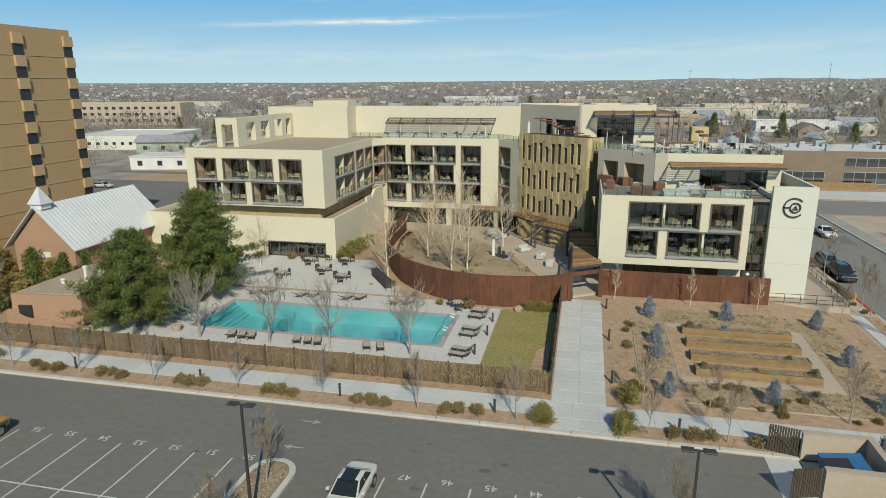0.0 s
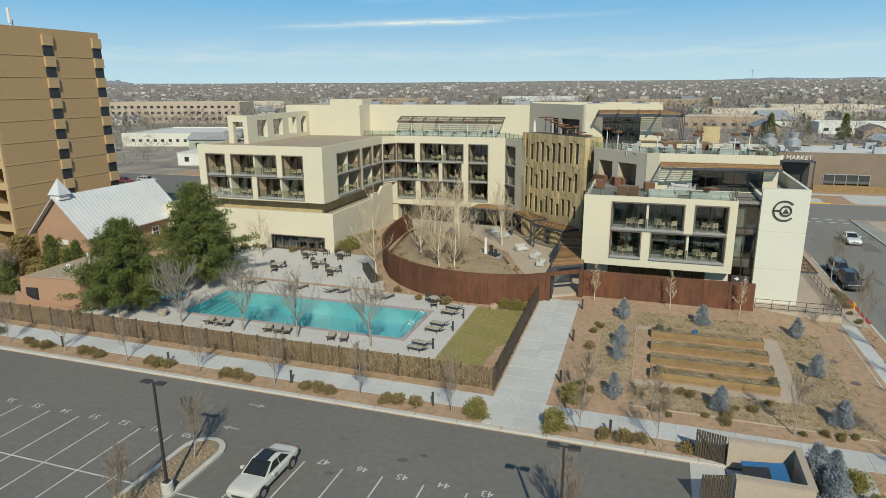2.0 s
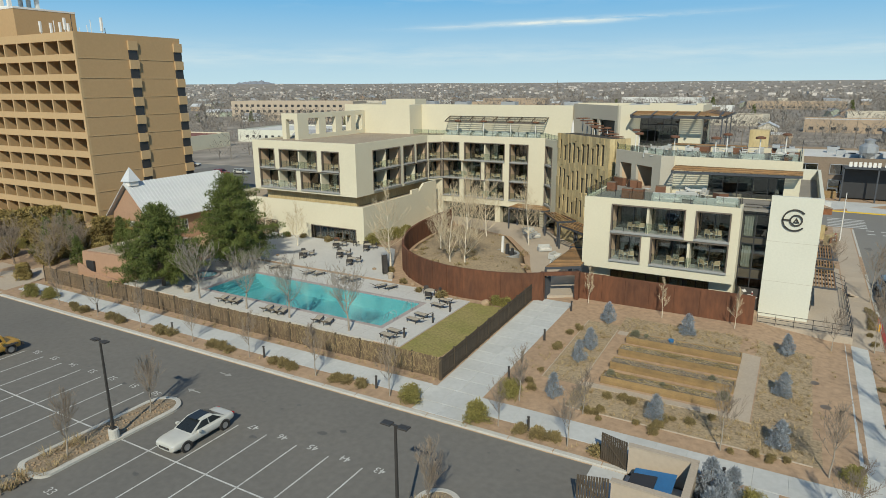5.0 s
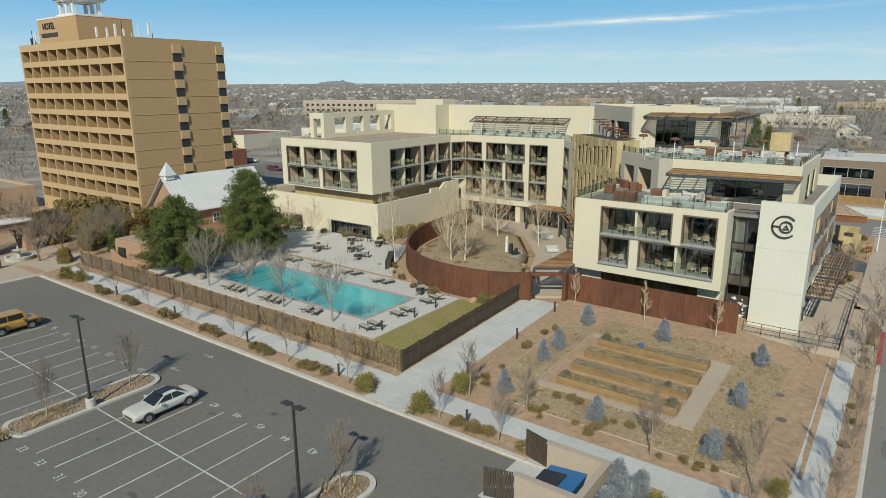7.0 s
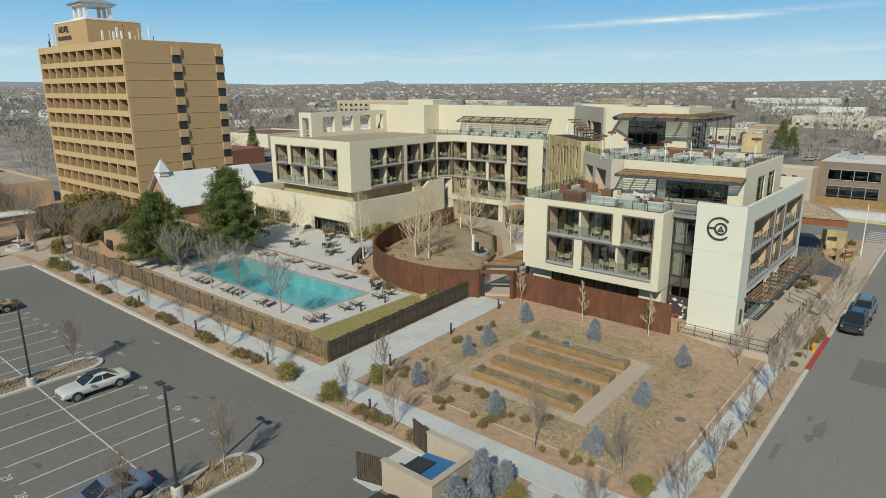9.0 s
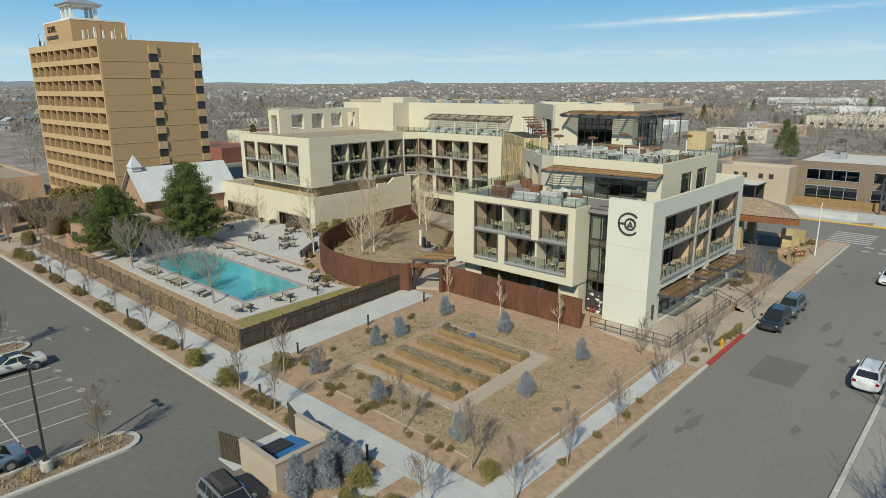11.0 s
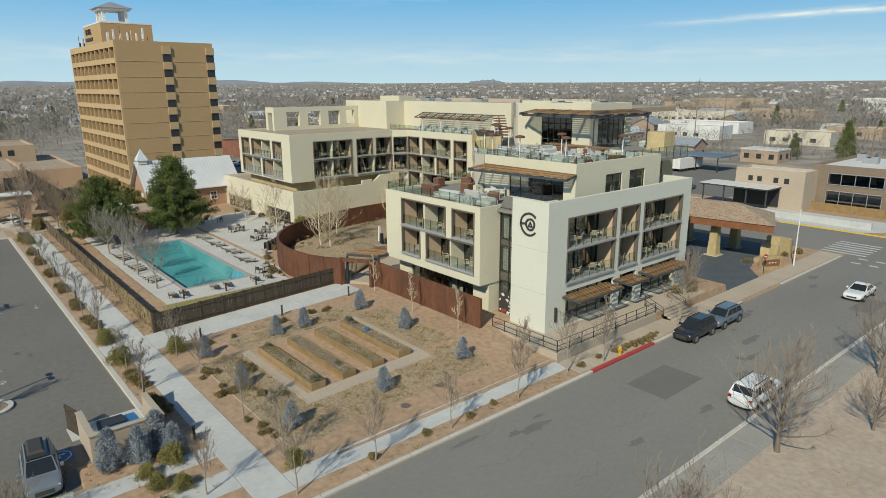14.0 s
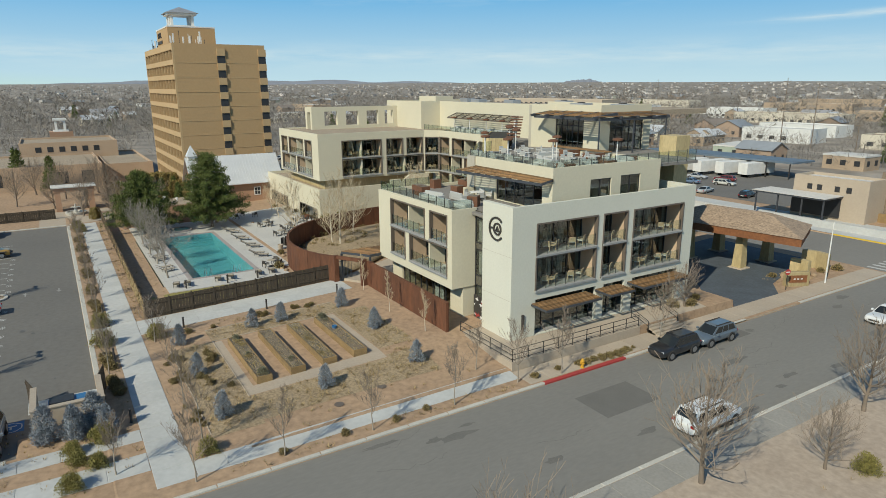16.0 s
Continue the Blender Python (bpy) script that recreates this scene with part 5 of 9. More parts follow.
pergola([(-0.7, 61.8), (2.2, 63.8), (1.7, 70.3), (-0.8, 70.3)], 4.15, "steel pergola with wooden slats over the gate path")
pergola([(-1.2, 71.0), (1.7, 71.0), (1.5, 77.4), (-1.4, 77.4)], 4.2, "steel pergola with wooden slats beside the front block")
pergola([(-5.8, 80.6), (-1.6, 77.2), (0.0, 79.0), (-4.2, 82.8)], 4.35, "angled steel pergola below the stone tower")
pergola([(-10.0, 86.6), (-6.4, 81.6), (-4.6, 83.2), (-8.4, 87.2)], 4.5, "angled steel pergola with wooden slats and tall posts")
pergola([(-16.4, 88.6), (-10.4, 88.0), (-10.2, 91.2), (-16.2, 91.4)], 4.4, "steel pergola along the court's glazed front")


def fence_run(name, x0, y0, x1, y1, material, label, h, bay, picket, ragged):
    """A fence of pickets between posts; each bay's boards are one part."""
    d = math.hypot(x1 - x0, y1 - y0)
    ux, uy = (x1 - x0) / d, (y1 - y0) / d
    a = math.degrees(math.atan2(uy, ux))
    fe = thing(name, label, "fence")
    n = round(d / bay)
    rnd = random.Random(int(x0 * 7 + y1))
    for k in range(n + 1):
        q = d * k / n
        x, y = x0 + ux * q, y0 + uy * q
        s = Shape()
        s.obox(0, 0, 0, 0.13, 0.13, h + 0.12, a)
        part("post", s, WOOD_DARK, fe, m=pose(x, y, site(x + 0.01, y) - 0.05))
    for k in range(n):
        s, single = Shape(), d - d * k / n < 41
        q = d * k / n
        while q < d * (k + 1) / n - 0.03:
            w = picket * rnd.uniform(0.9, 1.05)
            x, y = x0 + ux * (q + w / 2), y0 + uy * (q + w / 2)
            off = rnd.uniform(-0.012, 0.012)
            b = Shape() if single else s
            b.obox(x - uy * off, y + ux * off, site(x, y) + 0.02, w - 0.012, 0.022, h - 0.04 + rnd.uniform(-ragged, ragged), a + rnd.uniform(-1.5, 1.5))
            if single:
                part("board", b, material, fe)
            q += w
        x, y = x0 + ux * d * (k + 0.5) / n, y0 + uy * d * (k + 0.5) / n
        for z in (0.35, h - 0.4):
            part("rail", Shape().obox(x - uy * -0.05, y + ux * -0.05, site(x, y) + z, d / n - 0.1, 0.05, 0.09, a), material, fe)
        if s.v:
            part("boards", s, material, fe)["kind"] = "stuff"
    return fe


fence_run("picket_fence", -54.0, 42.25, -1.7, 42.25, WOOD_FENCE, "weathered brown wooden picket fence beside the walk", 1.75, 2.45, 0.14, 0.03)
fence_run("board_fence", -1.65, 42.3, -1.65, 61.0, WOOD_DARK, "dark brown stained board fence beside the path", 1.8, 2.05, 0.3, 0.0)
fence_run("board_fence", -61.5, 20.0, -61.5, 35.8, WOOD_DARK, "dark brown stained board fence beyond the lot", 1.7, 2.4, 0.3, 0.0)

# terrace by the street: low wall, rails, steps
tw = Shape()
tw.box(18.2, 25.75, 64.45, 64.7, -0.1, 0.95).box(25.5, 25.75, 64.7, 78.6, -0.1, 0.95)
structure("terrace_wall", tw, CONC_TAN, "low tan concrete retaining wall of the street terrace", "wall")
tp = Shape()
tp.prism([(18.3, 64.7), (25.5, 64.7), (25.5, 79.0), (25.5, 88.0), (22.4, 88.8), (22.4, 67), (18.3, 67)], 0.2, 0.93)
structure("terrace_paving", tp, CONC_TAN, "tan concrete terrace before the street front", "pavement")
st = thing("terrace_steps", "tan concrete steps from the sidewalk up to the terrace", "steps")
for k in range(5):
    s = Shape()
    s.chamfer(25.5 + 0.36 * (4 - k) - 1.5, 25.5 + 0.36 * (5 - k) - 0.3, 79.6, 83.2, 0.1, 0.16 + 0.155 * (k + 1), 0.01)
    part("step", s, CONC_TAN, st)


def railing(pts, label, h=1.0, bay=1.6):
    r = thing("railing", label, "railing", group="terrace railings")
    for (x0, y0, z0), (x1, y1, z1) in zip(pts, pts[1:]):
        d = math.hypot(x1 - x0, y1 - y0)
        n = max(1, round(d / bay))
        for k in range(n + 1):
            f = k / n
            x, y, z = x0 + (x1 - x0) * f, y0 + (y1 - y0) * f, z0 + (z1 - z0) * f
            part("post", Shape().box(x - 0.025, x + 0.025, y - 0.025, y + 0.025, z - 0.02, z + h), POLE, r)
        for zz in (h, h * 0.55, 0.15):
            part("rail", Shape().beam((x0, y0, z0 + zz), (x1, y1, z1 + zz), 0.04, 0.04), POLE, r)


railing([(18.4, 64.57, 0.95), (25.62, 64.57, 0.95), (25.62, 78.5, 0.95)], "thin dark metal railing on the terrace wall")
railing([(23.9, 79.5, 0.95), (25.9, 79.5, 0.25)], "dark metal handrail beside the steps")
railing([(23.9, 83.4, 0.95), (25.9, 83.4, 0.25)], "dark metal handrail beside the steps")

# ---- parking lot ----
paint = Shape()
for k in range(-9, 7):
    x = -15.5 + 2.54 * k if k > 0 else -20.15 + 2.62 * k
    paint.box(x - 0.05, x + 0.05, 20.5, 30.4, 0.0, 0.004)
for x0, x1 in ((-43.7, -18.5), (-15.6, 4.0)):
    paint.box(x0, x1, 25.45, 25.55, 0.0, 0.005)
structure("bay_lines", paint, PAINT_WHITE, "worn white painted parking bay lines", "road marking")


def words(name, text, size, m, material, label, category, extrude=0.004, kind="structure"):
    cu = bpy.data.curves.new(name, "FONT")
    cu.body, cu.size, cu.extrude = text, size, extrude
    cu.align_x, cu.align_y = "CENTER", "CENTER"
    ob = bpy.data.objects.new(name, cu)
    scene.collection.objects.link(ob)
    dg = bpy.context.evaluated_depsgraph_get()
    me = bpy.data.meshes.new_from_object(ob.evaluated_get(dg))
    bpy.data.objects.remove(ob)
    me.materials.clear()
    me.materials.append(material)
    ob = new(name, me)
    ob.matrix_basis = m
    return tagged(ob, label, category, kind=kind)


for k, n in enumerate(range(56, 42, -1)):
    x = -34.65 + 2.58 * k if n > 49 else -11.8 + 2.52 * (49 - n)
    if n == 48:
        continue
    x = x if n > 48 else x - 2.52
    words("bay_number", str(n), 0.75, pose(x, 30.7, 0.006, 0, 0, 180), PAINT_WHITE, "white painted bay number on the asphalt", "road marking", 0.001)
for k, n in enumerate(range(33, 26, -1)):
    words("bay_number", str(n), 0.75, pose(-14.2 + 2.54 * k, 20.2, 0.006, 0, 0, 0), PAINT_WHITE, "white painted bay number on the asphalt", "road marking", 0.001)
for x, y, r in ((-17.2, 35.4, 90), (-17.0, 32.3, -90)):
    s = Shape()
    s.box(-0.6, 0.2, -0.06, 0.06, 0.0, 0.006)
    s.prism([(0.2, -0.28), (0.7, 0), (0.2, 0.28)], 0.0, 0.006)
    tagged(new("lane_arrow", s.mesh("lane_arrow", PAINT_FADED)), "worn white direction arrow on the asphalt", "road marking", kind="structure").matrix_basis = pose(x, y, 0.002, 0, 0, r - 90)
s = Shape()
rnd = random.Random(11)
for k in range(34):
    x, y = rnd.uniform(-40, 10), rnd.uniform(18, 36)
    r = rnd.uniform(0.08, 0.4)
    s.face(*[(x + r * f * math.cos(a), y + 0.6 * r * f * math.sin(a), 0.003 + 0.0001 * k) for a, f in ((2 * math.pi * i / 10, rnd.uniform(0.6, 1.2)) for i in range(10))])
tagged(new("oil_stain", s.mesh("oil_stain", OIL)), "dark oil stains on the asphalt", "stain", kind="stuff")
s = Shape()
for x0, x1, y0, y1 in ((31.2, 34.4, 65.8, 70.9), (29.0, 30.6, 79.0, 87.5), (36.0, 38.0, 96, 101)):
    s.box(x0, x1, y0, y1, 0, 0.005)
for k in range(26):
    x, y = rnd.choice((rnd.uniform(28.9, 31.0), rnd.uniform(36.5, 38.9), rnd.uniform(30, 38))), rnd.uniform(46, 112)
    rx, ry = rnd.uniform(0.15, 0.45), rnd.uniform(0.4, 1.6)
    s.face(*[(x + rx * f * math.cos(a), y + ry * f * math.sin(a), 0.0052 + 0.00005 * k) for a, f in ((2 * math.pi * i / 14, rnd.uniform(0.55, 1.2)) for i in range(14))])
structure("road_patch", s, ASPHALT_PATCH, "dark asphalt repair patches in the street", "road patch")
s = Shape()
for k in range(16):
    x, y = rnd.uniform(29.5, 38.5), rnd.uniform(44, 110)
    for i in range(rnd.randint(6, 16)):
        nx, ny = x + rnd.uniform(-0.35, 0.35), y + rnd.uniform(0.2, 0.6)
        s.face((x - 0.02, y, 0.004), (x + 0.02, y, 0.004), (nx + 0.02, ny, 0.004), (nx - 0.02, ny, 0.004))
        x, y = nx, ny
for k in range(12):
    x, y = rnd.uniform(-45, 10), rnd.uniform(32, 36)
    for i in range(rnd.randint(5, 12)):
        nx, ny = x + rnd.uniform(0.2, 0.7), y + rnd.uniform(-0.2, 0.2)
        s.face((x, y - 0.015, 0.004), (nx, ny - 0.015, 0.004), (nx, ny + 0.015, 0.004), (x, y + 0.015, 0.004))
        x, y = nx, ny
tagged(new("crack", s.mesh("crack", ASPHALT_PATCH)), "dark sealed cracks in the asphalt", "crack", kind="stuff")
s = Shape()
for k in range(6):
    s.box(25.2 + k * 0.0, 30.5, 119.2 + k * 1.35, 119.7 + k * 1.35, 0, 0.006)
for k in range(5):
    s.box(30.2 + 1.9 * k, 31.2 + 1.9 * k, 114.8, 115.3, 0, 0.006)
    s.box(30.2 + 1.9 * k, 31.2 + 1.9 * k, 117.4, 117.9, 0, 0.006)
structure("crosswalk", s, PAINT_WHITE, "white striped crosswalk at the junction", "road marking")
s = Shape()
s.box(14.0, 15.5, 31.3, 32.8, 0.0, 0.005)
structure("blue_bay", s, PAINT_BLUE, "blue painted square of a reserved parking bay", "road marking")
s = Shape()
s.box(14.3, 15.1, 31.55, 31.68, 0, 0.008).box(14.5, 14.63, 31.68, 32.4, 0, 0.008).box(14.63, 15.0, 32.0, 32.12, 0, 0.008)
for k in range(8):
    s.obox(14.75 + 0.62 * math.cos(k * 0.785), 32.05 + 0.62 * math.sin(k * 0.785), 0, 0.07, 0.5, 0.008, k * 45)
structure("bay_symbol", s, PAINT_WHITE, "white painted symbol in the blue bay", "road marking")


def island(x0, x1, y0, y1):
    """A planted island with a rounded end and a kerb."""
    r = (x1 - x0) / 2
    cx = (x0 + x1) / 2
    out = [(cx + r * math.cos(radians(a)), y1 - r + r * math.sin(radians(a))) for a in range(0, 181, 15)]
    out += [(cx + r * math.cos(radians(a)), y0 + 0.5 * r + 0.5 * r * math.sin(radians(a))) for a in range(180, 361, 15)]
    my, hy = (y0 + y1) / 2, (y1 - y0) / 2
    inn = [(cx + (x - cx) * 0.78, my + (y - my) * (hy - 0.3) / hy) for x, y in out]
    s = Shape()
    s.loft([[(x, y, -0.03) for x, y in out], [(x, y, 0.15) for x, y in out], [(x, y, 0.17) for x, y in inn], [(x, y, 0.10) for x, y in inn]], caps=False)
    k = structure("island_kerb", s, KERB, "pale concrete kerb of a parking island", "kerb")
    s = Shape()
    s.prism(inn, 0.0, 0.12)
    structure("island_bed", s, MULCH, "tan gravel bed of the parking island", "garden bed")


island(-18.5, -15.6, 20.3, 30.8)
island(4.0, 6.6, 20.3, 30.9)


def lot_lamp(x, y, label):
    L = thing("lot_lamp", label, "street lamp", pose(x, y, 0), "parking lot lamps")
    s = Shape()
    s.turned(0, 0, [(0.33, 0), (0.33, 0.75), (0.28, 0.8)], 14)
    part("footing", s, KERB, L, "round concrete footing")
    s = Shape()
    s.box(-0.17, 0.17, -0.17, 0.17, 0.8, 0.86)
    s.loft([[(c * f, t * f, z) for c, t in ((-1, -1), (1, -1), (1, 1), (-1, 1))] for f, z in ((0.07, 0.86), (0.05, 6.75))])
    part("pole", s, POLE, L)
    for d in (-1, 1):
        s = Shape()
        s.chamfer(0.18 if d > 0 else -0.72, 0.72 if d > 0 else -0.18, -0.2, 0.2, 6.75, 6.82, 0.02)
        h = part("lamp_head", s, POLE, L)
        s = Shape()
        s.box(0.22 if d > 0 else -0.68, 0.68 if d > 0 else -0.22, -0.17, 0.17, 6.735, 6.75)
        part("lens", s, LAMP_CLEAR, h)
    s = Shape()
    s.box(-0.2, 0.2, -0.04, 0.04, 6.75, 6.81)
    part("arm", s, POLE, L)


lot_lamp(-16.0, 25.3, "dark twin-headed parking lamp on a concrete footing")
lot_lamp(5.4, 25.7, "dark twin-headed parking lamp on a concrete footing")


def bollard(x, y):
    b = thing("path_bollard", "short black bollard lamp beside the walk", "bollard", pose(x, y, site(x, y)), "path bollards")
    s = Shape()
    s.turned(0, 0, [(0.11, 0), (0.11, 0.04), (0.085, 0.05), (0.085, 0.8), (0.06, 0.81), (0.06, 0.88), (0.1, 0.89), (0.1, 0.98), (0.02, 1.0)], 10)
    part("body", s, BLACK, b)


for x, y in ((-50.5, 39.0), (-39.0, 38.9), (-27.8, 38.9), (-16.5, 38.9), (-5.2, 38.85), (6.8, 38.8), (2.75, 59.7), (2.8, 52.4), (2.8, 44.8), (18.4, 38.8), (-8.0, 47.0), (-7.6, 51.2), (-7.6, 54.5)):
    bollard(x, y)

# bin enclosure
be = thing("bin_enclosure", "tan stucco bin enclosure with open brown slatted gates", "enclosure")
s = Shape()
s.box(13.5, 17.2, 33.4, 33.7, -0.05, 1.85).box(16.9, 17.2, 33.7, 37.2, -0.05, 1.85).box(13.5, 17.2, 37.2, 37.5, -0.05, 1.85)
part("wall", s, MARKET_TAN, be)
s = Shape()
s.box(13.45, 17.25, 33.36, 33.74, 1.85, 1.93).box(16.86, 17.25, 33.74, 37.16, 1.85, 1.93).box(13.45, 17.25, 37.16, 37.54, 1.85, 1.93)
part("coping", s, CONC_TAN, be)
for y0, ang in ((33.5, 195), (37.4, 165)):
    s = Shape()
    s.beam((0.05, 0.04, 0.3), (1.65, 0.04, 1.8), 0.04, 0.1)
    gate = part("gate", s, WOOD_DARK, be, "open brown slatted gate", m=pose(13.4, y0, 0, 0, 0, ang))
    for k in range(12):
        part("slat", Shape().box(0.02 + 0.14 * k, 0.13 + 0.14 * k, -0.02, 0.02, 0.15, 1.95), WOOD_DARK, gate)
s = Shape()
s.box(11.5, 13.4, 33.0, 37.9, 0.0, 0.03).box(13.5, 16.9, 33.7, 37.2, 0.0, 0.03)
part("apron", s, CONCRETE, be)
bn = thing("dumpster", "blue steel dumpster with a black lid inside the enclosure", "dumpster")
s = Shape()
s.loft([[(14.3, 34.4, 0.1), (16.0, 34.4, 0.1), (16.0, 36.4, 0.1), (14.3, 36.4, 0.1)], [(14.1, 34.3, 1.1), (16.3, 34.3, 1.35), (16.3, 36.5, 1.35), (14.1, 36.5, 1.1)]])
part("body", s, BLUE_BIN, bn)
s = Shape()
s.loft([[(14.05, 34.35, 1.12), (15.4, 34.35, 1.28), (15.4, 35.8, 1.28), (14.05, 35.8, 1.12)], [(14.05, 34.35, 1.2), (15.4, 34.35, 1.36), (15.4, 35.8, 1.36), (14.05, 35.8, 1.2)]])
part("lid", s, BIN_LID, bn)

hy = thing("fire_hydrant", "yellow fire hydrant beside the red kerb", "hydrant", pose(28.0, 69.6, 0.15))
s = Shape()
s.turned(0, 0, [(0.17, 0), (0.17, 0.05), (0.12, 0.07), (0.12, 0.5), (0.16, 0.52), (0.16, 0.57), (0.13, 0.6), (0.1, 0.7), (0.04, 0.76), (0.03, 0.8)], 12)
part("barrel", s, HYDRANT, hy)
s = Shape()
s.tube((-0.22, 0, 0.42), (0.22, 0, 0.42), 0.06, n=8).tube((0, -0.2, 0.4), (0, 0, 0.4), 0.075, n=8)
part("nozzles", s, HYDRANT, hy)
s = Shape()
for k, (x, y) in enumerate(((23.6, 51.2), (22.9, 54.8))):
    s.turned(x, y, [(0.35, site(x, y) + 0.02), (0.35, site(x, y) + 0.03), (0.01, site(x, y) + 0.03)], 16)
tagged(new("manhole_cover", s.mesh("manhole_cover", BRONZE_TRIM)), "dark round manhole cover in the soil", "manhole", kind="structure")

# raised beds
for k, y in enumerate((47.2, 49.75, 52.3, 54.85)):
    rb = thing("raised_bed", ("long timber raised bed with dry soil and stalks", "long timber raised bed with a green shrub at its end")[k in (0, 3)], "raised bed", pose(9.1, y, site(13, y)), "raised beds")
    for j in range(2):
        z = -0.1 + 0.34 * j
        for nm, b in (("side_board", (0, 8.8, 0, 0.08)), ("side_board", (0, 8.8, 1.07, 1.15)), ("end_board", (0, 0.08, 0.08, 1.07)), ("end_board", (8.72, 8.8, 0.08, 1.07))):
            part(nm, Shape().chamfer(*b, z, z + 0.335, 0.012), WOOD_BED, rb)
    s = Shape()
    s.box(0.08, 8.72, 0.08, 1.07, -0.1, 0.51)
    part("soil", s, BED_SOIL, rb, "dark soil with dry stalks")
    s = Shape()
    rnd = random.Random(k)
    for i in range(700):
        x, yy = rnd.uniform(0.15, 8.65), rnd.uniform(0.15, 1.0)
        a, l = rnd.uniform(0, 6.28), rnd.uniform(0.08, 0.3)
        z = 0.515 + rnd.uniform(0, 0.06)
        s.face((x, yy, z), (x + 0.02, yy + 0.02, z + 0.02), (x + l * math.cos(a), yy + 0.4 * l * math.sin(a), z + rnd.uniform(-0.02, 0.12)))
    st = part("stalks", s, GRASS_DRY, rb, "dry stalks and trimmings")
    st["kind"] = "stuff"
    s = Shape()
    for i in range(26):
        x, yy, q = rnd.uniform(0.3, 8.5), rnd.uniform(0.25, 0.9), rnd.uniform(0.1, 0.3)
        for _ in range(int(150 * q)):
            a, l = rnd.uniform(0, 6.28), q * math.sqrt(rnd.random())
            px, py, pz = x + 1.6 * l * math.cos(a), min(max(yy + l * math.sin(a), 0.12), 1.03), 0.51 + rnd.uniform(0, q * 0.7)
            s.face((px, py, pz), (px + 0.035, py + 0.02, pz + 0.01), (px + rnd.uniform(-0.1, 0.1), py + rnd.uniform(-0.1, 0.1), pz + 0.09))
    part("clumps", s, (SHRUB_DRY, TWIG)[k % 2], rb, "low brown plant remains")["kind"] = "stuff"

tub = thing("garden_tub", "small blue plastic tub in a raised bed", "tub", pose(12.6, 55.4, site(13, 54.85) + 0.51))
part("shell", Shape().turned(0, 0, [(0.17, 0), (0.23, 0.3), (0.20, 0.3), (0.15, 0.05)], 14), BLUE_BIN, tub)

# ---- plants ----


def bare_tree_shapes(seed, h, trunk_r, spread, limbs, first, twig_r, upright=0.5):
    """Trunk, and limbs with twigs, of a leafless tree."""
    rnd = random.Random(seed)
    trunk, crown = Shape(), Shape()

    def bough(p, d, length, r, level):
        n = 3 if level < 2 else 2
        for k in range(n):
            bend = Vector((rnd.uniform(-1, 1), rnd.uniform(-1, 1), rnd.uniform(-0.3, 0.9))) * 0.20
            d = (d + bend).normalized()
            q = p + d * (length / n)
            r2 = max(twig_r, r * 0.76)
            crown.tube(p, q, r, r2, 5 if level == 0 else (4 if level == 1 else 3), False)
            if level < 3:
                for _ in range(2):
                    side = Vector((rnd.uniform(-1, 1), rnd.uniform(-1, 1), rnd.uniform(0.0, 0.9 + upright))).normalized()
                    bough(q, (d * 0.75 + side * 0.75).normalized(), length * rnd.uniform(0.38, 0.6), r2 * 0.62, level + 1)
            p, r = q, r2

    p, r = Vector((0, 0, -0.1)), trunk_r
    lean = Vector((rnd.uniform(-0.08, 0.08), rnd.uniform(-0.08, 0.08), 1)).normalized()
    n = 7
    for k in range(n):
        q = p + (lean + Vector((rnd.uniform(-0.1, 0.1), rnd.uniform(-0.1, 0.1), 0))) * (h * 0.8 / n)
        r2 = r * 0.84
        trunk.tube(p, q, r, r2, 7, False)
        f = (k + 1) / n
        if f > first:
            for _ in range(limbs):
                a = rnd.uniform(0, 6.283)
                bough(q, Vector((math.cos(a), math.sin(a), upright + rnd.uniform(0, 0.8))).normalized(), spread * (1.25 - 0.6 * f) * rnd.uniform(0.7, 1.1), r2 * 0.5, 1)
        p, r = q, r2
    bough(p, lean, h * 0.26, r, 0)
    return trunk, crown


TREES = {}


def bare_tree(kind, x, y, scale, turn, label, group=""):
    """kind: young (street), pale (court birch-like), wide (old street tree)."""
    variant = int(abs(x * 3 + y * 5)) % 3
    key = (kind, variant)
    if key not in TREES:
        seed = {"young": 10, "pale": 40, "wide": 70, "slim": 90, "pool": 110, "oval": 130}[kind] + variant
        spec = {"young": (3.9, 0.058, 1.45, 3, 0.36, 0.008, 0.9), "pool": (4.6, 0.11, 2.5, 4, 0.36, 0.010, 0.75), "oval": (4.0, 0.065, 1.5, 5, 0.3, 0.008, 1.1), "pale": (8.6, 0.13, 2.9, 4, 0.2, 0.012, 0.55), "wide": (5.2, 0.16, 2.9, 4, 0.2, 0.011, 0.45), "slim": (3.0, 0.04, 0.7, 2, 0.35, 0.009, 0.9)}[kind]
        t, c = bare_tree_shapes(seed, *spec)
        pale = kind in ("pale", "slim")
        TREES[key] = (t.mesh("trunk", {"wide": BARK, "pool": BARK_GREY, "oval": BARK_GREY, "young": BARK_GREY}.get(kind, BARK_PALE), True), c.mesh("crown", TWIG_PALE if pale else TWIG_GREY if kind == "pool" else TWIG))
    t, c = TREES[key]
    ob = thing("bare_tree", label, "tree", pose(x, y, site(x, y), 0, 0, turn) @ Matrix.Scale(scale, 4), group)
    part("trunk", t, None, ob)
    part("crown", c, None, ob, "leafless twigs")
    return ob


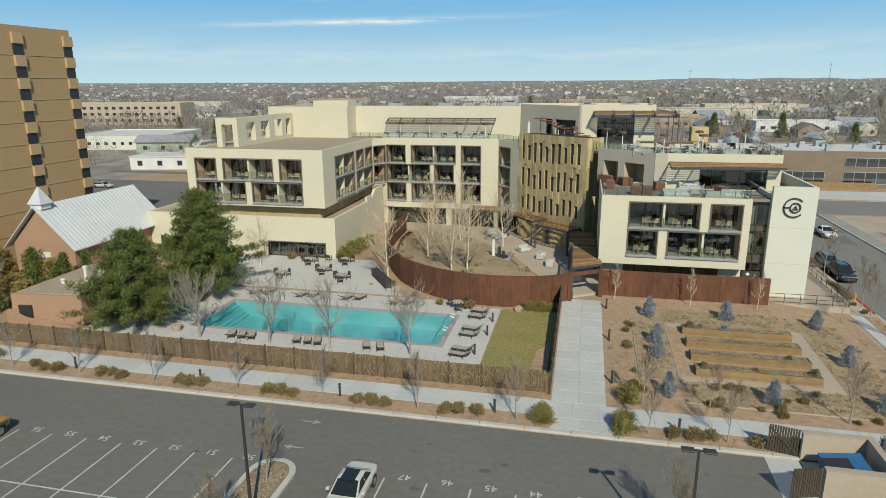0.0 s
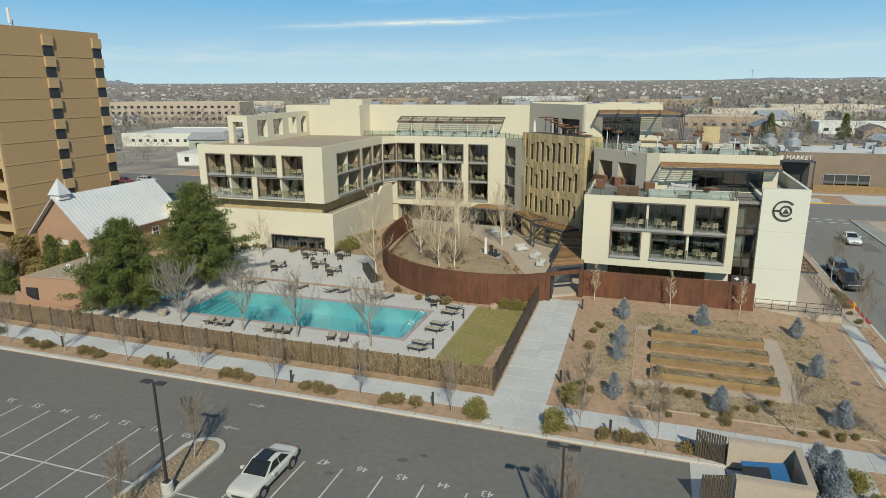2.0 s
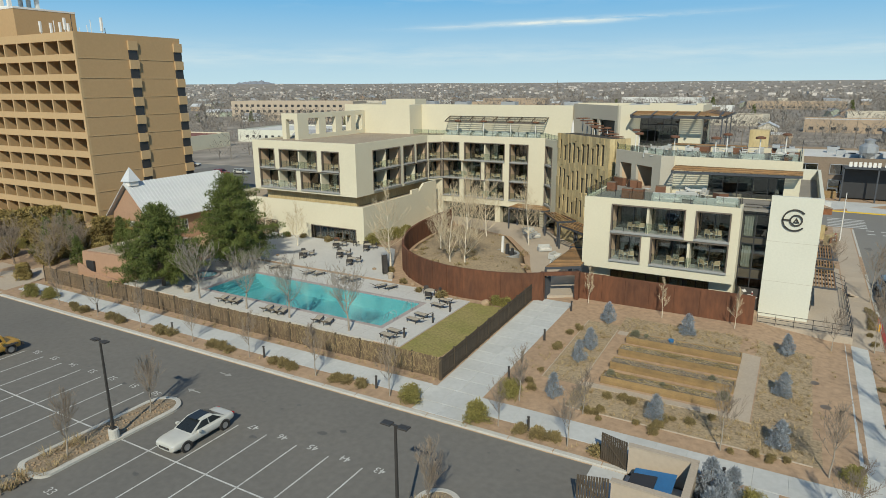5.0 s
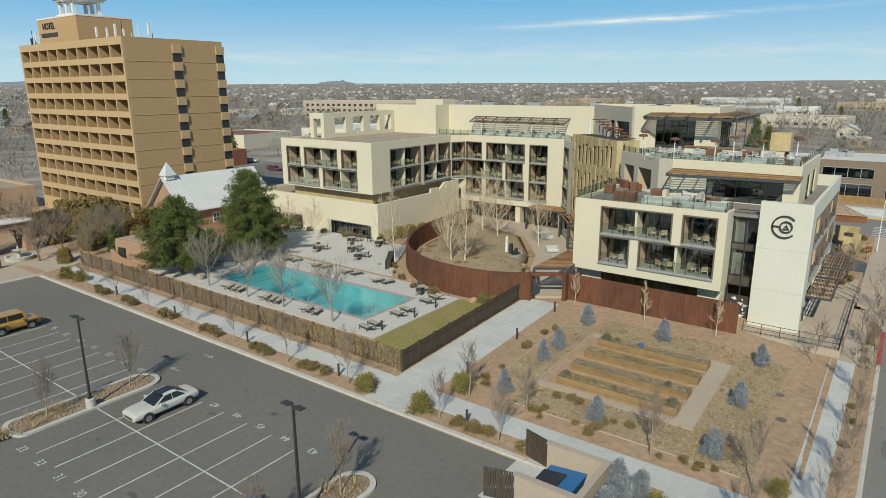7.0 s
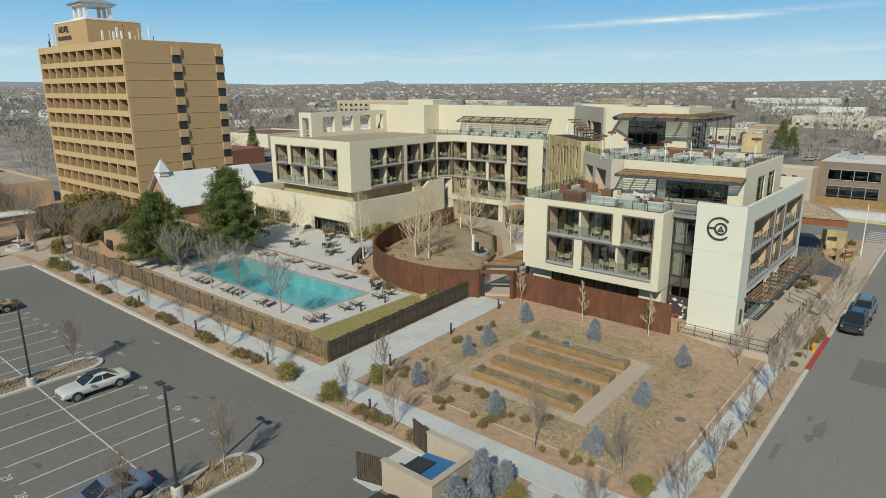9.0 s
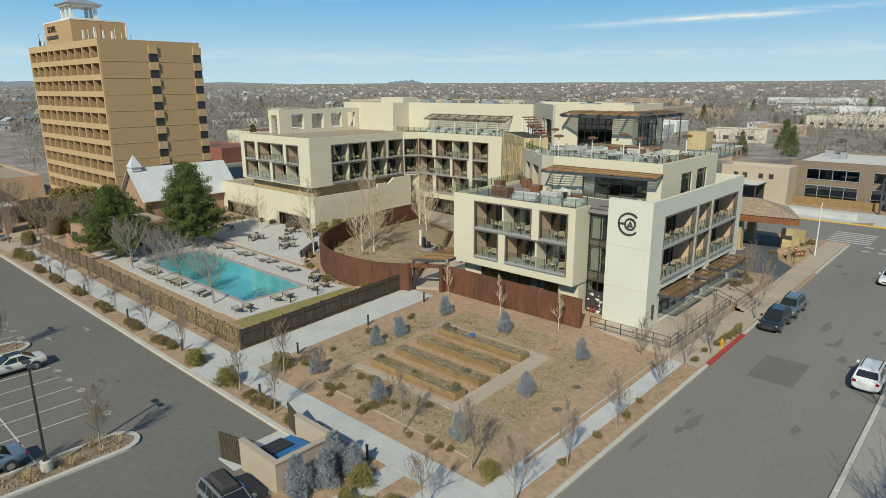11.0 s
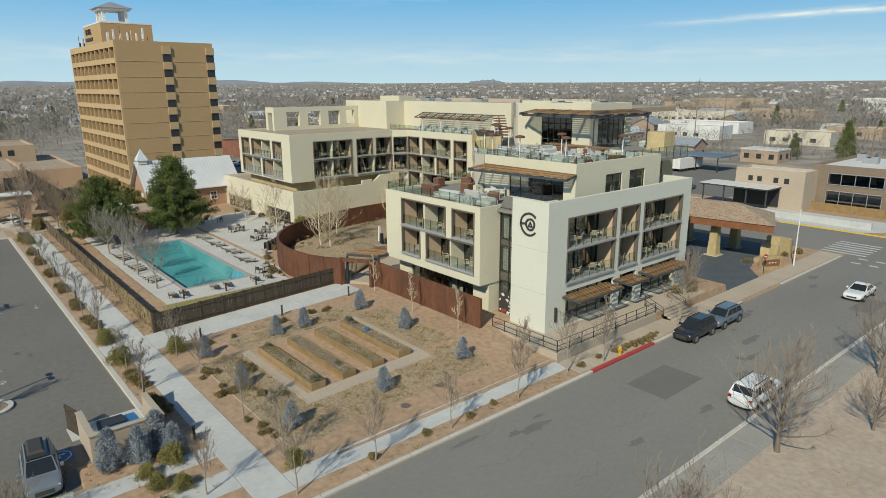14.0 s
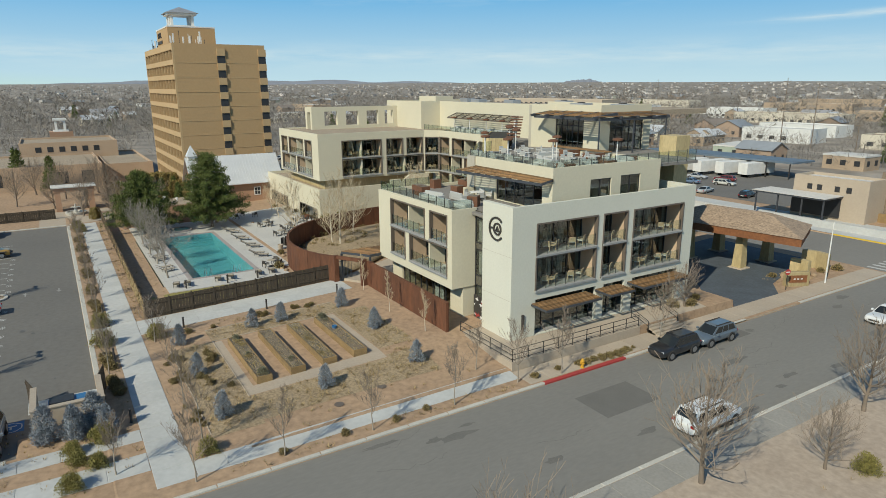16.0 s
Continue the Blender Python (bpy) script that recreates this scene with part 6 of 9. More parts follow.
rnd = random.Random(3)
for x in (-44.5, -38.1, -31.5, -24.4, -17.6, -10.5, -3.65):
    bare_tree("young", x, 38.3, rnd.uniform(0.82, 1.0), rnd.uniform(0, 360), "young leafless street tree in the planting strip", "street trees by the walk")
for x, y, s in ((4.8, 42.1, 0.95), (9.6, 38.2, 0.9), (4.9, 38.3, 0.8), (17.9, 42.2, 1.0), (23.6, 42.2, 1.05), (24.3, 37.4, 0.9), (9.3, 42.4, 0.8)):
    bare_tree("young", x, y, s, rnd.uniform(0, 360), "young leafless tree beside the garden walk", "garden trees")
for x, y, s in ((27.5, 46.1, 0.95), (27.7, 51.8, 0.9), (27.7, 58.0, 1.05), (27.3, 63.8, 1.1), (27.9, 67.5, 1.15), (28.0, 78.5, 1.3), (27.4, 41.1, 1.0), (24.2, 62.2, 0.85)):
    bare_tree("young", x, y, s, rnd.uniform(0, 360), "young leafless street tree between sidewalk and kerb", "street trees by the kerb")
for x, y in ((-32.3, 45.75), (-25.6, 45.75), (-20.1, 45.85), (-13.2, 46.0)):
    bare_tree("pool", x, y, rnd.uniform(0.95, 1.1), rnd.uniform(0, 360), "leafless grey tree beside the pool", "pool trees")
for x, y in ((10.7, 61.7), (16.8, 62.0), (3.6, 62.3)):
    bare_tree("slim", x, y, 1.05, rnd.uniform(0, 360), "slender leafless sapling before the steel wall", "garden saplings")
for x, y, s in ((-20.5, 63.5, 0.95), (-17.8, 70.5, 0.85), (-14.0, 66.0, 0.95), (-12.2, 66.5, 1.0), (-15.5, 79.0, 0.95), (-20.0, 82.0, 0.9), (-10.0, 80.5, 0.85)):
    bare_tree("pale", x, y, s, rnd.uniform(0, 360), "pale-barked leafless tree in the court", "court trees")
for x, y, s in ((-37.5, 66.3, 0.6), (-44.0, 67.2, 0.55)):
    bare_tree("pale", x, y, s, rnd.uniform(0, 360), "small pale leafless tree on the pool terrace", "terrace trees")
for x, y, s in ((42.3, 64.8, 1.15), (43.0, 80.9, 1.05), (45.2, 71.9, 0.7), (24.4, 86.3, 0.7), (47, 96, 1.0), (44, 50, 1.0)):
    bare_tree("wide", x, y, s, rnd.uniform(0, 360), "old spreading leafless tree with grey bark", "old street trees")
for x, y, s in ((-56, 44, 0.8), (-57.5, 48, 0.9), (-72, 36, 1.2), (-66, 45, 1.1), (-78, 30, 1.3), (-64, 52, 1.0), (-70, 41, 1.3), (-76, 45, 1.3), (-83, 38, 1.4), (-61, 40, 1.1), (-60, 47, 1.1), (-88, 44, 1.4), (-92, 33, 1.4), (21.5, 29.0, 0.6)):
    bare_tree("wide", x, y, s * 0.85, rnd.uniform(0, 360), "leafless brown tree with fine twigs", "lot trees")


for x, y, s in ((-16.85, 28.5, 0.95), (-16.7, 22.7, 0.95), (5.3, 28.6, 0.95), (5.3, 22.8, 0.95)):
    bare_tree("oval", x, y, s, rnd.uniform(0, 360), "young leafless tree with an oval crown on a parking island", "parking island trees")


def tuft_cloud(s, centre, radius, count, leaf, rnd, up=0.0, thin=0.35):
    """Leaves strewn through a clump, pointing outwards."""
    c = Vector(centre)
    for _ in range(count):
        d = Vector((rnd.gauss(0, 1), rnd.gauss(0, 1), rnd.gauss(0, 1))).normalized()
        p = c + d * radius * rnd.uniform(0.45, 1.0)
        o = (d + Vector((0, 0, up)) + Vector((rnd.uniform(-0.5, 0.5), rnd.uniform(-0.5, 0.5), rnd.uniform(-0.5, 0.5)))).normalized()
        side = o.cross(Vector((rnd.uniform(-1, 1), rnd.uniform(-1, 1), rnd.uniform(-1, 1)))).normalized() * leaf * thin
        l = leaf * rnd.uniform(0.7, 1.3)
        s.face(p - side, p + side, p + o * l)


def pine(x, y, h, rad, seed, label):
    rnd = random.Random(seed)
    pt = thing("pine_tree", label, "tree", pose(x, y, site(x, y), 0, 0, seed * 40), "pines by the pool")
    s = Shape()
    s.tube((0, 0, -0.1), (0.05, 0, h * 0.5), 0.22, 0.15, 9).tube((0.05, 0, h * 0.5), (0, 0.05, h * 0.95), 0.15, 0.03, 7)
    cr = Shape()
    n = int(h * 23)
    for k in range(n):
        f = 0.10 + 0.9 * k / n
        a = k * 2.4 + rnd.uniform(-0.4, 0.4)
        reach = rad * (1.0 - 0.84 * (max(0, (f - 0.22)) / 0.78) ** 1.25) * (0.85 if f < 0.2 else 1.0) * (0.9 + 0.22 * math.sin(2.1 * a + 9 * f)) * rnd.uniform(0.6, 1.15)
        z0 = h * f
        tip = Vector((reach * math.cos(a), reach * math.sin(a), z0 + reach * rnd.uniform(-0.02, 0.28)))
        s.tube((0, 0, z0 - 0.1), tip, 0.05, 0.015, 4, False)
        m = max(2, int(reach / 0.33))
        for j in range(m):
            g = (j + 1) / m
            if g < 0.4:
                continue
            c = Vector((0, 0, z0)).lerp(tip, g) + Vector((rnd.uniform(-0.22, 0.22), rnd.uniform(-0.22, 0.22), rnd.uniform(-0.05, 0.25)))
            tuft_cloud(cr, c, rnd.uniform(0.28, 0.46), 52, 0.27, rnd, 0.95, 0.13)
    part("trunk", s, BARK, pt)
    part("crown", cr, PINE, pt, "dense dark green needles")


pine(-39.4, 46.9, 8.8, 4.9, 2, "broad dark green pine beside the pool fence")
pine(-38.2, 56.2, 11.0, 5.2, 5, "tall dark green pine beside the pool")

SPR = []
for v in range(3):
    rnd = random.Random(200 + v)
    s = Shape()
    for k in range(230):
        f = rnd.random() ** 1.35
        r = 0.66 * (1 - f) ** 0.62 * (0.55 + 0.45 * min(1, f * 6 + 0.3))
        a = rnd.uniform(0, 6.283)
        lobes = 0.78 + 0.34 * math.sin(a * 3 + v + f * 5)
        q = r * lobes * rnd.uniform(0.75, 1.0)
        tuft_cloud(s, (q * math.cos(a), q * math.sin(a), 0.08 + 1.5 * f), 0.10, 15, 0.13, rnd, 0.9, 0.14)
    tr = Shape()
    tr.tube((0, 0, -0.05), (0, 0, 1.2), 0.05, 0.02, 6)
    SPR.append((tr.mesh("trunk", BARK), s.mesh("crown", SPRUCE)))


def spruce(x, y, scale):
    v = SPR[int(abs(x * 7 + y * 3)) % 3]
    ob = thing("blue_spruce", "small blue-grey spruce in the gravel garden", "shrub", pose(x, y, site(x, y), 0, 0, x * 77) @ Matrix.Scale(scale, 4), "blue spruces")
    part("trunk", v[0], None, ob)
    part("crown", v[1], None, ob)


for x, y, k in ((13.7, 43.9, 1.1), (21.0, 44.1, 1.15), (20.95, 51.3, 1.1), (20.95, 58.8, 1.08), (13.4, 58.8, 1.15), (6.6, 58.6, 1.15), (6.7, 52.6, 1.1), (6.6, 50.0, 1.05), (6.7, 43.8, 1.1), (18.2, 34.1, 1.5), (18.6, 35.6, 1.4), (17.9, 36.8, 1.55), (19.0, 37.4, 1.2)):
    spruce(x, y, k)


def shrub_mesh(seed, material, w, h, n, leaf):
    rnd = random.Random(seed)
    s = Shape()
    for k in range(n):
        a, f = rnd.uniform(0, 6.283), rnd.random()
        r = w * math.sqrt(rnd.random()) * (1 - 0.45 * f)
        lump = 0.85 + 0.3 * math.sin(3 * a + seed)
        tuft_cloud(s, (r * lump * math.cos(a), r * lump * math.sin(a), 0.08 + h * f), 0.13, 14, leaf, rnd, 0.5, 0.3)
    return s.mesh("shrub", material)


GREEN = [shrub_mesh(300 + v, SHRUB, 0.60, 0.62, 240, 0.075) for v in range(2)]
SAGE = [shrub_mesh(360 + v, SAGE_LEAF, 0.45, 0.42, 150, 0.07) for v in range(2)]
DRYS = [shrub_mesh(310 + v, SHRUB_DRY, 0.42, 0.30, 80, 0.10) for v in range(3)]
VINES = [shrub_mesh(340 + v, VINE, 1.9, 1.9, 460, 0.24) for v in range(2)]
WILD = [shrub_mesh(320 + v, WILLOW, 1.6, 2.6, 420, 0.22) for v in range(2)]


def shrub(meshes, x, y, scale, label, group):
    ob = tagged(new("shrub", meshes[int(abs(x * 11 + y * 7)) % len(meshes)]), label, "shrub", group)
    ob.matrix_basis = pose(x, y, site(x, y), 0, 0, (x * 97 + y * 31) % 360) @ Matrix.Scale(scale, 4)


for x, y, k in [(x, y, 1.4 * k) for x, y, k in ((-50.1, 38.6, 1.2), (-47.4, 39.0, 1.1), (-1.9, 38.4, 1.15), (3.3, 38.3, 1.25), (3.9, 42.4, 1.15), (24.8, 42.3, 0.9), (22.9, 36.6, 0.8), (24.6, 35.2, 0.9), (20.0, 37.0, 1.0), (20.6, 35.4, 0.75), (22.0, 35.6, 0.8), (46.6, 73.5, 1.0), (49.5, 78, 1.2), (-28.4, 71.0, 1.4), (-28.2, 73.4, 1.5), (-28.0, 75.8, 1.4), (-27.6, 78.0, 1.3), (-3.4, 58.4, 0.9), (-4.6, 58.5, 0.9), (-2.4, 58.3, 0.8))]:
    shrub(GREEN, x, y, k, "rounded olive-green shrub in dry soil", "green shrubs")
for x, y, bed, k in ((9.75, 55.4, 54.85, 0.95), (10.6, 55.45, 54.85, 0.6), (9.7, 47.8, 47.2, 0.75), (17.45, 47.8, 47.2, 0.95), (16.4, 50.3, 49.75, 0.6), (13.4, 47.75, 47.2, 0.5)):
    ob = tagged(new("shrub", SAGE[bed > 50]), "round grey-green sage growing in a raised bed", "shrub", "bed shrubs")
    ob.matrix_basis = pose(x, y, site(13, bed) + 0.5, 0, 0, x * 50) @ Matrix.Scale(k, 4)
rnd = random.Random(8)
for x0 in (-42.5, -36.2, -29.3, -22.0, -15.2, -8.6, 6.6, 11.5):
    for k in range(3):
        shrub(DRYS, x0 + k * 1.05 + rnd.uniform(-0.2, 0.2), 38.4 + rnd.uniform(-0.2, 0.2), rnd.uniform(1.15, 1.5), "low brown dormant shrub in dry soil", "dormant shrubs in the strip")
for k in range(42):
    side = k % 4
    x, y = ((rnd.uniform(8, 23), rnd.uniform(42.0, 42.8)), (rnd.uniform(4.2, 5.0), rnd.uniform(44, 57)), (rnd.uniform(9, 17), rnd.uniform(42.9, 45.8)), (rnd.uniform(27.2, 28.0), rnd.uniform(44, 77)))[side]
    shrub(DRYS, x, y, rnd.uniform(0.5, 1.0), "low brown dormant shrub in dry soil", "dormant garden shrubs")
for k in range(7):
    shrub(DRYS, 27.7 + rnd.uniform(-0.2, 0.2), 70.5 + k * 0.75, rnd.uniform(0.7, 1.0), "dark brown dormant shrub beside the kerb", "kerb shrubs")
for x, y in ((23.8, 85.2), (24.6, 87.0), (23.6, 89.0), (22.6, 109.5), (23.8, 111.5), (24.4, 114), (23.4, 107.5), (22.0, 104.8), (-35.0, 69.6), (-42.0, 69.3), (-46.5, 68.6), (-39.5, 69.7), (-10.5, 57.9), (-13.5, 58.4), (-16.5, 60.0), (-19.8, 62.4)):
    shrub(DRYS, x, y, rnd.uniform(1.0, 1.7), "straw-brown ornamental shrub in the planting", "ornamental shrubs")
for x, y, k in ((-60, 46, 1.0), (-63, 49, 1.2), (-68, 51, 1.3), (-74, 52, 1.3), (-80, 53, 1.4), (-64, 54, 1.1), (-58, 52, 0.9), (-86, 54, 1.3), (-70, 46, 1.0), (-57, 41.5, 0.7), (-57, 56, 1.1), (-60.5, 57.5, 1.3), (-66, 57, 1.4), (-72, 57, 1.3), (-55, 50, 0.9), (-78, 47, 1.2)):
    shrub(WILD, x, y, k, "tall yellow-brown willow thicket", "willow thickets")

for x, y in [(-78.16, 45.81), (-78.62, 47.35), (-79.1, 48.93), (-79.6, 50.56), (-76.85, 50.73), (-84.51, 48.72), (-85.53, 51.14), (-84.9, 52.76)]:
    shrub(VINES, x, y, 1.1, "dark tangle of leafless vines over a trellis", "vine tangles")
for x, y in [(-78.96, 52.99), (-79.64, 54.78), (-78.07, 56.03), (-77.49, 57.69), (-77.9, 59.82), (-79.92, 62.06), (-88.31, 60.87), (-87.76, 62.73)]:
    shrub(WILD, x, y, 1.6, "tall yellow-brown willow in front of the tower", "tall willows")
for x, y in [(-75.0, 48.6), (-73.53, 49.77), (-68.73, 49.1), (-75.57, 49.09)]:
    shrub(GREEN, x, y, 1.8, "dense green shrub beside the adobe wall", "court shrubs")


def grass_field(name, spots, label, material, blades=16, height=0.35, spread=0.16, seed=1):
    """Tufts of dry grass, past counting."""
    rnd = random.Random(seed)
    s = Shape()
    for x, y in spots:
        z = site(x, y)
        k = rnd.uniform(0.5, 1.2)
        for _ in range(blades):
            a = rnd.uniform(0, 6.283)
            r = spread * rnd.random() * k
            bx, by = x + r * math.cos(a), y + r * math.sin(a)
            o = rnd.uniform(0.3, 0.9) * height * k
            w = 0.018
            s.face((bx - w * math.sin(a), by + w * math.cos(a), z), (bx + w * math.sin(a), by - w * math.cos(a), z), (bx + o * math.cos(a), by + o * math.sin(a), z + height * k * rnd.uniform(0.5, 1.0)))
    return tagged(new(name, s.mesh(name, material)), label, "grass", kind="stuff")


rnd = random.Random(21)
beds = [(7.8, 22.6, 43.0, 46.1, 190), (5.1, 7.7, 46.3, 58.0, 120), (7.9, 19.2, 57.3, 60.3, 150), (19.4, 22.7, 46.3, 59.9, 190), (22.8, 25.1, 43, 62, 12), (2.8, 4.8, 43, 58, 24)]
grass_field("dry_grass", [(rnd.uniform(a, b), rnd.uniform(c, d)) for a, b, c, d, n in beds for _ in range(n)], "tufts of straw-coloured dry grass in the garden beds", GRASS_DRY, 14, 0.28, 0.22)
strips = [(-54, -1.8, 41.4, 42.0, 210), (-54, -1.6, 37.7, 39.0, 60), (-54, -2, 42.6, 45.0, 90), (27.0, 28.1, 42, 64, 60), (2.8, 16.8, 37.7, 39.0, 40), (16.0, 24.0, 26, 39, 120), (43, 70, 45, 110, 160), (21.0, 25.0, 103, 116, 90)]
grass_field("strip_grass", [(rnd.uniform(a, b), rnd.uniform(c, d)) for a, b, c, d, n in strips for _ in range(n)], "sparse dry grass in the planting strips", GRASS_DRY, 10, 0.22, 0.16, 2)
isl = [(rnd.uniform(-18.1, -16.0), rnd.uniform(15, 24)) for _ in range(26)] + [(rnd.uniform(4.4, 6.2), rnd.uniform(15, 30)) for _ in range(30)]
grass_field("island_grass", isl, "tall dry ornamental grass in the parking islands", GRASS_DRY, 46, 0.75, 0.2, 3)
ms = Shape()
rnd = random.Random(31)
for _ in range(900):
    f = math.sqrt(rnd.random()) * 0.95
    k = rnd.randrange(len(mound))
    g = rnd.random()
    px = mound[k][0] * (1 - g) + mound[(k + 1) % len(mound)][0] * g
    py = mound[k][1] * (1 - g) + mound[(k + 1) % len(mound)][1] * g
    x, y = mc[0] + (px - mc[0]) * f, mc[1] + (py - mc[1]) * f
    z = 1.15 + 1.2 * (1 - f)
    for _ in range(9):
        a, o = rnd.uniform(0, 6.283), rnd.uniform(0.1, 0.35)
        ms.face((x - 0.02, y, z), (x + 0.02, y, z), (x + o * math.cos(a), y + o * math.sin(a), z + rnd.uniform(0.15, 0.4)))
tagged(new("mound_grass", ms.mesh("mound_grass", GRASS_DRY)), "dry straw grass covering the court's mound", "grass", kind="stuff")
# dark brown clumps and flat stones between the mound's grass
ms, st = Shape(), Shape()
for _ in range(150):
    f = math.sqrt(rnd.random()) * 0.93
    k = rnd.randrange(len(mound))
    x, y = mc[0] + (mound[k][0] - mc[0]) * f + rnd.uniform(-0.8, 0.8), mc[1] + (mound[k][1] - mc[1]) * f + rnd.uniform(-0.8, 0.8)
    z = 1.2 + 1.1 * (1 - f)
    if rnd.random() < 0.55:
        tuft_cloud(ms, (x, y, z + 0.2), rnd.uniform(0.25, 0.55), 60, 0.22, rnd, 0.5, 0.2)
    else:
        r, t = rnd.uniform(0.2, 0.55), rnd.uniform(0, 6)
        st.loft([[(x + r * g * math.cos(a + t), y + 0.7 * r * g * math.sin(a + t), z + h * r) for a in (0, 1.1, 2.2, 3.0, 4.1, 5.2)] for g, h in ((1, -0.3), (0.95, 0.4), (0.6, 0.55))])
tagged(new("mound_shrubs", ms.mesh("mound_shrubs", SHRUB_DRY)), "low dry brown shrubs on the court's mound", "shrubs", kind="stuff")
tagged(new("mound_stones", st.mesh("mound_stones", ROCK)), "flat tan stones set in the court's mound", "stones", kind="stuff")
# dry creeper on the picket fence
vs = Shape()
for _ in range(900):
    x = -1.9 - abs(rnd.gauss(0, 1)) * 11
    if x < -53:
        continue
    z = site(x, 42.1) + rnd.uniform(0.0, 1.7)
    a = rnd.gauss(1.57, 0.5)
    l = rnd.uniform(0.2, 0.7)
    vs.tube((x, 42.13, z), (x + l * math.cos(a), 42.15 - rnd.uniform(0, 0.05), min(z + l * abs(math.sin(a)), site(x, 42.1) + 1.85)), 0.013, 0.008, 3, False)
tagged(new("creeper", vs.mesh("creeper", GRASS_DRY)), "dry straw-coloured creeper stems on the picket fence", "creeper", kind="stuff")
# stones
RK = []
for v in range(3):
    rnd = random.Random(400 + v)
    bm = bmesh.new()
    bmesh.ops.create_icosphere(bm, subdivisions=2, radius=0.5)
    for q in bm.verts:
        q.co *= 1 + 0.22 * noise.noise(q.co * 2.3 + Vector((v * 7, 0, 0)))
        q.co.z *= 0.7
    me = bpy.data.meshes.new("boulder")
    bm.to_mesh(me)
    bm.free()
    me.materials.append(ROCK)
    RK.append(me)
rnd = random.Random(41)
for x, y, k in ((-5.6, 58.3, 1.0), (-9.0, 58.2, 0.6), (-10.0, 58.0, 0.5), (-11.2, 58.3, 0.5), (-12.6, 58.7, 0.5), (-15.2, 59.9, 0.6), (-22.2, 62.5, 0.5), (-37.0, 62.0, 0.5), (-45.0, 58.0, 0.9), (-43.6, 58.6, 0.7), (23.0, 106.2, 1.6), (23.6, 105.2, 0.8), (22.4, 108.2, 0.9), (24.2, 109.3, 0.7)):
    ob = tagged(new("boulder", RK[int(abs(x * 5)) % 3]), "rounded tan sandstone boulder", "boulder", "boulders")
    ob.matrix_basis = pose(x, y, site(x, y) + 0.15 * k, 0, 0, x * 50) @ Matrix.Scale(k, 4)
ps = Shape()
for _ in range(700):
    k = rnd.randrange(2)
    x, y = ((rnd.uniform(-18.0, -16.1), rnd.uniform(15, 30.0)), (rnd.uniform(4.5, 6.2), rnd.uniform(15, 30)))[k]
    r = rnd.uniform(0.04, 0.10)
    ps.loft([[(x + r * f * math.cos(a + r), y + r * f * math.sin(a), 0.11 + z * r) for a in (0, 1.3, 2.5, 3.8, 5.1)] for f, z in ((1, 0), (0.9, 0.7), (0.3, 1.1))])
tagged(new("gravel", ps.mesh("gravel", ROCK)), "tan river stones in the parking islands", "gravel", kind="stuff")

# ---- buildings round about ----
# tall tan tower
tw = thing("hotel_tower", "tall tan stucco hotel tower with a grid of deep balconies", "building")
TX0, TX1, TY0, TY1, TZ = -103.0, -67.5, 57.9, 74.9, 29.3
ROWS_N, COLS_N = 10, 10
rh = 2.66
cw = (TX1 - TX0 - 0.6) / COLS_N
holes = []
for r in range(ROWS_N):
    for c in range(COLS_N):
        holes.append((0.3 + c * cw + 0.13, 0.3 + (c + 1) * cw - 0.13, 1.7 + r * rh + 0.78, 1.7 + (r + 1) * rh - 0.12))
s = Shape()
wall_sheet(s, TX0, TY0, 0, TX1 - TX0, 0, TZ, 0.35, holes)
part("balcony_front", s, TOWER_TAN2, tw, "light tan grid of balcony openings")
s = Shape()
s.box(TX0 + 0.36, TX1 - 0.36, TY0 + 2.4, TY1 - 0.36, 0, TZ - 0.5)
part("tower_core", s, TOWER_TAN, tw)
part("end_wall", Shape().box(TX0, TX0 + 0.35, TY0 + 0.35, TY1, 0, TZ), TOWER_TAN, tw)
part("back_wall", Shape().box(TX0 + 0.35, TX1 - 0.35, TY1 - 0.35, TY1, 0, TZ), TOWER_TAN, tw)
s = Shape()
s.box(TX1 - 0.35, TX1, TY0 + 0.35, TY1, 0, TZ)
part("end_wall", s, TOWER_TAN, tw, "plain tan stucco end wall")
slab, fin, glass = Shape(), Shape(), Shape()
for r in range(ROWS_N + 1):
    z = 1.7 + r * rh
    slab.box(TX0 + 0.36, TX1 - 0.36, TY0 + 0.36, TY0 + 2.38, z - 0.12, z + 0.1)
for c in range(COLS_N):
    x0, x1 = TX0 + 0.3 + c * cw, TX0 + 0.3 + (c + 1) * cw
    fin.hexa([(x0 - 0.1, TY0 + 0.36, 0), (x0 + 0.12, TY0 + 0.36, 0), (x0 + 0.12, TY0 + 2.39, 0), (x0 - 0.1, TY0 + 2.39, 0), (x0 - 0.1, TY0 + 0.36, 28.3), (x0 + 0.12, TY0 + 0.36, 28.3), (x0 + 0.12, TY0 + 2.39, 28.3), (x0 - 0.1, TY0 + 2.39, 28.3)])
    part("balcony_fin", fin, TOWER_TAN, tw, "dividing wall between the balconies")
    fin = Shape()
    for r in range(ROWS_N):
        z = 1.7 + r * rh
        glass.box(x0 + 0.4, x1 - 0.15, TY0 + 2.33, TY0 + 2.385, z + 0.12, z + 2.2)
part("balcony_slab", slab, TOWER_TAN2, tw)
# dark doors made extra wide, so they also paint the back wall's shade
part("balcony_door", glass, DARK_FRAME, tw, "dark glazed balcony doors, widened to darken the shaded recesses")
gr = Shape()
for r in range(ROWS_N):
    z = 1.9 + r * rh
    gr.box(TX1, TX1 + 0.05, TY0 + 0.1, TY1 - 0.1, z, z + 0.1)
part("band_joint", gr, TOWER_TAN2, tw)
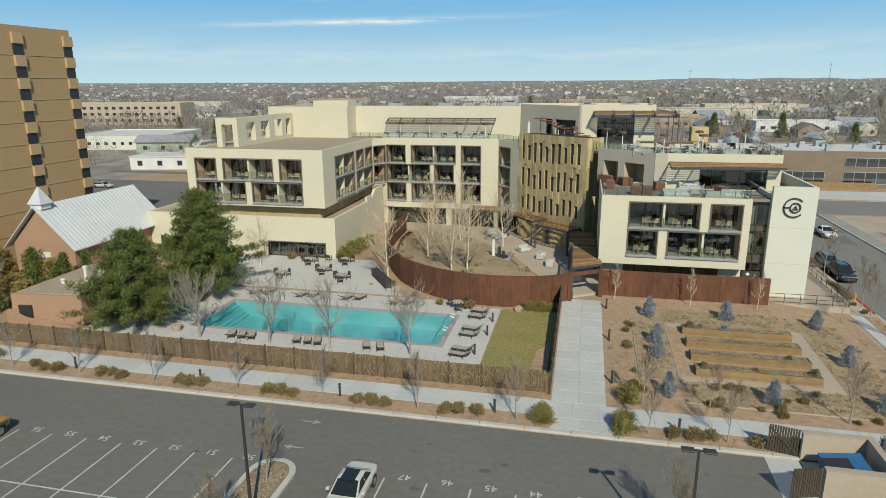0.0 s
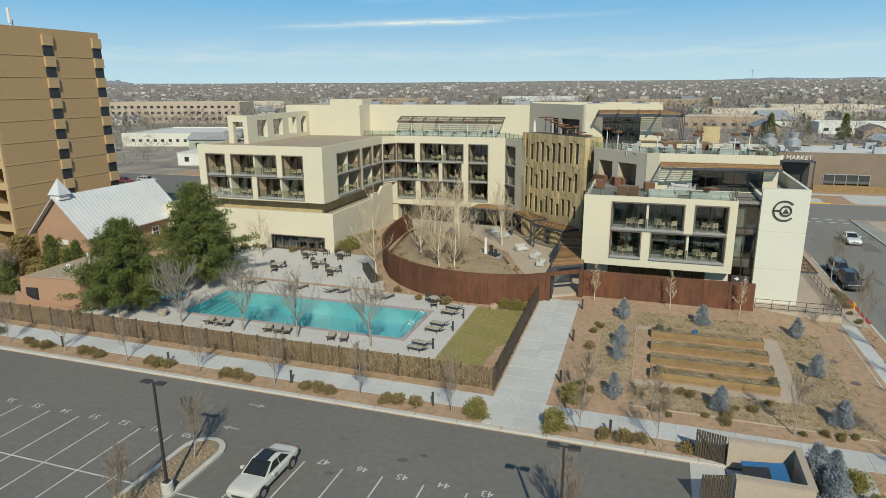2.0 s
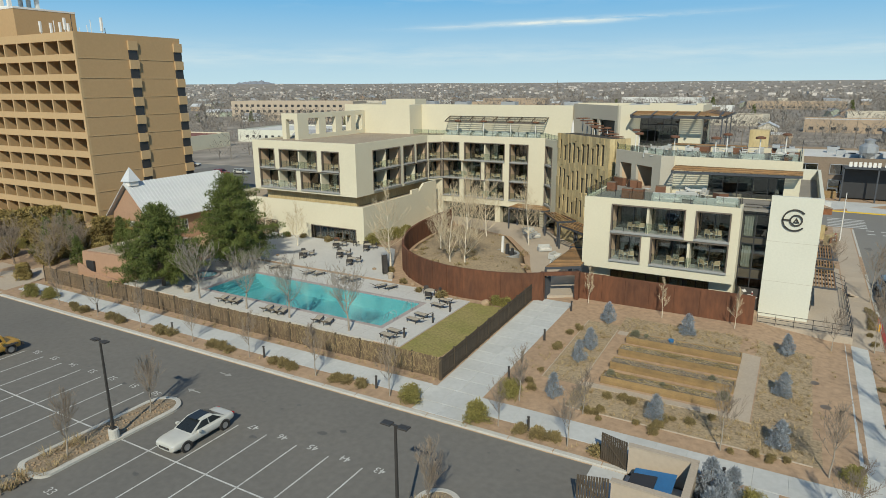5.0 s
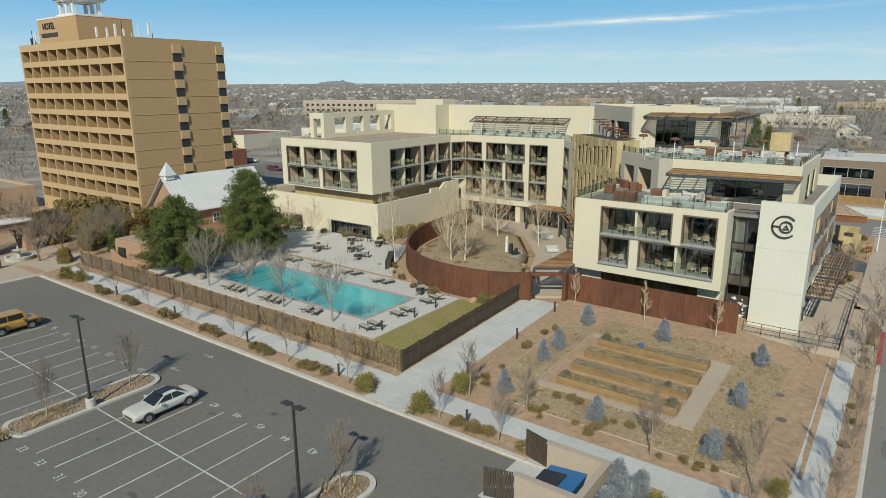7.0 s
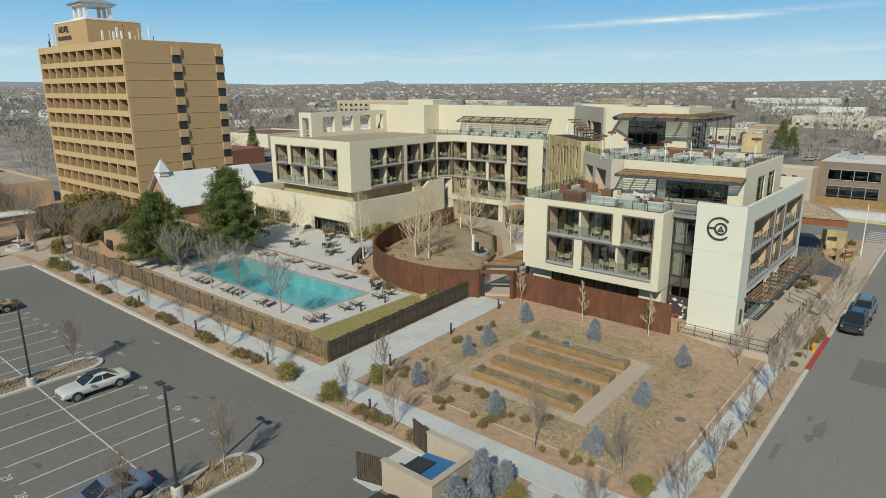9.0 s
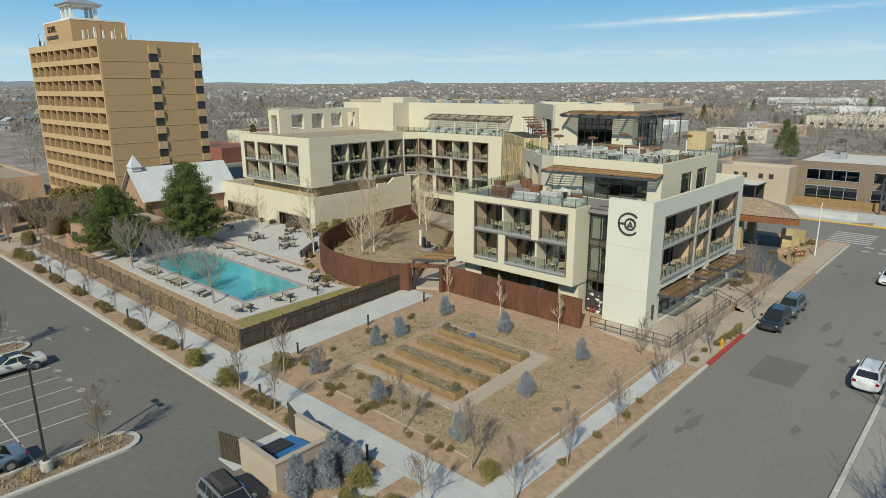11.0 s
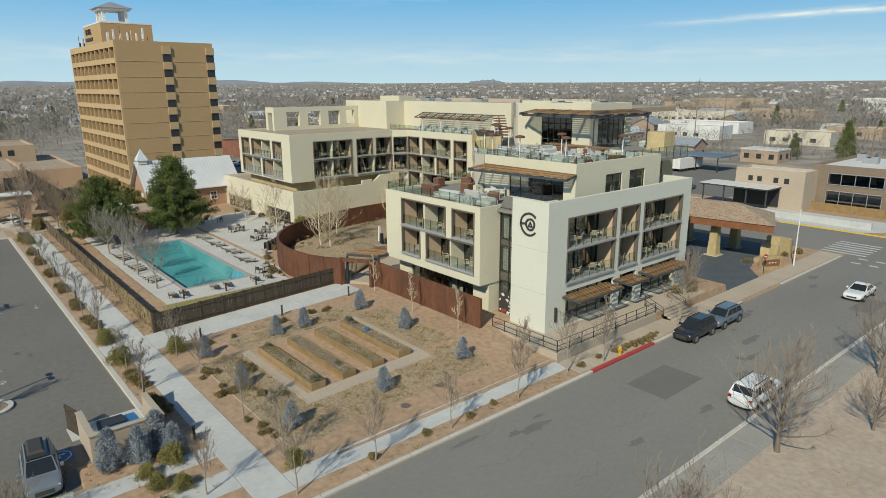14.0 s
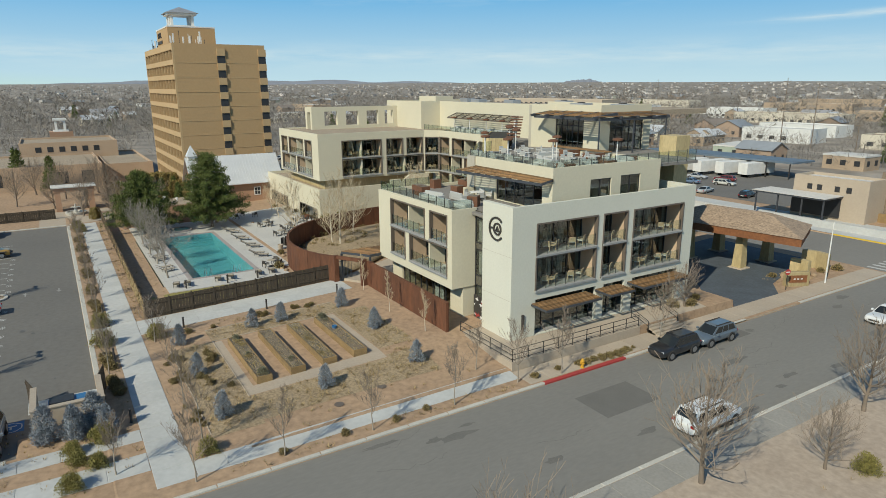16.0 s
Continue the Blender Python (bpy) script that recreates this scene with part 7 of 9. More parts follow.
for yc in (66.5, 74.3):
    for r in range(ROWS_N + 1):
        z = 0.6 + r * rh
        s = Shape()
        s.box(TX1, TX1 + 0.3, yc - 0.75, yc + 0.75, z, z + 1.3)
        part("bay_panel", s, TOWER_TAN2, tw)
        if r < ROWS_N:
            s = Shape()
            s.box(TX1, TX1 + 0.12, yc - 0.7, yc + 0.7, z + 1.3, z + rh)
            part("bay_window", s, DARK_FRAME, tw, "dark window band")
s = Shape()
s.box(-100.5, -86.0, 60.5, 70, TZ - 0.6, 33.6)
part("lift_house", s, TOWER_TAN, tw)
s = Shape()
s.box(-100.55, -85.95, 60.45, 70.05, 33.6, 33.85)
part("lift_house_cap", s, WHITE_PAINT, tw)
cp = Shape()
for x in (-94.6, -92.3, -90.0):
    for y in (62.2, 66.4):
        cp.box(x - 0.25, x + 0.25, y - 0.25, y + 0.25, 33.8, 36.4)
cp.box(-95.2, -89.4, 61.6, 67.0, 33.8, 34.3).box(-95.4, -89.2, 61.4, 67.2, 36.4, 36.8)
part("cupola", cp, WHITE_PAINT, tw, "white open cupola")
cp = Shape()
cp.loft([[(-95.8, 61.0, 36.8), (-88.8, 61.0, 36.8), (-88.8, 67.6, 36.8), (-95.8, 67.6, 36.8)], [(-92.5, 64.2, 38.2), (-92.1, 64.2, 38.2), (-92.1, 64.5, 38.2), (-92.5, 64.5, 38.2)]])
part("cupola_roof", cp, HVAC, tw)
rnd = random.Random(77)
for k in range(26):
    x = rnd.choice((rnd.uniform(-82, -68), rnd.uniform(-103, -100)))
    y = rnd.uniform(58.5, 66)
    s = Shape()
    h = rnd.uniform(0.8, 2.6)
    s.tube((x, y, TZ - 0.5), (x, y, TZ + h), 0.05, n=5)
    if k % 2:
        s.box(x - 0.18, x + 0.18, y - 0.12, y + 0.12, TZ + h * 0.2, TZ + h)
    part("antenna", s, WHITE_PAINT if k % 3 else POLE, tw, "white panel antenna" if k % 3 else "thin mast")
sg = words("tower_sign", "HOTEL", 1.5, pose(-96.2, 60.44, 32.4, 90, 0, 0), BLACK, "dark raised letters on the tower's lift house", "sign", 0.08, "")
s = Shape()
s.box(-99.3, -93.2, 60.36, 60.46, 30.7, 31.3)
thing("sign_line", "dark lettering line that cannot be read", "sign", shape=s, material=BLACK)

# chapel with a pale metal roof
ch = thing("chapel", "small adobe chapel with a pale standing-seam metal roof", "building")
s = Shape()
s.box(-63.2, -55.2, 57.4, 72.4, 0, 4.9)
s.prism([(-63.2, 57.4), (-55.2, 57.4), (-55.2, 57.41), (-63.2, 57.41)], 4.9, 4.91)
s.face((-63.2, 57.4, 4.9), (-55.2, 57.4, 4.9), (-59.2, 57.4, 9.1))
s.face((-55.2, 72.4, 4.9), (-63.2, 72.4, 4.9), (-59.2, 72.4, 9.1))
part("wall", s, ADOBE, ch)
for sg_, x in ((1, -54.5), (-1, -63.9)):
    s = Shape()
    s.loft([[(-59.2, 56.7, 9.32), (x, 56.7, 4.55), (x, 56.7, 4.42), (-59.2, 56.7, 9.18)], [(-59.2, 73.1, 9.32), (x, 73.1, 4.55), (x, 73.1, 4.42), (-59.2, 73.1, 9.18)]])
    rf = part("roof", s, METAL_ROOF, ch, "pale metal roof")
    s = Shape()
    for k in range(29):
        y = 57.0 + k * 0.56
        s.beam((-59.2, y, 9.35), (x, y, 4.58), 0.04, 0.06)
    part("seam", s, METAL_ROOF, rf)
s = Shape()
s.box(-59.9, -58.5, 57.2, 58.6, 8.9, 9.5)
part("belfry", s, WHITE_PAINT, ch)
s = Shape()
s.loft([[(-60.1, 57.0, 9.5), (-58.3, 57.0, 9.5), (-58.3, 58.8, 9.5), (-60.1, 58.8, 9.5)], [(-59.22, 57.88, 11.4), (-59.18, 57.88, 11.4), (-59.18, 57.92, 11.4), (-59.22, 57.92, 11.4)]])
part("belfry_spire", s, METAL_ROOF, ch, "small white spire")
for x0, y0, x1, y1 in ((-55.2, 62.0, -55.12, 63.2), (-55.2, 67.5, -55.12, 68.7)):
    s = Shape()
    s.box(x0, x1, y0, y1, 2.2, 3.7)
    w = part("window", s, WHITE_PAINT, ch)
    for a in (0, 1):
        for b in (0, 1):
            s = Shape()
            s.box(x1, x1 + 0.02, y0 + 0.14 + a * 0.5, y0 + 0.55 + a * 0.5, 2.35 + b * 0.65, 2.9 + b * 0.65)
            part("pane", s, DARK_FRAME, w)
s = Shape()
s.box(-60.0, -58.4, 57.3, 57.4, 2.0, 4.0)
part("door", s, WHITE_PAINT, ch)

# small adobe building and garden wall by the pool
ad = thing("adobe_house", "small flat-roofed adobe building with roof vents", "building")
s = Shape()
s.loft([[(-51.6, 45.2, 0), (-44.4, 46.0, 0), (-44.2, 56.2, 0), (-51.8, 56.0, 0)], [(-51.4, 45.4, 3.5), (-44.6, 46.2, 3.4), (-44.4, 56.0, 3.4), (-51.6, 55.8, 3.5)]])
part("wall", s, ADOBE, ad)
s = Shape()
s.prism([(-51.1, 45.8), (-44.9, 46.5), (-44.7, 55.7), (-51.3, 55.5)], 3.4, 3.53)
part("roof", s, GRAVEL_ROOF, ad, "pale grey gravel roof")
s = Shape()
s.prism([(-50.6, 45.18), (-49.4, 45.3), (-49.4, 45.5), (-50.6, 45.4)], 0.3, 2.5)
part("door", s, DARK_FRAME, ad)
for x, y, h in ((-47.2, 50, 1.5), (-46.5, 51, 1.1), (-49, 49, 0.4), (-47.8, 53, 0.5)):
    s = Shape()
    s.turned(x, y, [(0.16, 3.45), (0.16, 3.5 + h), (0.24, 3.5 + h), (0.2, 3.62 + h), (0.01, 3.65 + h)], 10)
    part("roof_vent", s, WHITE_PAINT, ad)
gw_ = Shape()
gw_.loft([[(-51.4, 44.6, 0.2), (-51.4, 44.95, 0.2), (-51.4, 44.95, 2.2), (-51.4, 44.6, 2.2)], [(-49.5, 44.6, 0.2), (-49.5, 44.95, 0.2), (-49.5, 44.95, 1.5), (-49.5, 44.6, 1.5)], [(-44.0, 44.6, 0.2), (-44.0, 44.95, 0.2), (-44.0, 44.95, 1.1), (-44.0, 44.6, 1.1)]])
structure("adobe_wall", gw_, ADOBE, "low curved adobe garden wall", "wall")


def flat_block(name, label, x0, x1, y0, y1, h, wall, roof, ang=0.0, windows=(), group=""):
    """A plain low building: walls with a parapet, a sunk roof, windows (face, u, z, w, h)."""
    cx, cy = (x0 + x1) / 2, (y0 + y1) / 2
    w, d = x1 - x0, y1 - y0
    b = thing(name, label, "building", pose(cx, cy, 0, 0, 0, ang), group)
    s = Shape()
    for q in ((-w / 2, w / 2, -d / 2, -d / 2 + 0.3), (-w / 2, w / 2, d / 2 - 0.3, d / 2), (-w / 2, -w / 2 + 0.3, -d / 2 + 0.3, d / 2 - 0.3), (w / 2 - 0.3, w / 2, -d / 2 + 0.3, d / 2 - 0.3)):
        s.box(*q, -0.3, h)
    part("wall", s, wall, b)
    part("roof", Shape().box(-w / 2 + 0.3, w / 2 - 0.3, -d / 2 + 0.3, d / 2 - 0.3, h - 0.7, h - 0.45), roof, b)
    for face, u, z, ww, hh in windows:
        s = Shape()
        if face == "s":
            s.box(u - ww / 2, u + ww / 2, -d / 2 - 0.04, -d / 2 + 0.1, z, z + hh)
        elif face == "e":
            s.box(w / 2 - 0.1, w / 2 + 0.04, u - ww / 2, u + ww / 2, z, z + hh)
        part("window", s, DARK_FRAME, b)
    return b


WHITE_ROOF = mat("white_membrane_roof", (0.58, 0.56, 0.52), (0.50, 0.48, 0.45), 0.2, 0.9)
# market hall across the junction
flat_block("market_hall", "tan stucco market building with small square windows", 1.6, 13.4, 143.4, 149.1, 6.9, MARKET_TAN, WHITE_ROOF, 0, [("s", u, 4.7, 0.8, 0.9) for u in (-3.2, -1.6, 1.2, 3.0)])
mb = flat_block("market_hall", "brown brick market building with wide dark windows", 12.32, 72, 149.2, 172, 7.9, MARKET_BROWN, WHITE_ROOF, 0, [("s", u, 4.6, 8.5, 2.0) for u in (-23.0, -12.5, 16, 26)] + [("s", u, 1.0, 8.5, 2.6) for u in (-23.0, -12.5, 4, 16, 26)])
for u, z, w, h in [(u, 4.6, 8.5, 2.0) for u in (-23.0, -12.5, 16, 26)] + [(u, 1.0, 8.5, 2.6) for u in (-23.0, -12.5, 4, 16, 26)]:
    fr = thing("store_window", "wide steel-framed shop window with reflecting panes", "window", pose(42.16 + u, 149.2, z), "store windows")
    part("window_frame", Shape().box(-w / 2, w / 2, -0.12, -0.03, 0, 0.12).box(-w / 2, w / 2, -0.12, -0.03, h - 0.12, h).box(-w / 2, -w / 2 + 0.1, -0.12, -0.03, 0, h).box(w / 2 - 0.1, w / 2, -0.12, -0.03, 0, h).box(-w / 4 - 0.05, -w / 4 + 0.05, -0.12, -0.03, 0, h).box(-0.05, 0.05, -0.12, -0.03, 0, h).box(w / 4 - 0.05, w / 4 + 0.05, -0.12, -0.03, 0, h), HVAC, fr)
    for k in range(4):
        part("pane", Shape().box(-w / 2 + w * k / 4 + 0.06, -w / 2 + w * (k + 1) / 4 - 0.06, -0.09, -0.07, 0.12, h - 0.12), STORE_GLASS, fr)
s = Shape()
for x in (-1.8, 2, 6, 9.4):
    s.box(x, x + 0.2, 138.2, 138.4, 0.1, 3.9)
s.box(-2.2, 9.8, 137.9, 143.3, 3.9, 4.15)
pv = thing("market_porch", "dark steel porch with a pale flat roof beside the market", "porch")
part("frame", s, STEEL_BLUE, pv)
part("roof_sheet", Shape().box(-2.3, 9.9, 137.8, 143.3, 4.15, 4.25), WHITE_ROOF, pv)
part("back_glazing", Shape().box(1.7, 9.6, 143.1, 143.32, 0.6, 3.8), DARK_FRAME, pv)
mk = thing("market_porch", "dark steel entrance frame below the market's sign", "porch")
s = Shape()
for x in (27.5, 33, 39):
    s.box(x, x + 0.25, 144.6, 144.85, 0.2, 6.5)
s.box(27.5, 39.25, 144.6, 144.85, 6.3, 6.6).box(27.5, 39.25, 144.9, 149.1, 6.3, 6.5)
part("frame", s, STEEL_BLUE, mk)
part("glazing", Shape().box(27.8, 39, 148.0, 149.1, 0.4, 6.2), DARK_FRAME, mk)
words("market_sign", "MARKET", 1.25, pose(36.2, 144.6, 7.2, 90, 0, 0), WHITE_PAINT, "white raised letters of the market sign", "sign", 0.08, "")
sb = thing("sign_bars", "white raised bars of the market sign's first word", "sign")
for k in range(7):
    part("bar", Shape().box(28.3 + k * 0.75, 28.8 + k * 0.75, 144.5, 144.65, 6.75, 7.65), WHITE_PAINT, sb)
for x, h in ((31.5, 11.5), (36.0, 11.8)):
    cy_ = thing("dust_collector", "galvanised cyclone dust collector on the market roof", "cyclone", pose(x, 151.5, 7.45), "dust collectors")
    s = Shape()
    s.turned(0, 0, [(0.3, 0.3), (1.6, 1.4), (1.6, 2.6), (0.8, 3.2), (1.0, h - 7.6), (0.2, h - 7.4)], 14)
    part("cone", s, HVAC, cy_)
    for a in (45, 135, 225, 315):
        c, t = math.cos(radians(a)), math.sin(radians(a))
        part("leg", Shape().tube((1.7 * c, 1.7 * t, 0), (1.2 * c, 1.2 * t, 2.8), 0.08, n=5), HVAC, cy_)
rnd = random.Random(51)
for k in range(30):
    x, y, w, h = rnd.uniform(3, 66), rnd.uniform(153, 168), rnd.uniform(0.8, 2.4), rnd.uniform(0.6, 1.5)
    if x < 14:
        continue
    u = thing("roof_unit", "grey galvanised air-handling unit on the market roof", "air conditioner", pose(x, y, 7.45), "roof units")
    part("casing", Shape().chamfer(-w / 2, w / 2, -w / 2.5, w / 2.5, 0, h, 0.06), HVAC, u)
    part("fan_cowl", Shape().turned(0, 0, [(w * 0.3, h), (w * 0.3, h + 0.15), (w * 0.05, h + 0.16)], 10), POLE, u)
rw = Shape()
rw.box(-20, 0.5, 134.5, 135.0, 0, 1.3).box(0.5, 26, 136.2, 136.7, 0, 1.2).box(-60, -20, 136, 136.5, 0, 1.5)
structure("market_wall", rw, CONCRETE, "long low concrete retaining wall before the market", "wall")
rw = Shape()
rw.box(12.5, 27, 147.6, 148.2, 0.1, 1.5).box(40, 60, 147.6, 148.2, 0.1, 1.5)
structure("market_planter", rw, WOOD_BED, "orange-brown timber planter wall before the market", "planter")
mp_ = Shape()
drape(mp_, -22, 80, 133.4, 144.4, 0.02, 12)
structure("market_plaza", mp_, CONCRETE, "pale concrete forecourt before the market", "pavement")
yk = Shape()
yk.chamfer(14, 40, 133.0, 133.35, 0, 0.17, 0.03)
structure("yellow_kerb", yk, PAINT_YELLOW, "yellow-painted kerb across the junction", "kerb")

# arrival canopy
pc = thing("arrival_canopy", "low hipped shingle canopy with rust steel fascia on stone piers", "canopy")
EAVES = [(7.0, 101.4), (24.8, 104.6), (21.2, 113.0), (7.0, 111.6)]
s = Shape()
s.prism(EAVES, 4.3, 5.2)
part("fascia", s, CORTEN_LIGHT, pc, "rust-orange steel fascia")
s = Shape()
s.loft([[(x, y, 5.2) for x, y in ((6.9, 101.3), (24.95, 104.5), (21.3, 113.1), (6.9, 111.7))], [(11, 106.8, 6.7), (19.0, 107.9, 6.7), (18.6, 108.6, 6.7), (11, 107.4, 6.7)]])
part("roof", s, SHINGLE, pc, "tan shingle roof")
for x, y in ((17.5, 105.2), (11.0, 104.2), (17.5, 110.8), (11.0, 110.4)):
    s = Shape()
    s.loft([[(x + a * 0.75 * f, y + b * 0.75 * f, z) for a, b in ((-1, -1), (1, -1), (1, 1), (-1, 1))] for f, z in ((0.8, 0.1), (0.55, 4.31))])
    part("pier", s, TRAVERTINE, pc, "tapered stone pier")
    part("plinth", Shape().chamfer(x - 0.9, x + 0.9, y - 0.9, y + 0.9, 0, 0.3, 0.05), CONC_TAN, pc)
dv = Shape()
dv.prism([(25.6, 89.2), (27.0, 98.2), (23.4, 102.6), (22.4, 106), (20, 116), (6, 116), (8, 98), (16, 98.4)], 0.10, 0.17)
structure("driveway", dv, PAVER, "slate-grey paved arrival driveway", "driveway")
dv = Shape()
dv.prism([(25.7, 89.0), (28.5, 88.2), (28.5, 98.4), (27.1, 98.4)], 0.0, 0.13)
structure("drive_apron", dv, CONC_TAN, "tan concrete driveway apron", "pavement")
ms_ = thing("monument_sign", "low stone sign wall with a rust steel panel", "sign", pose(25.1, 104.0, 0.15, 0, 0, 62))
part("base", Shape().chamfer(-1.3, 1.3, -0.3, 0.3, 0, 1.6, 0.04), TRAVERTINE, ms_)
part("panel", Shape().box(-1.0, 1.0, -0.34, -0.3, 0.45, 1.25), CORTEN_LIGHT, ms_, "rust steel panel with a line of letters")
for k in range(3):
    part("letter_bar", Shape().box(-0.5 + k * 0.4, -0.3 + k * 0.4, -0.36, -0.34, 0.8, 0.92), WHITE_PAINT, ms_)
for pts in ([(21.0, 112.5), (22.5, 112.9), (24.0, 112.6)], [(22.4, 107.6), (23.4, 107.9), (24.4, 107.7)]):
    cw_ = Shape()
    cw_.loft([[(x, y - 0.3, 0.1), (x, y + 0.3, 0.1), (x, y + 0.3, 2.2), (x, y - 0.3, 2.2)] for x, y in pts])
    structure("stone_wall", cw_, TRAVERTINE, "curved honey-coloured stone wall in the planting", "wall")
fp = thing("flagpole", "tall white flagpole in the corner planting", "flagpole", pose(26.35, 107.6, 0.15))
part("pole", Shape().tube((0, 0, 0), (0, 0, 6.9), 0.09, 0.05, 8), WHITE_PAINT, fp)
ns = thing("no_entry_sign", "round red and white no-entry sign on a post", "sign", pose(25.4, 101.6, 0.15, 0, 0, 70))
part("post", Shape().tube((0, 0, 0), (0, 0, 2.1), 0.035, n=6), POLE, ns)
s = Shape()
s.loft([[(0.32 * math.cos(a), -0.05 + d, 2.0 + 0.32 * math.sin(a)) for a in (2 * math.pi * k / 16 for k in range(16))] for d in (0.03, 0)])
part("disc", s, PAINT_RED, ns)
part("bar", Shape().box(-0.22, 0.22, -0.06, -0.052, 1.94, 2.06), WHITE_PAINT, ns)

# adobe lodge and gatehouse beyond the parking lot
flat_block("lodge", "long adobe-coloured lodge with a flat roof", -128, -99, 18, 46, 5.2, LODGE, GRAVEL_ROOF, 0, [("e", u, 1.2, 2.4, 2.6) for u in (-11, -6, 6, 11)])
flat_block("lodge", "adobe-coloured hall with a row of small square windows", -150, -129, 30, 52, 8.0, LODGE, GRAVEL_ROOF, 0, [("e", -7 + 2.6 * k, 5.6, 1.3, 1.3) for k in range(6)])
flat_block("lodge", "low adobe-coloured wing with a gravel roof", -140, -104, 47, 57, 4.4, LODGE, GRAVEL_ROOF)
bt = thing("bell_turret", "small white open bell turret on the lodge", "turret", pose(-160, 40, 0))
part("base", Shape().box(-3, 3, -3, 3, 0, 9), ADOBE, bt)
s = Shape()
for a in (-1.1, 1.1):
    for b in (-1.1, 1.1):
        s.box(a - 0.3, a + 0.3, b - 0.3, b + 0.3, 9.4, 12.2)
s.box(-2, 2, -2, 2, 9, 9.4).box(-1.8, 1.8, -1.8, 1.8, 12.2, 12.7)
part("lantern", s, WHITE_PAINT, bt)
gz_ = thing("gatehouse", "adobe gateway pavilion with a white tiled roof", "pavilion", pose(-69.5, 39.2, 0))
for y in (-2.6, 2.6):
    part("pier", Shape().box(-1.2, 1.2, y - 0.45, y + 0.45, 0, 3.6), ADOBE, gz_)
part("lintel", Shape().box(-1.3, 1.3, -3.2, 3.2, 3.6, 4.3), ADOBE, gz_)
part("roof", Shape().chamfer(-1.6, 1.6, -3.5, 3.5, 4.3, 4.6, 0.1), WHITE_ROOF, gz_)
fs = thing("court_fountain", "tiered stone fountain in the gate court", "fountain", pose(-64.5, 39.0, 0.12))
part("bowl", Shape().turned(0, 0, [(1.6, 0), (1.7, 0.5), (1.4, 0.5), (1.3, 0.3), (0.25, 0.3), (0.25, 1.1), (0.8, 1.3), (0.15, 1.25), (0.1, 1.8), (0.01, 1.9)], 18), KERB, fs)
gp = Shape()
drape(gp, -68, -54.95, 33.5, 44.5, 0.02, 5)
structure("gate_court", gp, CONC_TAN, "tan brick-coloured paving before the gatehouse", "pavement")

# other low buildings of the town
flat_block("warehouse", "cream low warehouse with a pale roof", -190, -153, 198, 236, 5.0, STUCCO_WHITE, WHITE_ROOF, 12, [("s", -14 + 3 * k, 1.8, 1.2, 1.0) for k in range(10)] + [("e", -12 + 4 * k, 1.8, 1.4, 1.2) for k in range(7)])
wb = flat_block("warehouse", "cream workshop with a red-brown roof", -196, -170, 150, 176, 5.2, STUCCO, BROWN_ROOF, 8)
flat_block("school", "long tan three-storey school building with rows of windows", -330, -236, 330, 350, 13, MARKET_TAN, WHITE_ROOF, 10, [("s", -43 + 4.5 * k, z, 2.2, 1.6) for k in range(20) for z in (2, 5.6, 9.2)])
flat_block("depot", "dark grey low depot behind the hotel", -72, -51, 105, 135, 4.8, STUCCO_SHADE_GREY, GRAVEL_ROOF, 4)
flat_block("shop_row", "brown brick shop row with a flat roof", -155, -128, 108, 122, 4.6, BRICK, BROWN_ROOF, 6)
cn = thing("carport", "long carport with a blue-grey metal roof", "carport")
part("roof", Shape().box(-62, -20, 181, 190, 3.8, 4.2), mat("blue_grey_roof", (0.13, 0.17, 0.21), None, 0.4, 0.6), cn)
for k in range(8):
    part("post", Shape().box(-61 + k * 5.7, -60.8 + k * 5.7, 181.5, 181.7, 0, 3.8), POLE, cn)
for k in range(5):
    tl = thing("box_trailer", "white box trailer parked in the yard", "trailer", pose(-47 + 4.6 * k, 172 + 2.2 * k, 0, 0, 0, -8 + k), "box trailers")
    part("box", Shape().chamfer(-1.25, 1.25, -5, 5, 0.9, 3.6, 0.05), WHITE_PAINT, tl)
    for dx in (-1.0, 1.0):
        for dy in (-3.4, -2.4):
            part("wheel", Shape().tube((dx - 0.15, dy, 0.5), (dx + 0.15, dy, 0.5), 0.5, n=12), RUBBER, tl)
    part("front_leg", Shape().box(-0.9, 0.9, 3.4, 3.6, 0, 0.9), POLE, tl)
yd = Shape()
drape(yd, -75, -2, 148, 200, 0.03, 20)
drape(yd, -125, -80, 84, 148, 0.03, 20)
drape(yd, -118, -62, 84, 128, 0.035, 20)
structure("yard", yd, ASPHALT, "grey asphalt yards and car parks beyond the hotel", "yard")

# ---- the town and valley ----
HOUSE_WALLS = [mat("house_wall_tan", (0.40, 0.30, 0.21), None, 0.5, 0.9), mat("house_wall_cream", (0.58, 0.52, 0.42), None, 0.5, 0.9), mat("house_wall_adobe", (0.36, 0.26, 0.19), None, 0.5, 0.9), mat("house_wall_white", (0.66, 0.65, 0.62), None, 0.5, 0.9), mat("house_wall_sage", (0.36, 0.40, 0.32), None, 0.5, 0.9)]
HOUSE_ROOFS = [mat("house_roof_grey", (0.30, 0.30, 0.31), None, 0.5, 0.8), mat("house_roof_pale", (0.50, 0.51, 0.52), None, 0.5, 0.6), mat("house_roof_blue", (0.27, 0.29, 0.31), None, 0.5, 0.6), mat("house_roof_brown", (0.24, 0.20, 0.17), None, 0.5, 0.85)]
HM = []
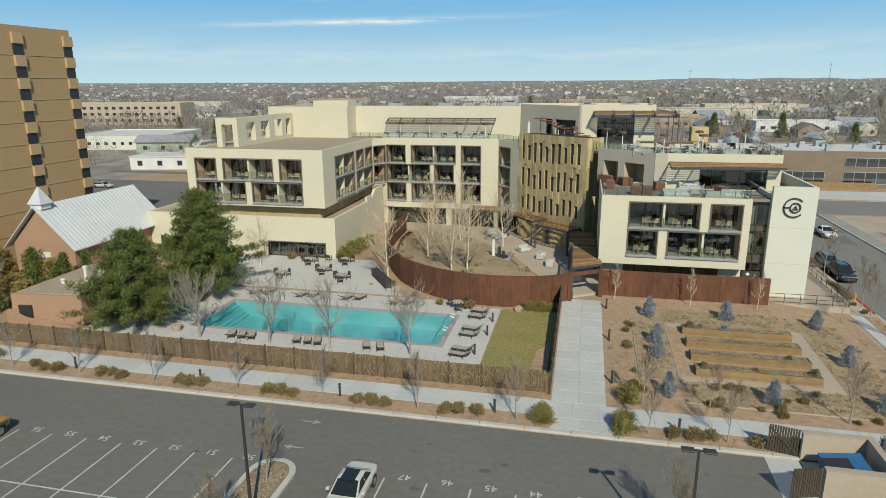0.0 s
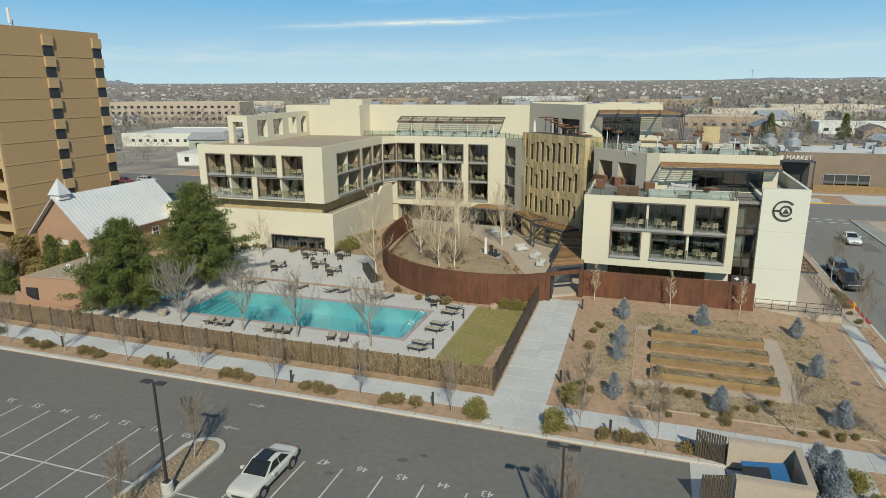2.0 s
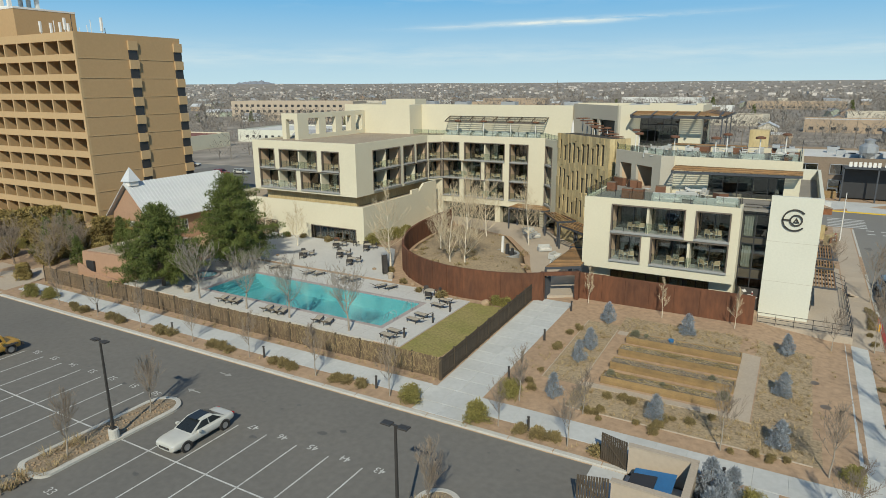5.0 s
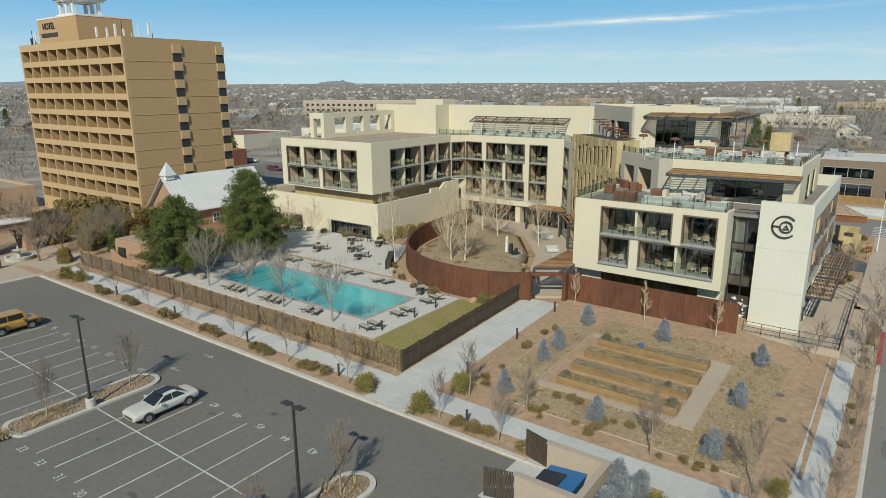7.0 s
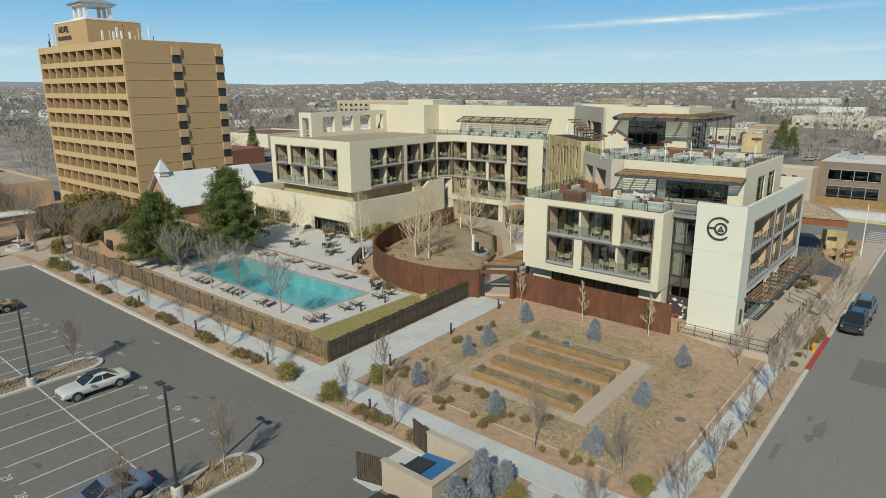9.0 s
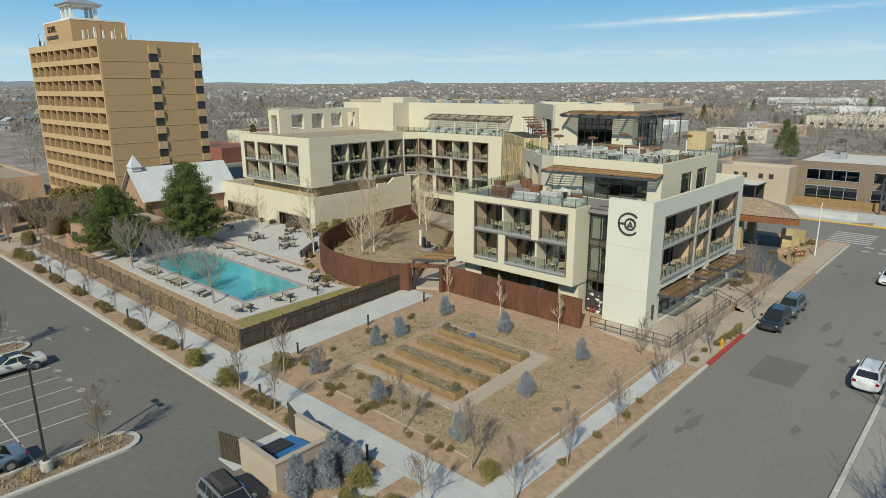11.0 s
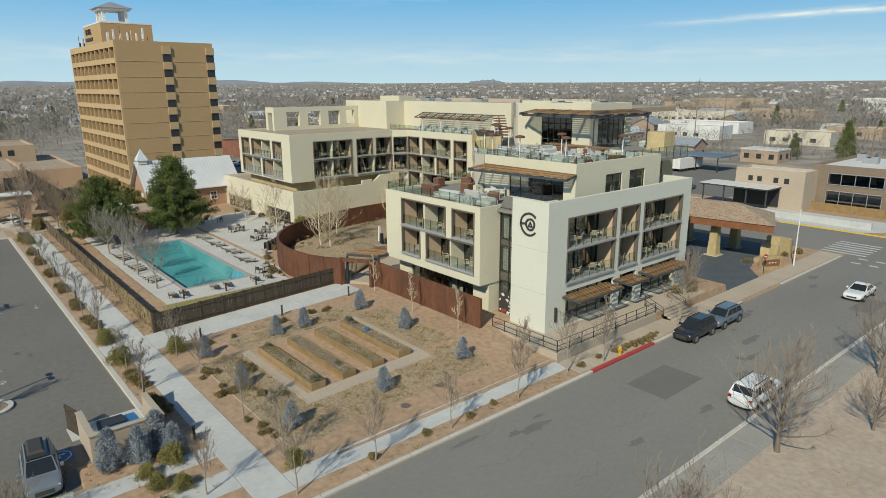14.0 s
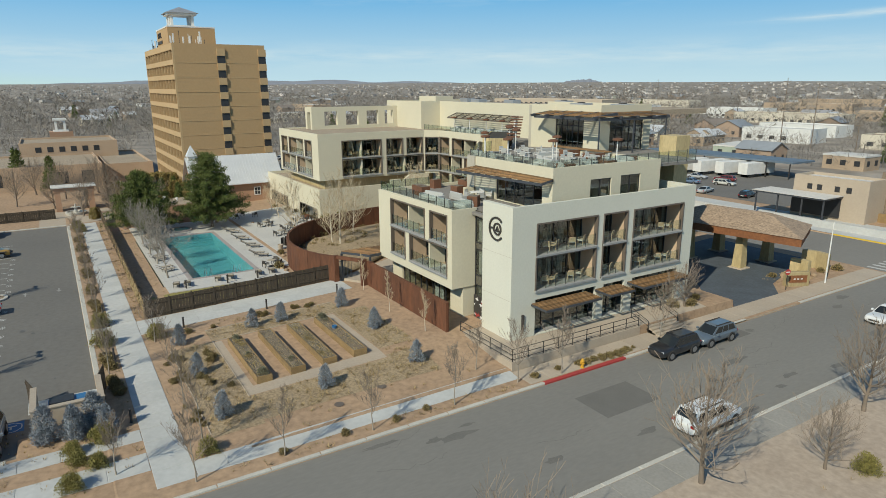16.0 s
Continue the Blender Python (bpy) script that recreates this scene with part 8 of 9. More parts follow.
for k in range(10):
    w, d, h = 7 + 1.1 * (k % 4), 9 + 2.0 * (k % 5), 3.0 + 0.5 * (k % 3)
    wl_, rf_, wi_ = Shape(), Shape(), Shape()
    wl_.box(-w / 2, w / 2, -d / 2, d / 2, -0.5, h)
    if k % 3:
        e = 0.5
        wl_.face((-w / 2, -d / 2, h), (w / 2, -d / 2, h), (0, -d / 2, h + w * 0.25))
        wl_.face((w / 2, d / 2, h), (-w / 2, d / 2, h), (0, d / 2, h + w * 0.25))
        for sgn in (-1, 1):
            q = [(0, h + w * 0.25 + 0.15), (sgn * (w / 2 + e), h - e * 0.5 + 0.15), (sgn * (w / 2 + e), h - e * 0.5), (0, h + w * 0.25)]
            rf_.loft([[(x, -d / 2 - e, z) for x, z in q], [(x, d / 2 + e, z) for x, z in q]])
    else:
        rf_.box(-w / 2 - 0.1, w / 2 + 0.1, -d / 2 - 0.1, d / 2 + 0.1, h, h + 0.35)
    for u in (-w / 4, w / 4):
        wi_.box(u - 0.6, u + 0.6, -d / 2 - 0.05, -d / 2 + 0.05, 1.0, 2.2)
    for u in (-d / 3, 0, d / 3):
        wi_.box(w / 2 - 0.05, w / 2 + 0.05, u - 0.6, u + 0.6, 1.0, 2.2).box(-w / 2 - 0.05, -w / 2 + 0.05, u - 0.6, u + 0.6, 1.0, 2.2)
    HM.append((wl_.mesh("wall", HOUSE_WALLS[k % 5]), rf_.mesh("roof", HOUSE_ROOFS[k % 4] if k % 3 else WHITE_ROOF), wi_.mesh("windows", DARK_FRAME)))
LOOKS = ("tan", "cream", "adobe-brown", "white", "sage-green")
rnd = random.Random(99)
KEEP = [(-195, -145, 140, 245), (-80, 5, 85, 205), (-5, 80, 85, 180), (-130, 80, -80, 118), (-335, -230, 325, 355), (-165, -95, 10, 60), (-128, -60, 78, 150)]
# low commercial buildings behind the market
rnd = random.Random(83)
spots = [(-82, 282, 26, 14, 5.5), (-40, 282, 22, 12, 5), (-36, 330, 20, 12, 4.5), (-96, 322, 34, 14, 5), (-150, 405, 60, 18, 6), (-125, 470, 46, 16, 6), (-205, 440, 40, 16, 7), (-20, 400, 44, 18, 6), (40, 360, 40, 20, 6), (95, 330, 36, 16, 5), (70, 430, 60, 22, 7), (-240, 590, 70, 22, 7), (-60, 560, 60, 20, 6), (120, 520, 70, 24, 7), (10, 680, 80, 24, 7), (-330, 470, 50, 18, 6), (-400, 600, 70, 22, 7), (-300, 760, 80, 24, 7), (-130, 800, 90, 26, 8), (-420, 330, 40, 16, 5), (-520, 250, 46, 18, 6)]
for k, (x, y, w, d, h) in enumerate(spots):
    flat_block("commercial_building", ("low white commercial building with a pale flat roof", "low tan commercial building with a white flat roof", "low cream commercial building with a gravel roof")[(k * 2) % 3], x - w / 2, x + w / 2, y - d / 2, y + d / 2, h, (HOUSE_WALLS[3], HOUSE_WALLS[0], HOUSE_WALLS[1])[(k * 2) % 3], (WHITE_ROOF, WHITE_ROOF, GRAVEL_ROOF)[(k * 2) % 3], rnd.choice((0, 6, -8)), [("s", -w / 2 + 3 + 4.5 * j, 1.2, 2.0, 1.4) for j in range(int((w - 4) / 4.5))], "commercial buildings")
    KEEP.append((x - w / 2 - 4, x + w / 2 + 4, y - d / 2 - 12, y + d / 2 + 4))
rnd = random.Random(99)
made = 0
while made < 280:
    a = radians(rnd.uniform(48, 178))
    r = 150 + 1150 * rnd.random() ** 1.5
    x, y = 20 + r * math.cos(a), 30 + r * math.sin(a)
    if any(x0 < x < x1 and y0 < y < y1 for x0, x1, y0, y1 in KEEP):
        continue
    if a > 2.6 and r < 330:
        continue
    k = rnd.randrange(10)
    h = thing("house", f"small {LOOKS[k % 5]} house among bare trees", "house", pose(x, y, site(x, y), 0, 0, rnd.choice((0, 90, 12, 102))) @ Matrix.Scale(rnd.uniform(0.8, 1.2), 4), "houses of the valley")
    part("wall", HM[k][0], None, h)
    part("roof", HM[k][1], None, h)
    if r < 500:
        part("window", HM[k][2], None, h)["kind"] = "stuff"
    made += 1
# past counting: specks of far houses
fh = Shape()
for _ in range(1500):
    a = radians(rnd.uniform(40, 185))
    r = 900 + 3400 * rnd.random() ** 0.8
    x, y = r * math.cos(a), r * math.sin(a)
    w, h = rnd.uniform(4, 12), rnd.uniform(3, 6)
    fh.obox(x, y, site(x, y) - 1, w, w * 1.4, h + 1, rnd.choice((0, 90, 20)))
FAR_HOUSE = mat("far_houses", (0.52, 0.48, 0.44), (0.38, 0.345, 0.315), 0.01, 0.9, rand=0.35, island=True)
tagged(new("far_houses", fh.mesh("far_houses", FAR_HOUSE)), "pale houses scattered over the far valley", "houses", kind="stuff")


def far_trees(name, count, r0, r1, size, blades, width, seed, power=1.0):
    """Leafless trees past counting: each a bundle of upright, spreading twigs."""
    rnd = random.Random(seed)
    s = Shape()
    n = 0
    while n < count:
        a = radians(rnd.uniform(38, 192))
        r = r0 + (r1 - r0) * rnd.random() ** power
        x, y = 20 + r * math.cos(a), 30 + r * math.sin(a)
        if any(q[0] - 3 < x < q[1] + 3 and q[2] - 3 < y < q[3] + 3 for q in KEEP):
            continue
        n += 1
        z = site(x, y)
        h = size * rnd.uniform(0.5, 1.2)
        for _ in range(blades):
            b = rnd.uniform(0, 6.283)
            f = rnd.random()
            q = h * 0.55 * math.sqrt(rnd.random()) * (0.5 + 0.7 * math.sin(3.0 * min(f + 0.1, 1)))
            px, py, pz = x + q * math.cos(b), y + q * math.sin(b), z + h * (0.15 + 0.75 * f)
            c = b + rnd.uniform(-1.2, 1.2)
            t = h * rnd.uniform(0.16, 0.36)
            ex, ey, ez = px + t * 0.7 * math.cos(c), py + t * 0.7 * math.sin(c), pz + t * rnd.uniform(0.1, 1.0)
            g = b + rnd.uniform(0, 3.14)
            s.face((px - width * math.cos(g), py - width * math.sin(g), pz), (px + width * math.cos(g), py + width * math.sin(g), pz), (ex, ey, ez))
        s.tube((x, y, z), (x, y, z + h * 0.4), h * 0.025, h * 0.015, 3, False)
    tagged(new(name, s.mesh(name, FAR_TREE)), "grey-brown leafless trees across the valley", "trees", kind="stuff")


far_trees("near_woods", 1500, 110, 420, 7.5, 96, 0.075, 1, 0.9)
far_trees("middle_woods", 4200, 280, 1100, 10.5, 36, 0.28, 2, 0.9)
far_trees("far_woods", 5200, 900, 3600, 11.0, 14, 1.1, 3, 0.9)
# dark evergreens here and there
EV = []
for v in range(2):
    r_ = random.Random(500 + v)
    s = Shape()
    for k in range(260):
        f = r_.random() ** 1.3
        q = 2.0 * (1 - f) * r_.uniform(0.5, 1.0) + 0.15
        a = r_.uniform(0, 6.283)
        tuft_cloud(s, (q * math.cos(a), q * math.sin(a), 0.6 + 6.5 * f), 0.4, 8, 0.5, r_, 0.4, 0.2)
    t = Shape()
    t.tube((0, 0, -0.2), (0, 0, 5), 0.2, 0.06, 6)
    EV.append((t.mesh("trunk", BARK), s.mesh("crown", PINE)))
n = 0
rnd = random.Random(61)
while n < 46:
    a, r = radians(rnd.uniform(45, 180)), rnd.uniform(150, 700)
    x, y = 20 + r * math.cos(a), 30 + r * math.sin(a)
    if any(q[0] < x < q[1] and q[2] < y < q[3] for q in KEEP):
        continue
    n += 1
    o = thing("evergreen", "dark green evergreen among the bare trees", "tree", pose(x, y, site(x, y), 0, 0, a * 300) @ Matrix.Scale(rnd.uniform(0.7, 1.5), 4), "valley evergreens")
    part("trunk", EV[n % 2][0], None, o)
    part("crown", EV[n % 2][1], None, o)
for k, (x, y, q) in enumerate(((-52.5, 52.0, 0.55), (-54.0, 54.5, 0.6), (-56.0, 47.5, 0.5), (-53.5, 57.0, 0.55), (-64.57, 48.53, 0.6), (-70.81, 52.13, 0.6), (-70.75, 54.04, 0.6), (-72.54, 56.49, 0.6), (-58.5, 55.0, 0.62), (-62.0, 50.5, 0.6), (-96.0, 36.0, 1.0), (-104.0, 30.0, 1.2))):
    o = thing("evergreen", "dark green juniper beside the lodge court", "tree", pose(x, y, site(x, y), 0, 0, 70 * k) @ Matrix.Scale(q, 4), "court junipers")
    part("trunk", EV[k % 2][0], None, o)
    part("crown", EV[k % 2][1], None, o)
# distant ranges on the skyline
def range_(name, az0, az1, r, h, seed, label, rough):
    s = Shape()
    top, low = [], []
    n = 90
    for k in range(n + 1):
        a = radians(az0 + (az1 - az0) * k / n)
        f = math.sin(math.pi * k / n) ** 0.8
        z = h * f * (0.62 + rough * noise.noise(Vector((k * 0.13, seed, 0))) + 0.25 * rough * noise.noise(Vector((k * 0.55, seed, 3))))
        top.append((r * 1.02 * math.cos(a), r * 1.02 * math.sin(a), 30 + max(z, 0)))
        low.append((r * 0.97 * math.cos(a), r * 0.97 * math.sin(a), 20))
    for k in range(n):
        s.face(low[k], top[k], top[k + 1], low[k + 1])
        s.face(top[k], (top[k][0] * 1.03, top[k][1] * 1.03, 0), (top[k + 1][0] * 1.03, top[k + 1][1] * 1.03, 0), top[k + 1])
    structure(name, s, RANGE, label, "mountains", smooth=True)


# aerial haze is mixed into the ranges' base colour as a blue-grey tint
RANGE = mat("haze_blue_range", (0.25, 0.26, 0.29), (0.20, 0.215, 0.245), 0.004, 1.0, fine=0.1, fscale=0.03)
range_("mountains", 64, 92, 4600, 34, 3.3, "low mountains on the horizon, painted in haze blue-grey", 0.55)
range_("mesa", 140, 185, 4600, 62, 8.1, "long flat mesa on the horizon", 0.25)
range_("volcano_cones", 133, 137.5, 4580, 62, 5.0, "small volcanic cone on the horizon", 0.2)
# masts and poles
rnd = random.Random(13)
for x, y, h in ((-70, 260, 24), (-60, 262, 22), (60, 420, 30), (150, 460, 34), (-260, 420, 26), (-20, 330, 22), (-150, 300, 18), (35, 250, 11), (70, 240, 11), (-35, 240, 11), (5, 205, 11), (-110, 240, 12)):
    m_ = thing("utility_mast", "tall thin utility mast over the roofs", "mast", pose(x, y, 0), "utility masts")
    part("pole", Shape().tube((0, 0, -0.2), (0, 0, h), 0.17, 0.09, 6), BARK, m_)
    part("crossarm", Shape().box(-1.3, 1.3, -0.08, 0.08, h - 1.2, h - 1.05), BARK, m_)

# ---- vehicles ----


def car_shapes(L, W, H, hood, deck, kind):
    """Body, glasshouse, roof and small parts of a car; nose towards +x."""
    hl, hw = L / 2, W / 2
    belt = 0.62 * H if kind != "sedan" else 0.64 * H
    body = Shape()
    prof = [(-hl, 0.36, belt * 0.86), (-hl + 0.10, 0.26, belt * 0.98), (-hl + 0.6, 0.22, belt), (-hl + deck, 0.2, belt + 0.02), (0, 0.2, belt), (hl - hood, 0.2, belt - 0.01), (hl - hood * 0.4, 0.22, belt - 0.03), (hl - 0.26, 0.23, belt - 0.07), (hl - 0.06, 0.25, belt - 0.14), (hl, 0.28, belt - 0.24)]
    rings = []
    for x, lo, hi in prof:
        e = 1 - 0.12 * max(0, (abs(x) - hl * 0.72) / (hl * 0.28)) ** 2
        w = hw * e
        mid = (lo + hi) / 2
        rings.append([(x, -w * 0.93, lo), (x, w * 0.93, lo), (x, w, mid), (x, w * 0.985, hi - 0.09), (x, w * 0.86, hi), (x, -w * 0.86, hi), (x, -w * 0.985, hi - 0.09), (x, -w, mid)])
    body.loft([list(r) for r in rings])
    gx0, gx1 = -hl + (deck * 0.72 if kind == "sedan" else 0.14), hl - hood + 0.12
    rx0, rx1 = (-hl + deck * 1.7, hl - hood - 0.85) if kind == "sedan" else (-hl + 0.5, hl - hood - 0.72)
    if kind == "jeep":
        rx0, rx1 = gx0 + 0.12, gx1 - 0.25
    tw_ = hw * (0.70 if kind != "jeep" else 0.84)
    lw = hw * 0.875
    low = [(gx0, -lw, belt - 0.05), (gx1, -lw, belt - 0.05), (gx1, lw, belt - 0.05), (gx0, lw, belt - 0.05)]
    top = [(rx0, -tw_, H - 0.07), (rx1, -tw_, H - 0.07), (rx1, tw_, H - 0.07), (rx0, tw_, H - 0.07)]
    cap = [(rx0 + 0.22, -tw_ + 0.16, H), (rx1 - 0.28, -tw_ + 0.16, H), (rx1 - 0.28, tw_ - 0.16, H), (rx0 + 0.22, tw_ - 0.16, H)]
    roof = Shape()
    roof.loft([low, top, cap])
    panes = []

    def pane(i, j, u0, u1, v0=0.16, v1=0.90):
        """A window lying on the cabin's face between corners i and j."""
        a, b, c, d = (Vector(q) for q in (low[i], low[j], top[j], top[i]))
        out = (b - a).cross(d - a).normalized() * 0.008
        s = Shape()
        q = [a.lerp(b, u).lerp(d.lerp(c, u), v) for u, v in ((u0, v0), (u1, v0), (u1, v1), (u0, v1))]
        s.loft([[p - out for p in q], [p + out for p in q]])
        panes.append(s)

    for i, j in ((0, 1), (2, 3)):
        cuts = [(0.06, 0.34), (0.37, 0.62), (0.65, 0.93)] if kind == "suv" else [(0.10, 0.47), (0.50, 0.92)]
        for u0, u1 in cuts:
            pane(i, j, *((u0, u1) if i == 0 else (1 - u1, 1 - u0)))
    pane(1, 2, 0.05, 0.95, 0.08, 0.95)
    pane(3, 0, 0.07, 0.93, 0.12 if kind == "sedan" else 0.25, 0.93)
    return body, panes, roof, belt


PAINTS = {}


def paint_mat(name, c):
    if name not in PAINTS:
        m = mat("car_paint_" + name, c, None, 1.0, 0.28, fine=0.02)
        m.node_tree.nodes["Principled BSDF"].inputs["Coat Weight"].default_value = 0.6
        PAINTS[name] = m
    return PAINTS[name]


CAR_GLASS = mat("car_glass", (0.02, 0.024, 0.026), None, 1.0, 0.06, fine=0.02)


def car(x, y, heading, kind, colour, rgb, label, L=4.75, W=1.85, H=1.45, z=0.0, box=False, sunroof=False, group="parked cars"):
    hood, deck = {"sedan": (1.5, 0.95), "suv": (1.25, 0.3), "jeep": (1.25, 0.2)}[kind]
    c = thing("car", label, "car", pose(x, y, z, 0, 0, heading), group)
    pm = paint_mat(colour, rgb)
    body, panes, roof, belt = car_shapes(L, W, H, hood, deck, kind)
    b = part("body", body, pm, c, smooth=True)
    md = b.modifiers.new("rounding", "SUBSURF")
    md.levels = md.render_levels = 2 if group == "parked cars" else 1
    part("cabin", roof, pm, c)
    for q in panes:
        part("window", q, CAR_GLASS, c, "dark tinted window")
    hl, hw = L / 2, W / 2
    wr = 0.33 if kind == "sedan" else 0.38
    for sx in (hl - 0.92, -hl + 0.95):
        for sy in (-1, 1):
            s = Shape()
            s.tube((sx, sy * (hw - 0.22), wr), (sx, sy * (hw + 0.015), wr), wr, n=16)
            w = part("wheel", s, RUBBER, c)
            s = Shape()
            s.tube((sx, sy * (hw - 0.02), wr), (sx, sy * (hw + 0.025), wr), wr * 0.66, n=12)
            part("rim", s, ALLOY, w)
            arch = Shape()
            arch.tube((sx, sy * (hw - 0.1), wr + 0.02), (sx, sy * (hw + 0.004), wr + 0.02), wr + 0.07, n=16)
            part("wheel_arch", arch, BLACK, c)
    for sy in (-1, 1):
        part("headlight", Shape().chamfer(hl - 0.30, hl - 0.03, sy * hw * 0.62 - 0.2, sy * hw * 0.62 + 0.2, belt - 0.34, belt - 0.2, 0.03), LAMP_CLEAR, c)
        part("tail_light", Shape().chamfer(-hl - 0.01, -hl + 0.14, sy * hw * 0.72 - 0.12, sy * hw * 0.72 + 0.12, belt - 0.26, belt - 0.10, 0.03), LAMP_RED, c)
        part("mirror", Shape().chamfer(hl - hood - 0.45, hl - hood - 0.25, sy * (hw + 0.09) - 0.09, sy * (hw + 0.09) + 0.09, belt - 0.02, belt + 0.14, 0.03), pm, c)
    part("grille", Shape().box(hl - 0.03, hl + 0.01, -0.45, 0.45, 0.42, belt - 0.36), BLACK, c)
    part("rear_plate", Shape().box(-hl - 0.02, -hl + 0.01, -0.26, 0.26, belt - 0.34, belt - 0.22), WHITE_PAINT, c)
    if sunroof:
        part("sunroof", Shape().box(-0.75, 0.3, -0.42, 0.42, H - 0.003, H + 0.006), CAR_GLASS, c)
    if kind == "suv":
        for sy in (-1, 1):
            part("roof_rail", Shape().box(-hl + 0.8, 0.5, sy * 0.56 - 0.025, sy * 0.56 + 0.025, H - 0.01, H + 0.06), BLACK, c)
    if box:
        part("roof_box", Shape().chamfer(-1.3, 0.5, -0.5, 0.35, H + 0.06, H + 0.42, 0.12), BLACK, c, "black roof box")
    if kind == "jeep":
        s = Shape()
        s.tube((-hl - 0.22, 0, 0.95), (-hl, 0, 0.95), 0.38, n=16)
        part("spare_wheel", s, RUBBER, c)
        for sx in (hl - 0.92, -hl + 0.95):
            for sy in (-1, 1):
                part("fender", Shape().chamfer(sx - 0.55, sx + 0.55, sy * (hw + 0.08) - 0.12, sy * (hw + 0.08) + 0.12, 0.80, 0.90, 0.03), BLACK, c)
        part("bumper", Shape().chamfer(hl - 0.02, hl + 0.2, -0.8, 0.8, 0.45, 0.65, 0.04), BLACK, c)
    return c


car(-11.65, 28.1, -90, "sedan", "white", (0.54, 0.525, 0.475), "pearl-white sedan with a dark sunroof parked in a bay", L=4.85, H=1.46, sunroof=True)
car(-37.2, 28.2, 90, "jeep", "ochre", (0.42, 0.24, 0.05), "ochre-yellow off-road car with a hard top", L=4.4, W=1.85, H=1.82)
car(2.9, 22.9, -90, "sedan", "steel_blue", (0.12, 0.17, 0.25), "steel-blue sedan parked in a bay", L=4.7)
car(16.7, 30.9, -4, "suv", "grey", (0.16, 0.18, 0.20), "grey estate car with a black roof box", L=4.8, H=1.62, box=True)
car(29.75, 78.2, -90, "suv", "black", (0.018, 0.02, 0.024), "black sport-utility car parked at the kerb", L=4.65, H=1.68)
car(29.8, 83.1, -90, "suv", "slate", (0.11, 0.14, 0.17), "slate-blue sport-utility car parked at the kerb", L=4.65, H=1.64)
car(38.45, 70.5, 90, "suv", "bright_white", (0.70, 0.70, 0.69), "white sport-utility car parked across the street", L=4.95, W=1.95, H=1.8)
car(35.4, 101.0, -90, "sedan", "bright_white", (0.70, 0.70, 0.69), "white sedan in the street", L=4.8)
car(-51.8, 27.3, 0, "suv", "bright_white", (0.70, 0.70, 0.69), "white car at the lot's far side", L=4.6, H=1.65)
rnd = random.Random(71)
COL = [("white", (0.62, 0.61, 0.58)), ("black", (0.018, 0.02, 0.024)), ("slate", (0.11, 0.14, 0.17)), ("dark_red", (0.20, 0.02, 0.02)), ("silver", (0.40, 0.41, 0.42)), ("steel_blue", (0.12, 0.17, 0.25))]
for x, y, h in ((-142, 118, 20), (-139, 121, 20), (-136, 124, 20), (-146, 130, 200), (-132, 127, 20), (-128, 96, 110), (-124, 97, 110), (-120, 98, 110), (-116, 99, 290), (-42, 160, 10), (-36, 161, 10), (-30, 158, 190), (-24, 162, 10), (-34, 166, 10), (-28, 168, 190), (-20, 150, 100), (-12, 152, 100), (-110, 118, 0), (-106, 121, 0), (-2, 225, 60), (6, 238, 60), (-8, 300, 70)):
    nm, rgb = COL[rnd.randrange(6)]
    car(x, y, h, rnd.choice(("sedan", "suv", "suv")), nm, rgb, f"{nm.replace('_', ' ')} car parked in a far yard", z=0.03, group="far parked cars")

# ---- furniture ----


def lounger(x, y, z, rz):
    """Sling lounger, head towards +y."""
    if "lounger" not in KITS:
        fr = Shape()
        for sx in (-0.3, 0.3):
            fr.beam((sx, -0.95, 0.33), (sx, 0.35, 0.33), 0.04, 0.05)
        fr.beam((-0.3, -0.95, 0.33), (0.3, -0.95, 0.33), 0.04, 0.05)
        seat = Shape()
        seat.box(-0.28, 0.28, -0.93, 0.33, 0.335, 0.355)
        back = Shape()
        back.loft([[(-0.28, 0.33, 0.34), (0.28, 0.33, 0.34), (0.28, 0.33, 0.36), (-0.28, 0.33, 0.36)], [(-0.28, 0.95, 0.72), (0.28, 0.95, 0.72), (0.28, 0.93, 0.74), (-0.28, 0.93, 0.74)]])
        leg = Shape()
        leg.box(-0.022, 0.022, -0.022, 0.022, 0, 0.33)
        bar = Shape()
        for sx in (-0.3, 0.3):
            bar.beam((sx, 0.33, 0.34), (sx, 0.97, 0.73), 0.035, 0.04)
        KITS["lounger"] = (fr.mesh("frame", BLACK), seat.mesh("seat_sling", SLING), back.mesh("back_sling", SLING), leg.mesh("leg", BLACK), bar.mesh("back_frame", BLACK))
    k = KITS["lounger"]
    o = thing("sun_lounger", "dark-framed sun lounger with a tan sling by the pool", "lounger", pose(x, y, z, 0, 0, rz), "pool loungers")
    for nm, me in zip(("frame", "seat_sling", "back_sling"), k):
        part(nm, me, None, o)
    part("back_frame", k[4], None, o)
    for a in (-0.3, 0.3):
        for b in (-0.8, 0.25):
            part("leg", k[3], None, o, m=pose(a, b, 0))


KITS = {}
PD = DZ + 0.02
N_ROW = [(-33.5, 57.5), (-32.2, 57.8), (-28.2, 57.6), (-26.9, 57.8), (-23.2, 57.7), (-21.9, 57.9), (-17.9, 57.3), (-16.7, 57.5)]
for x, y in N_ROW:
    lounger(x, y, PD, 160)
for x in (-29.5, -28.5, -27.6, -23.3, -22.3, -21.4, -17.0, -15.8):
    lounger(x, 46.2, PD, 200)
for y in (46.2, 47.3, 50.5, 51.9, 55.0, 56.5):
    lounger(-9.0, y, PD, -100)


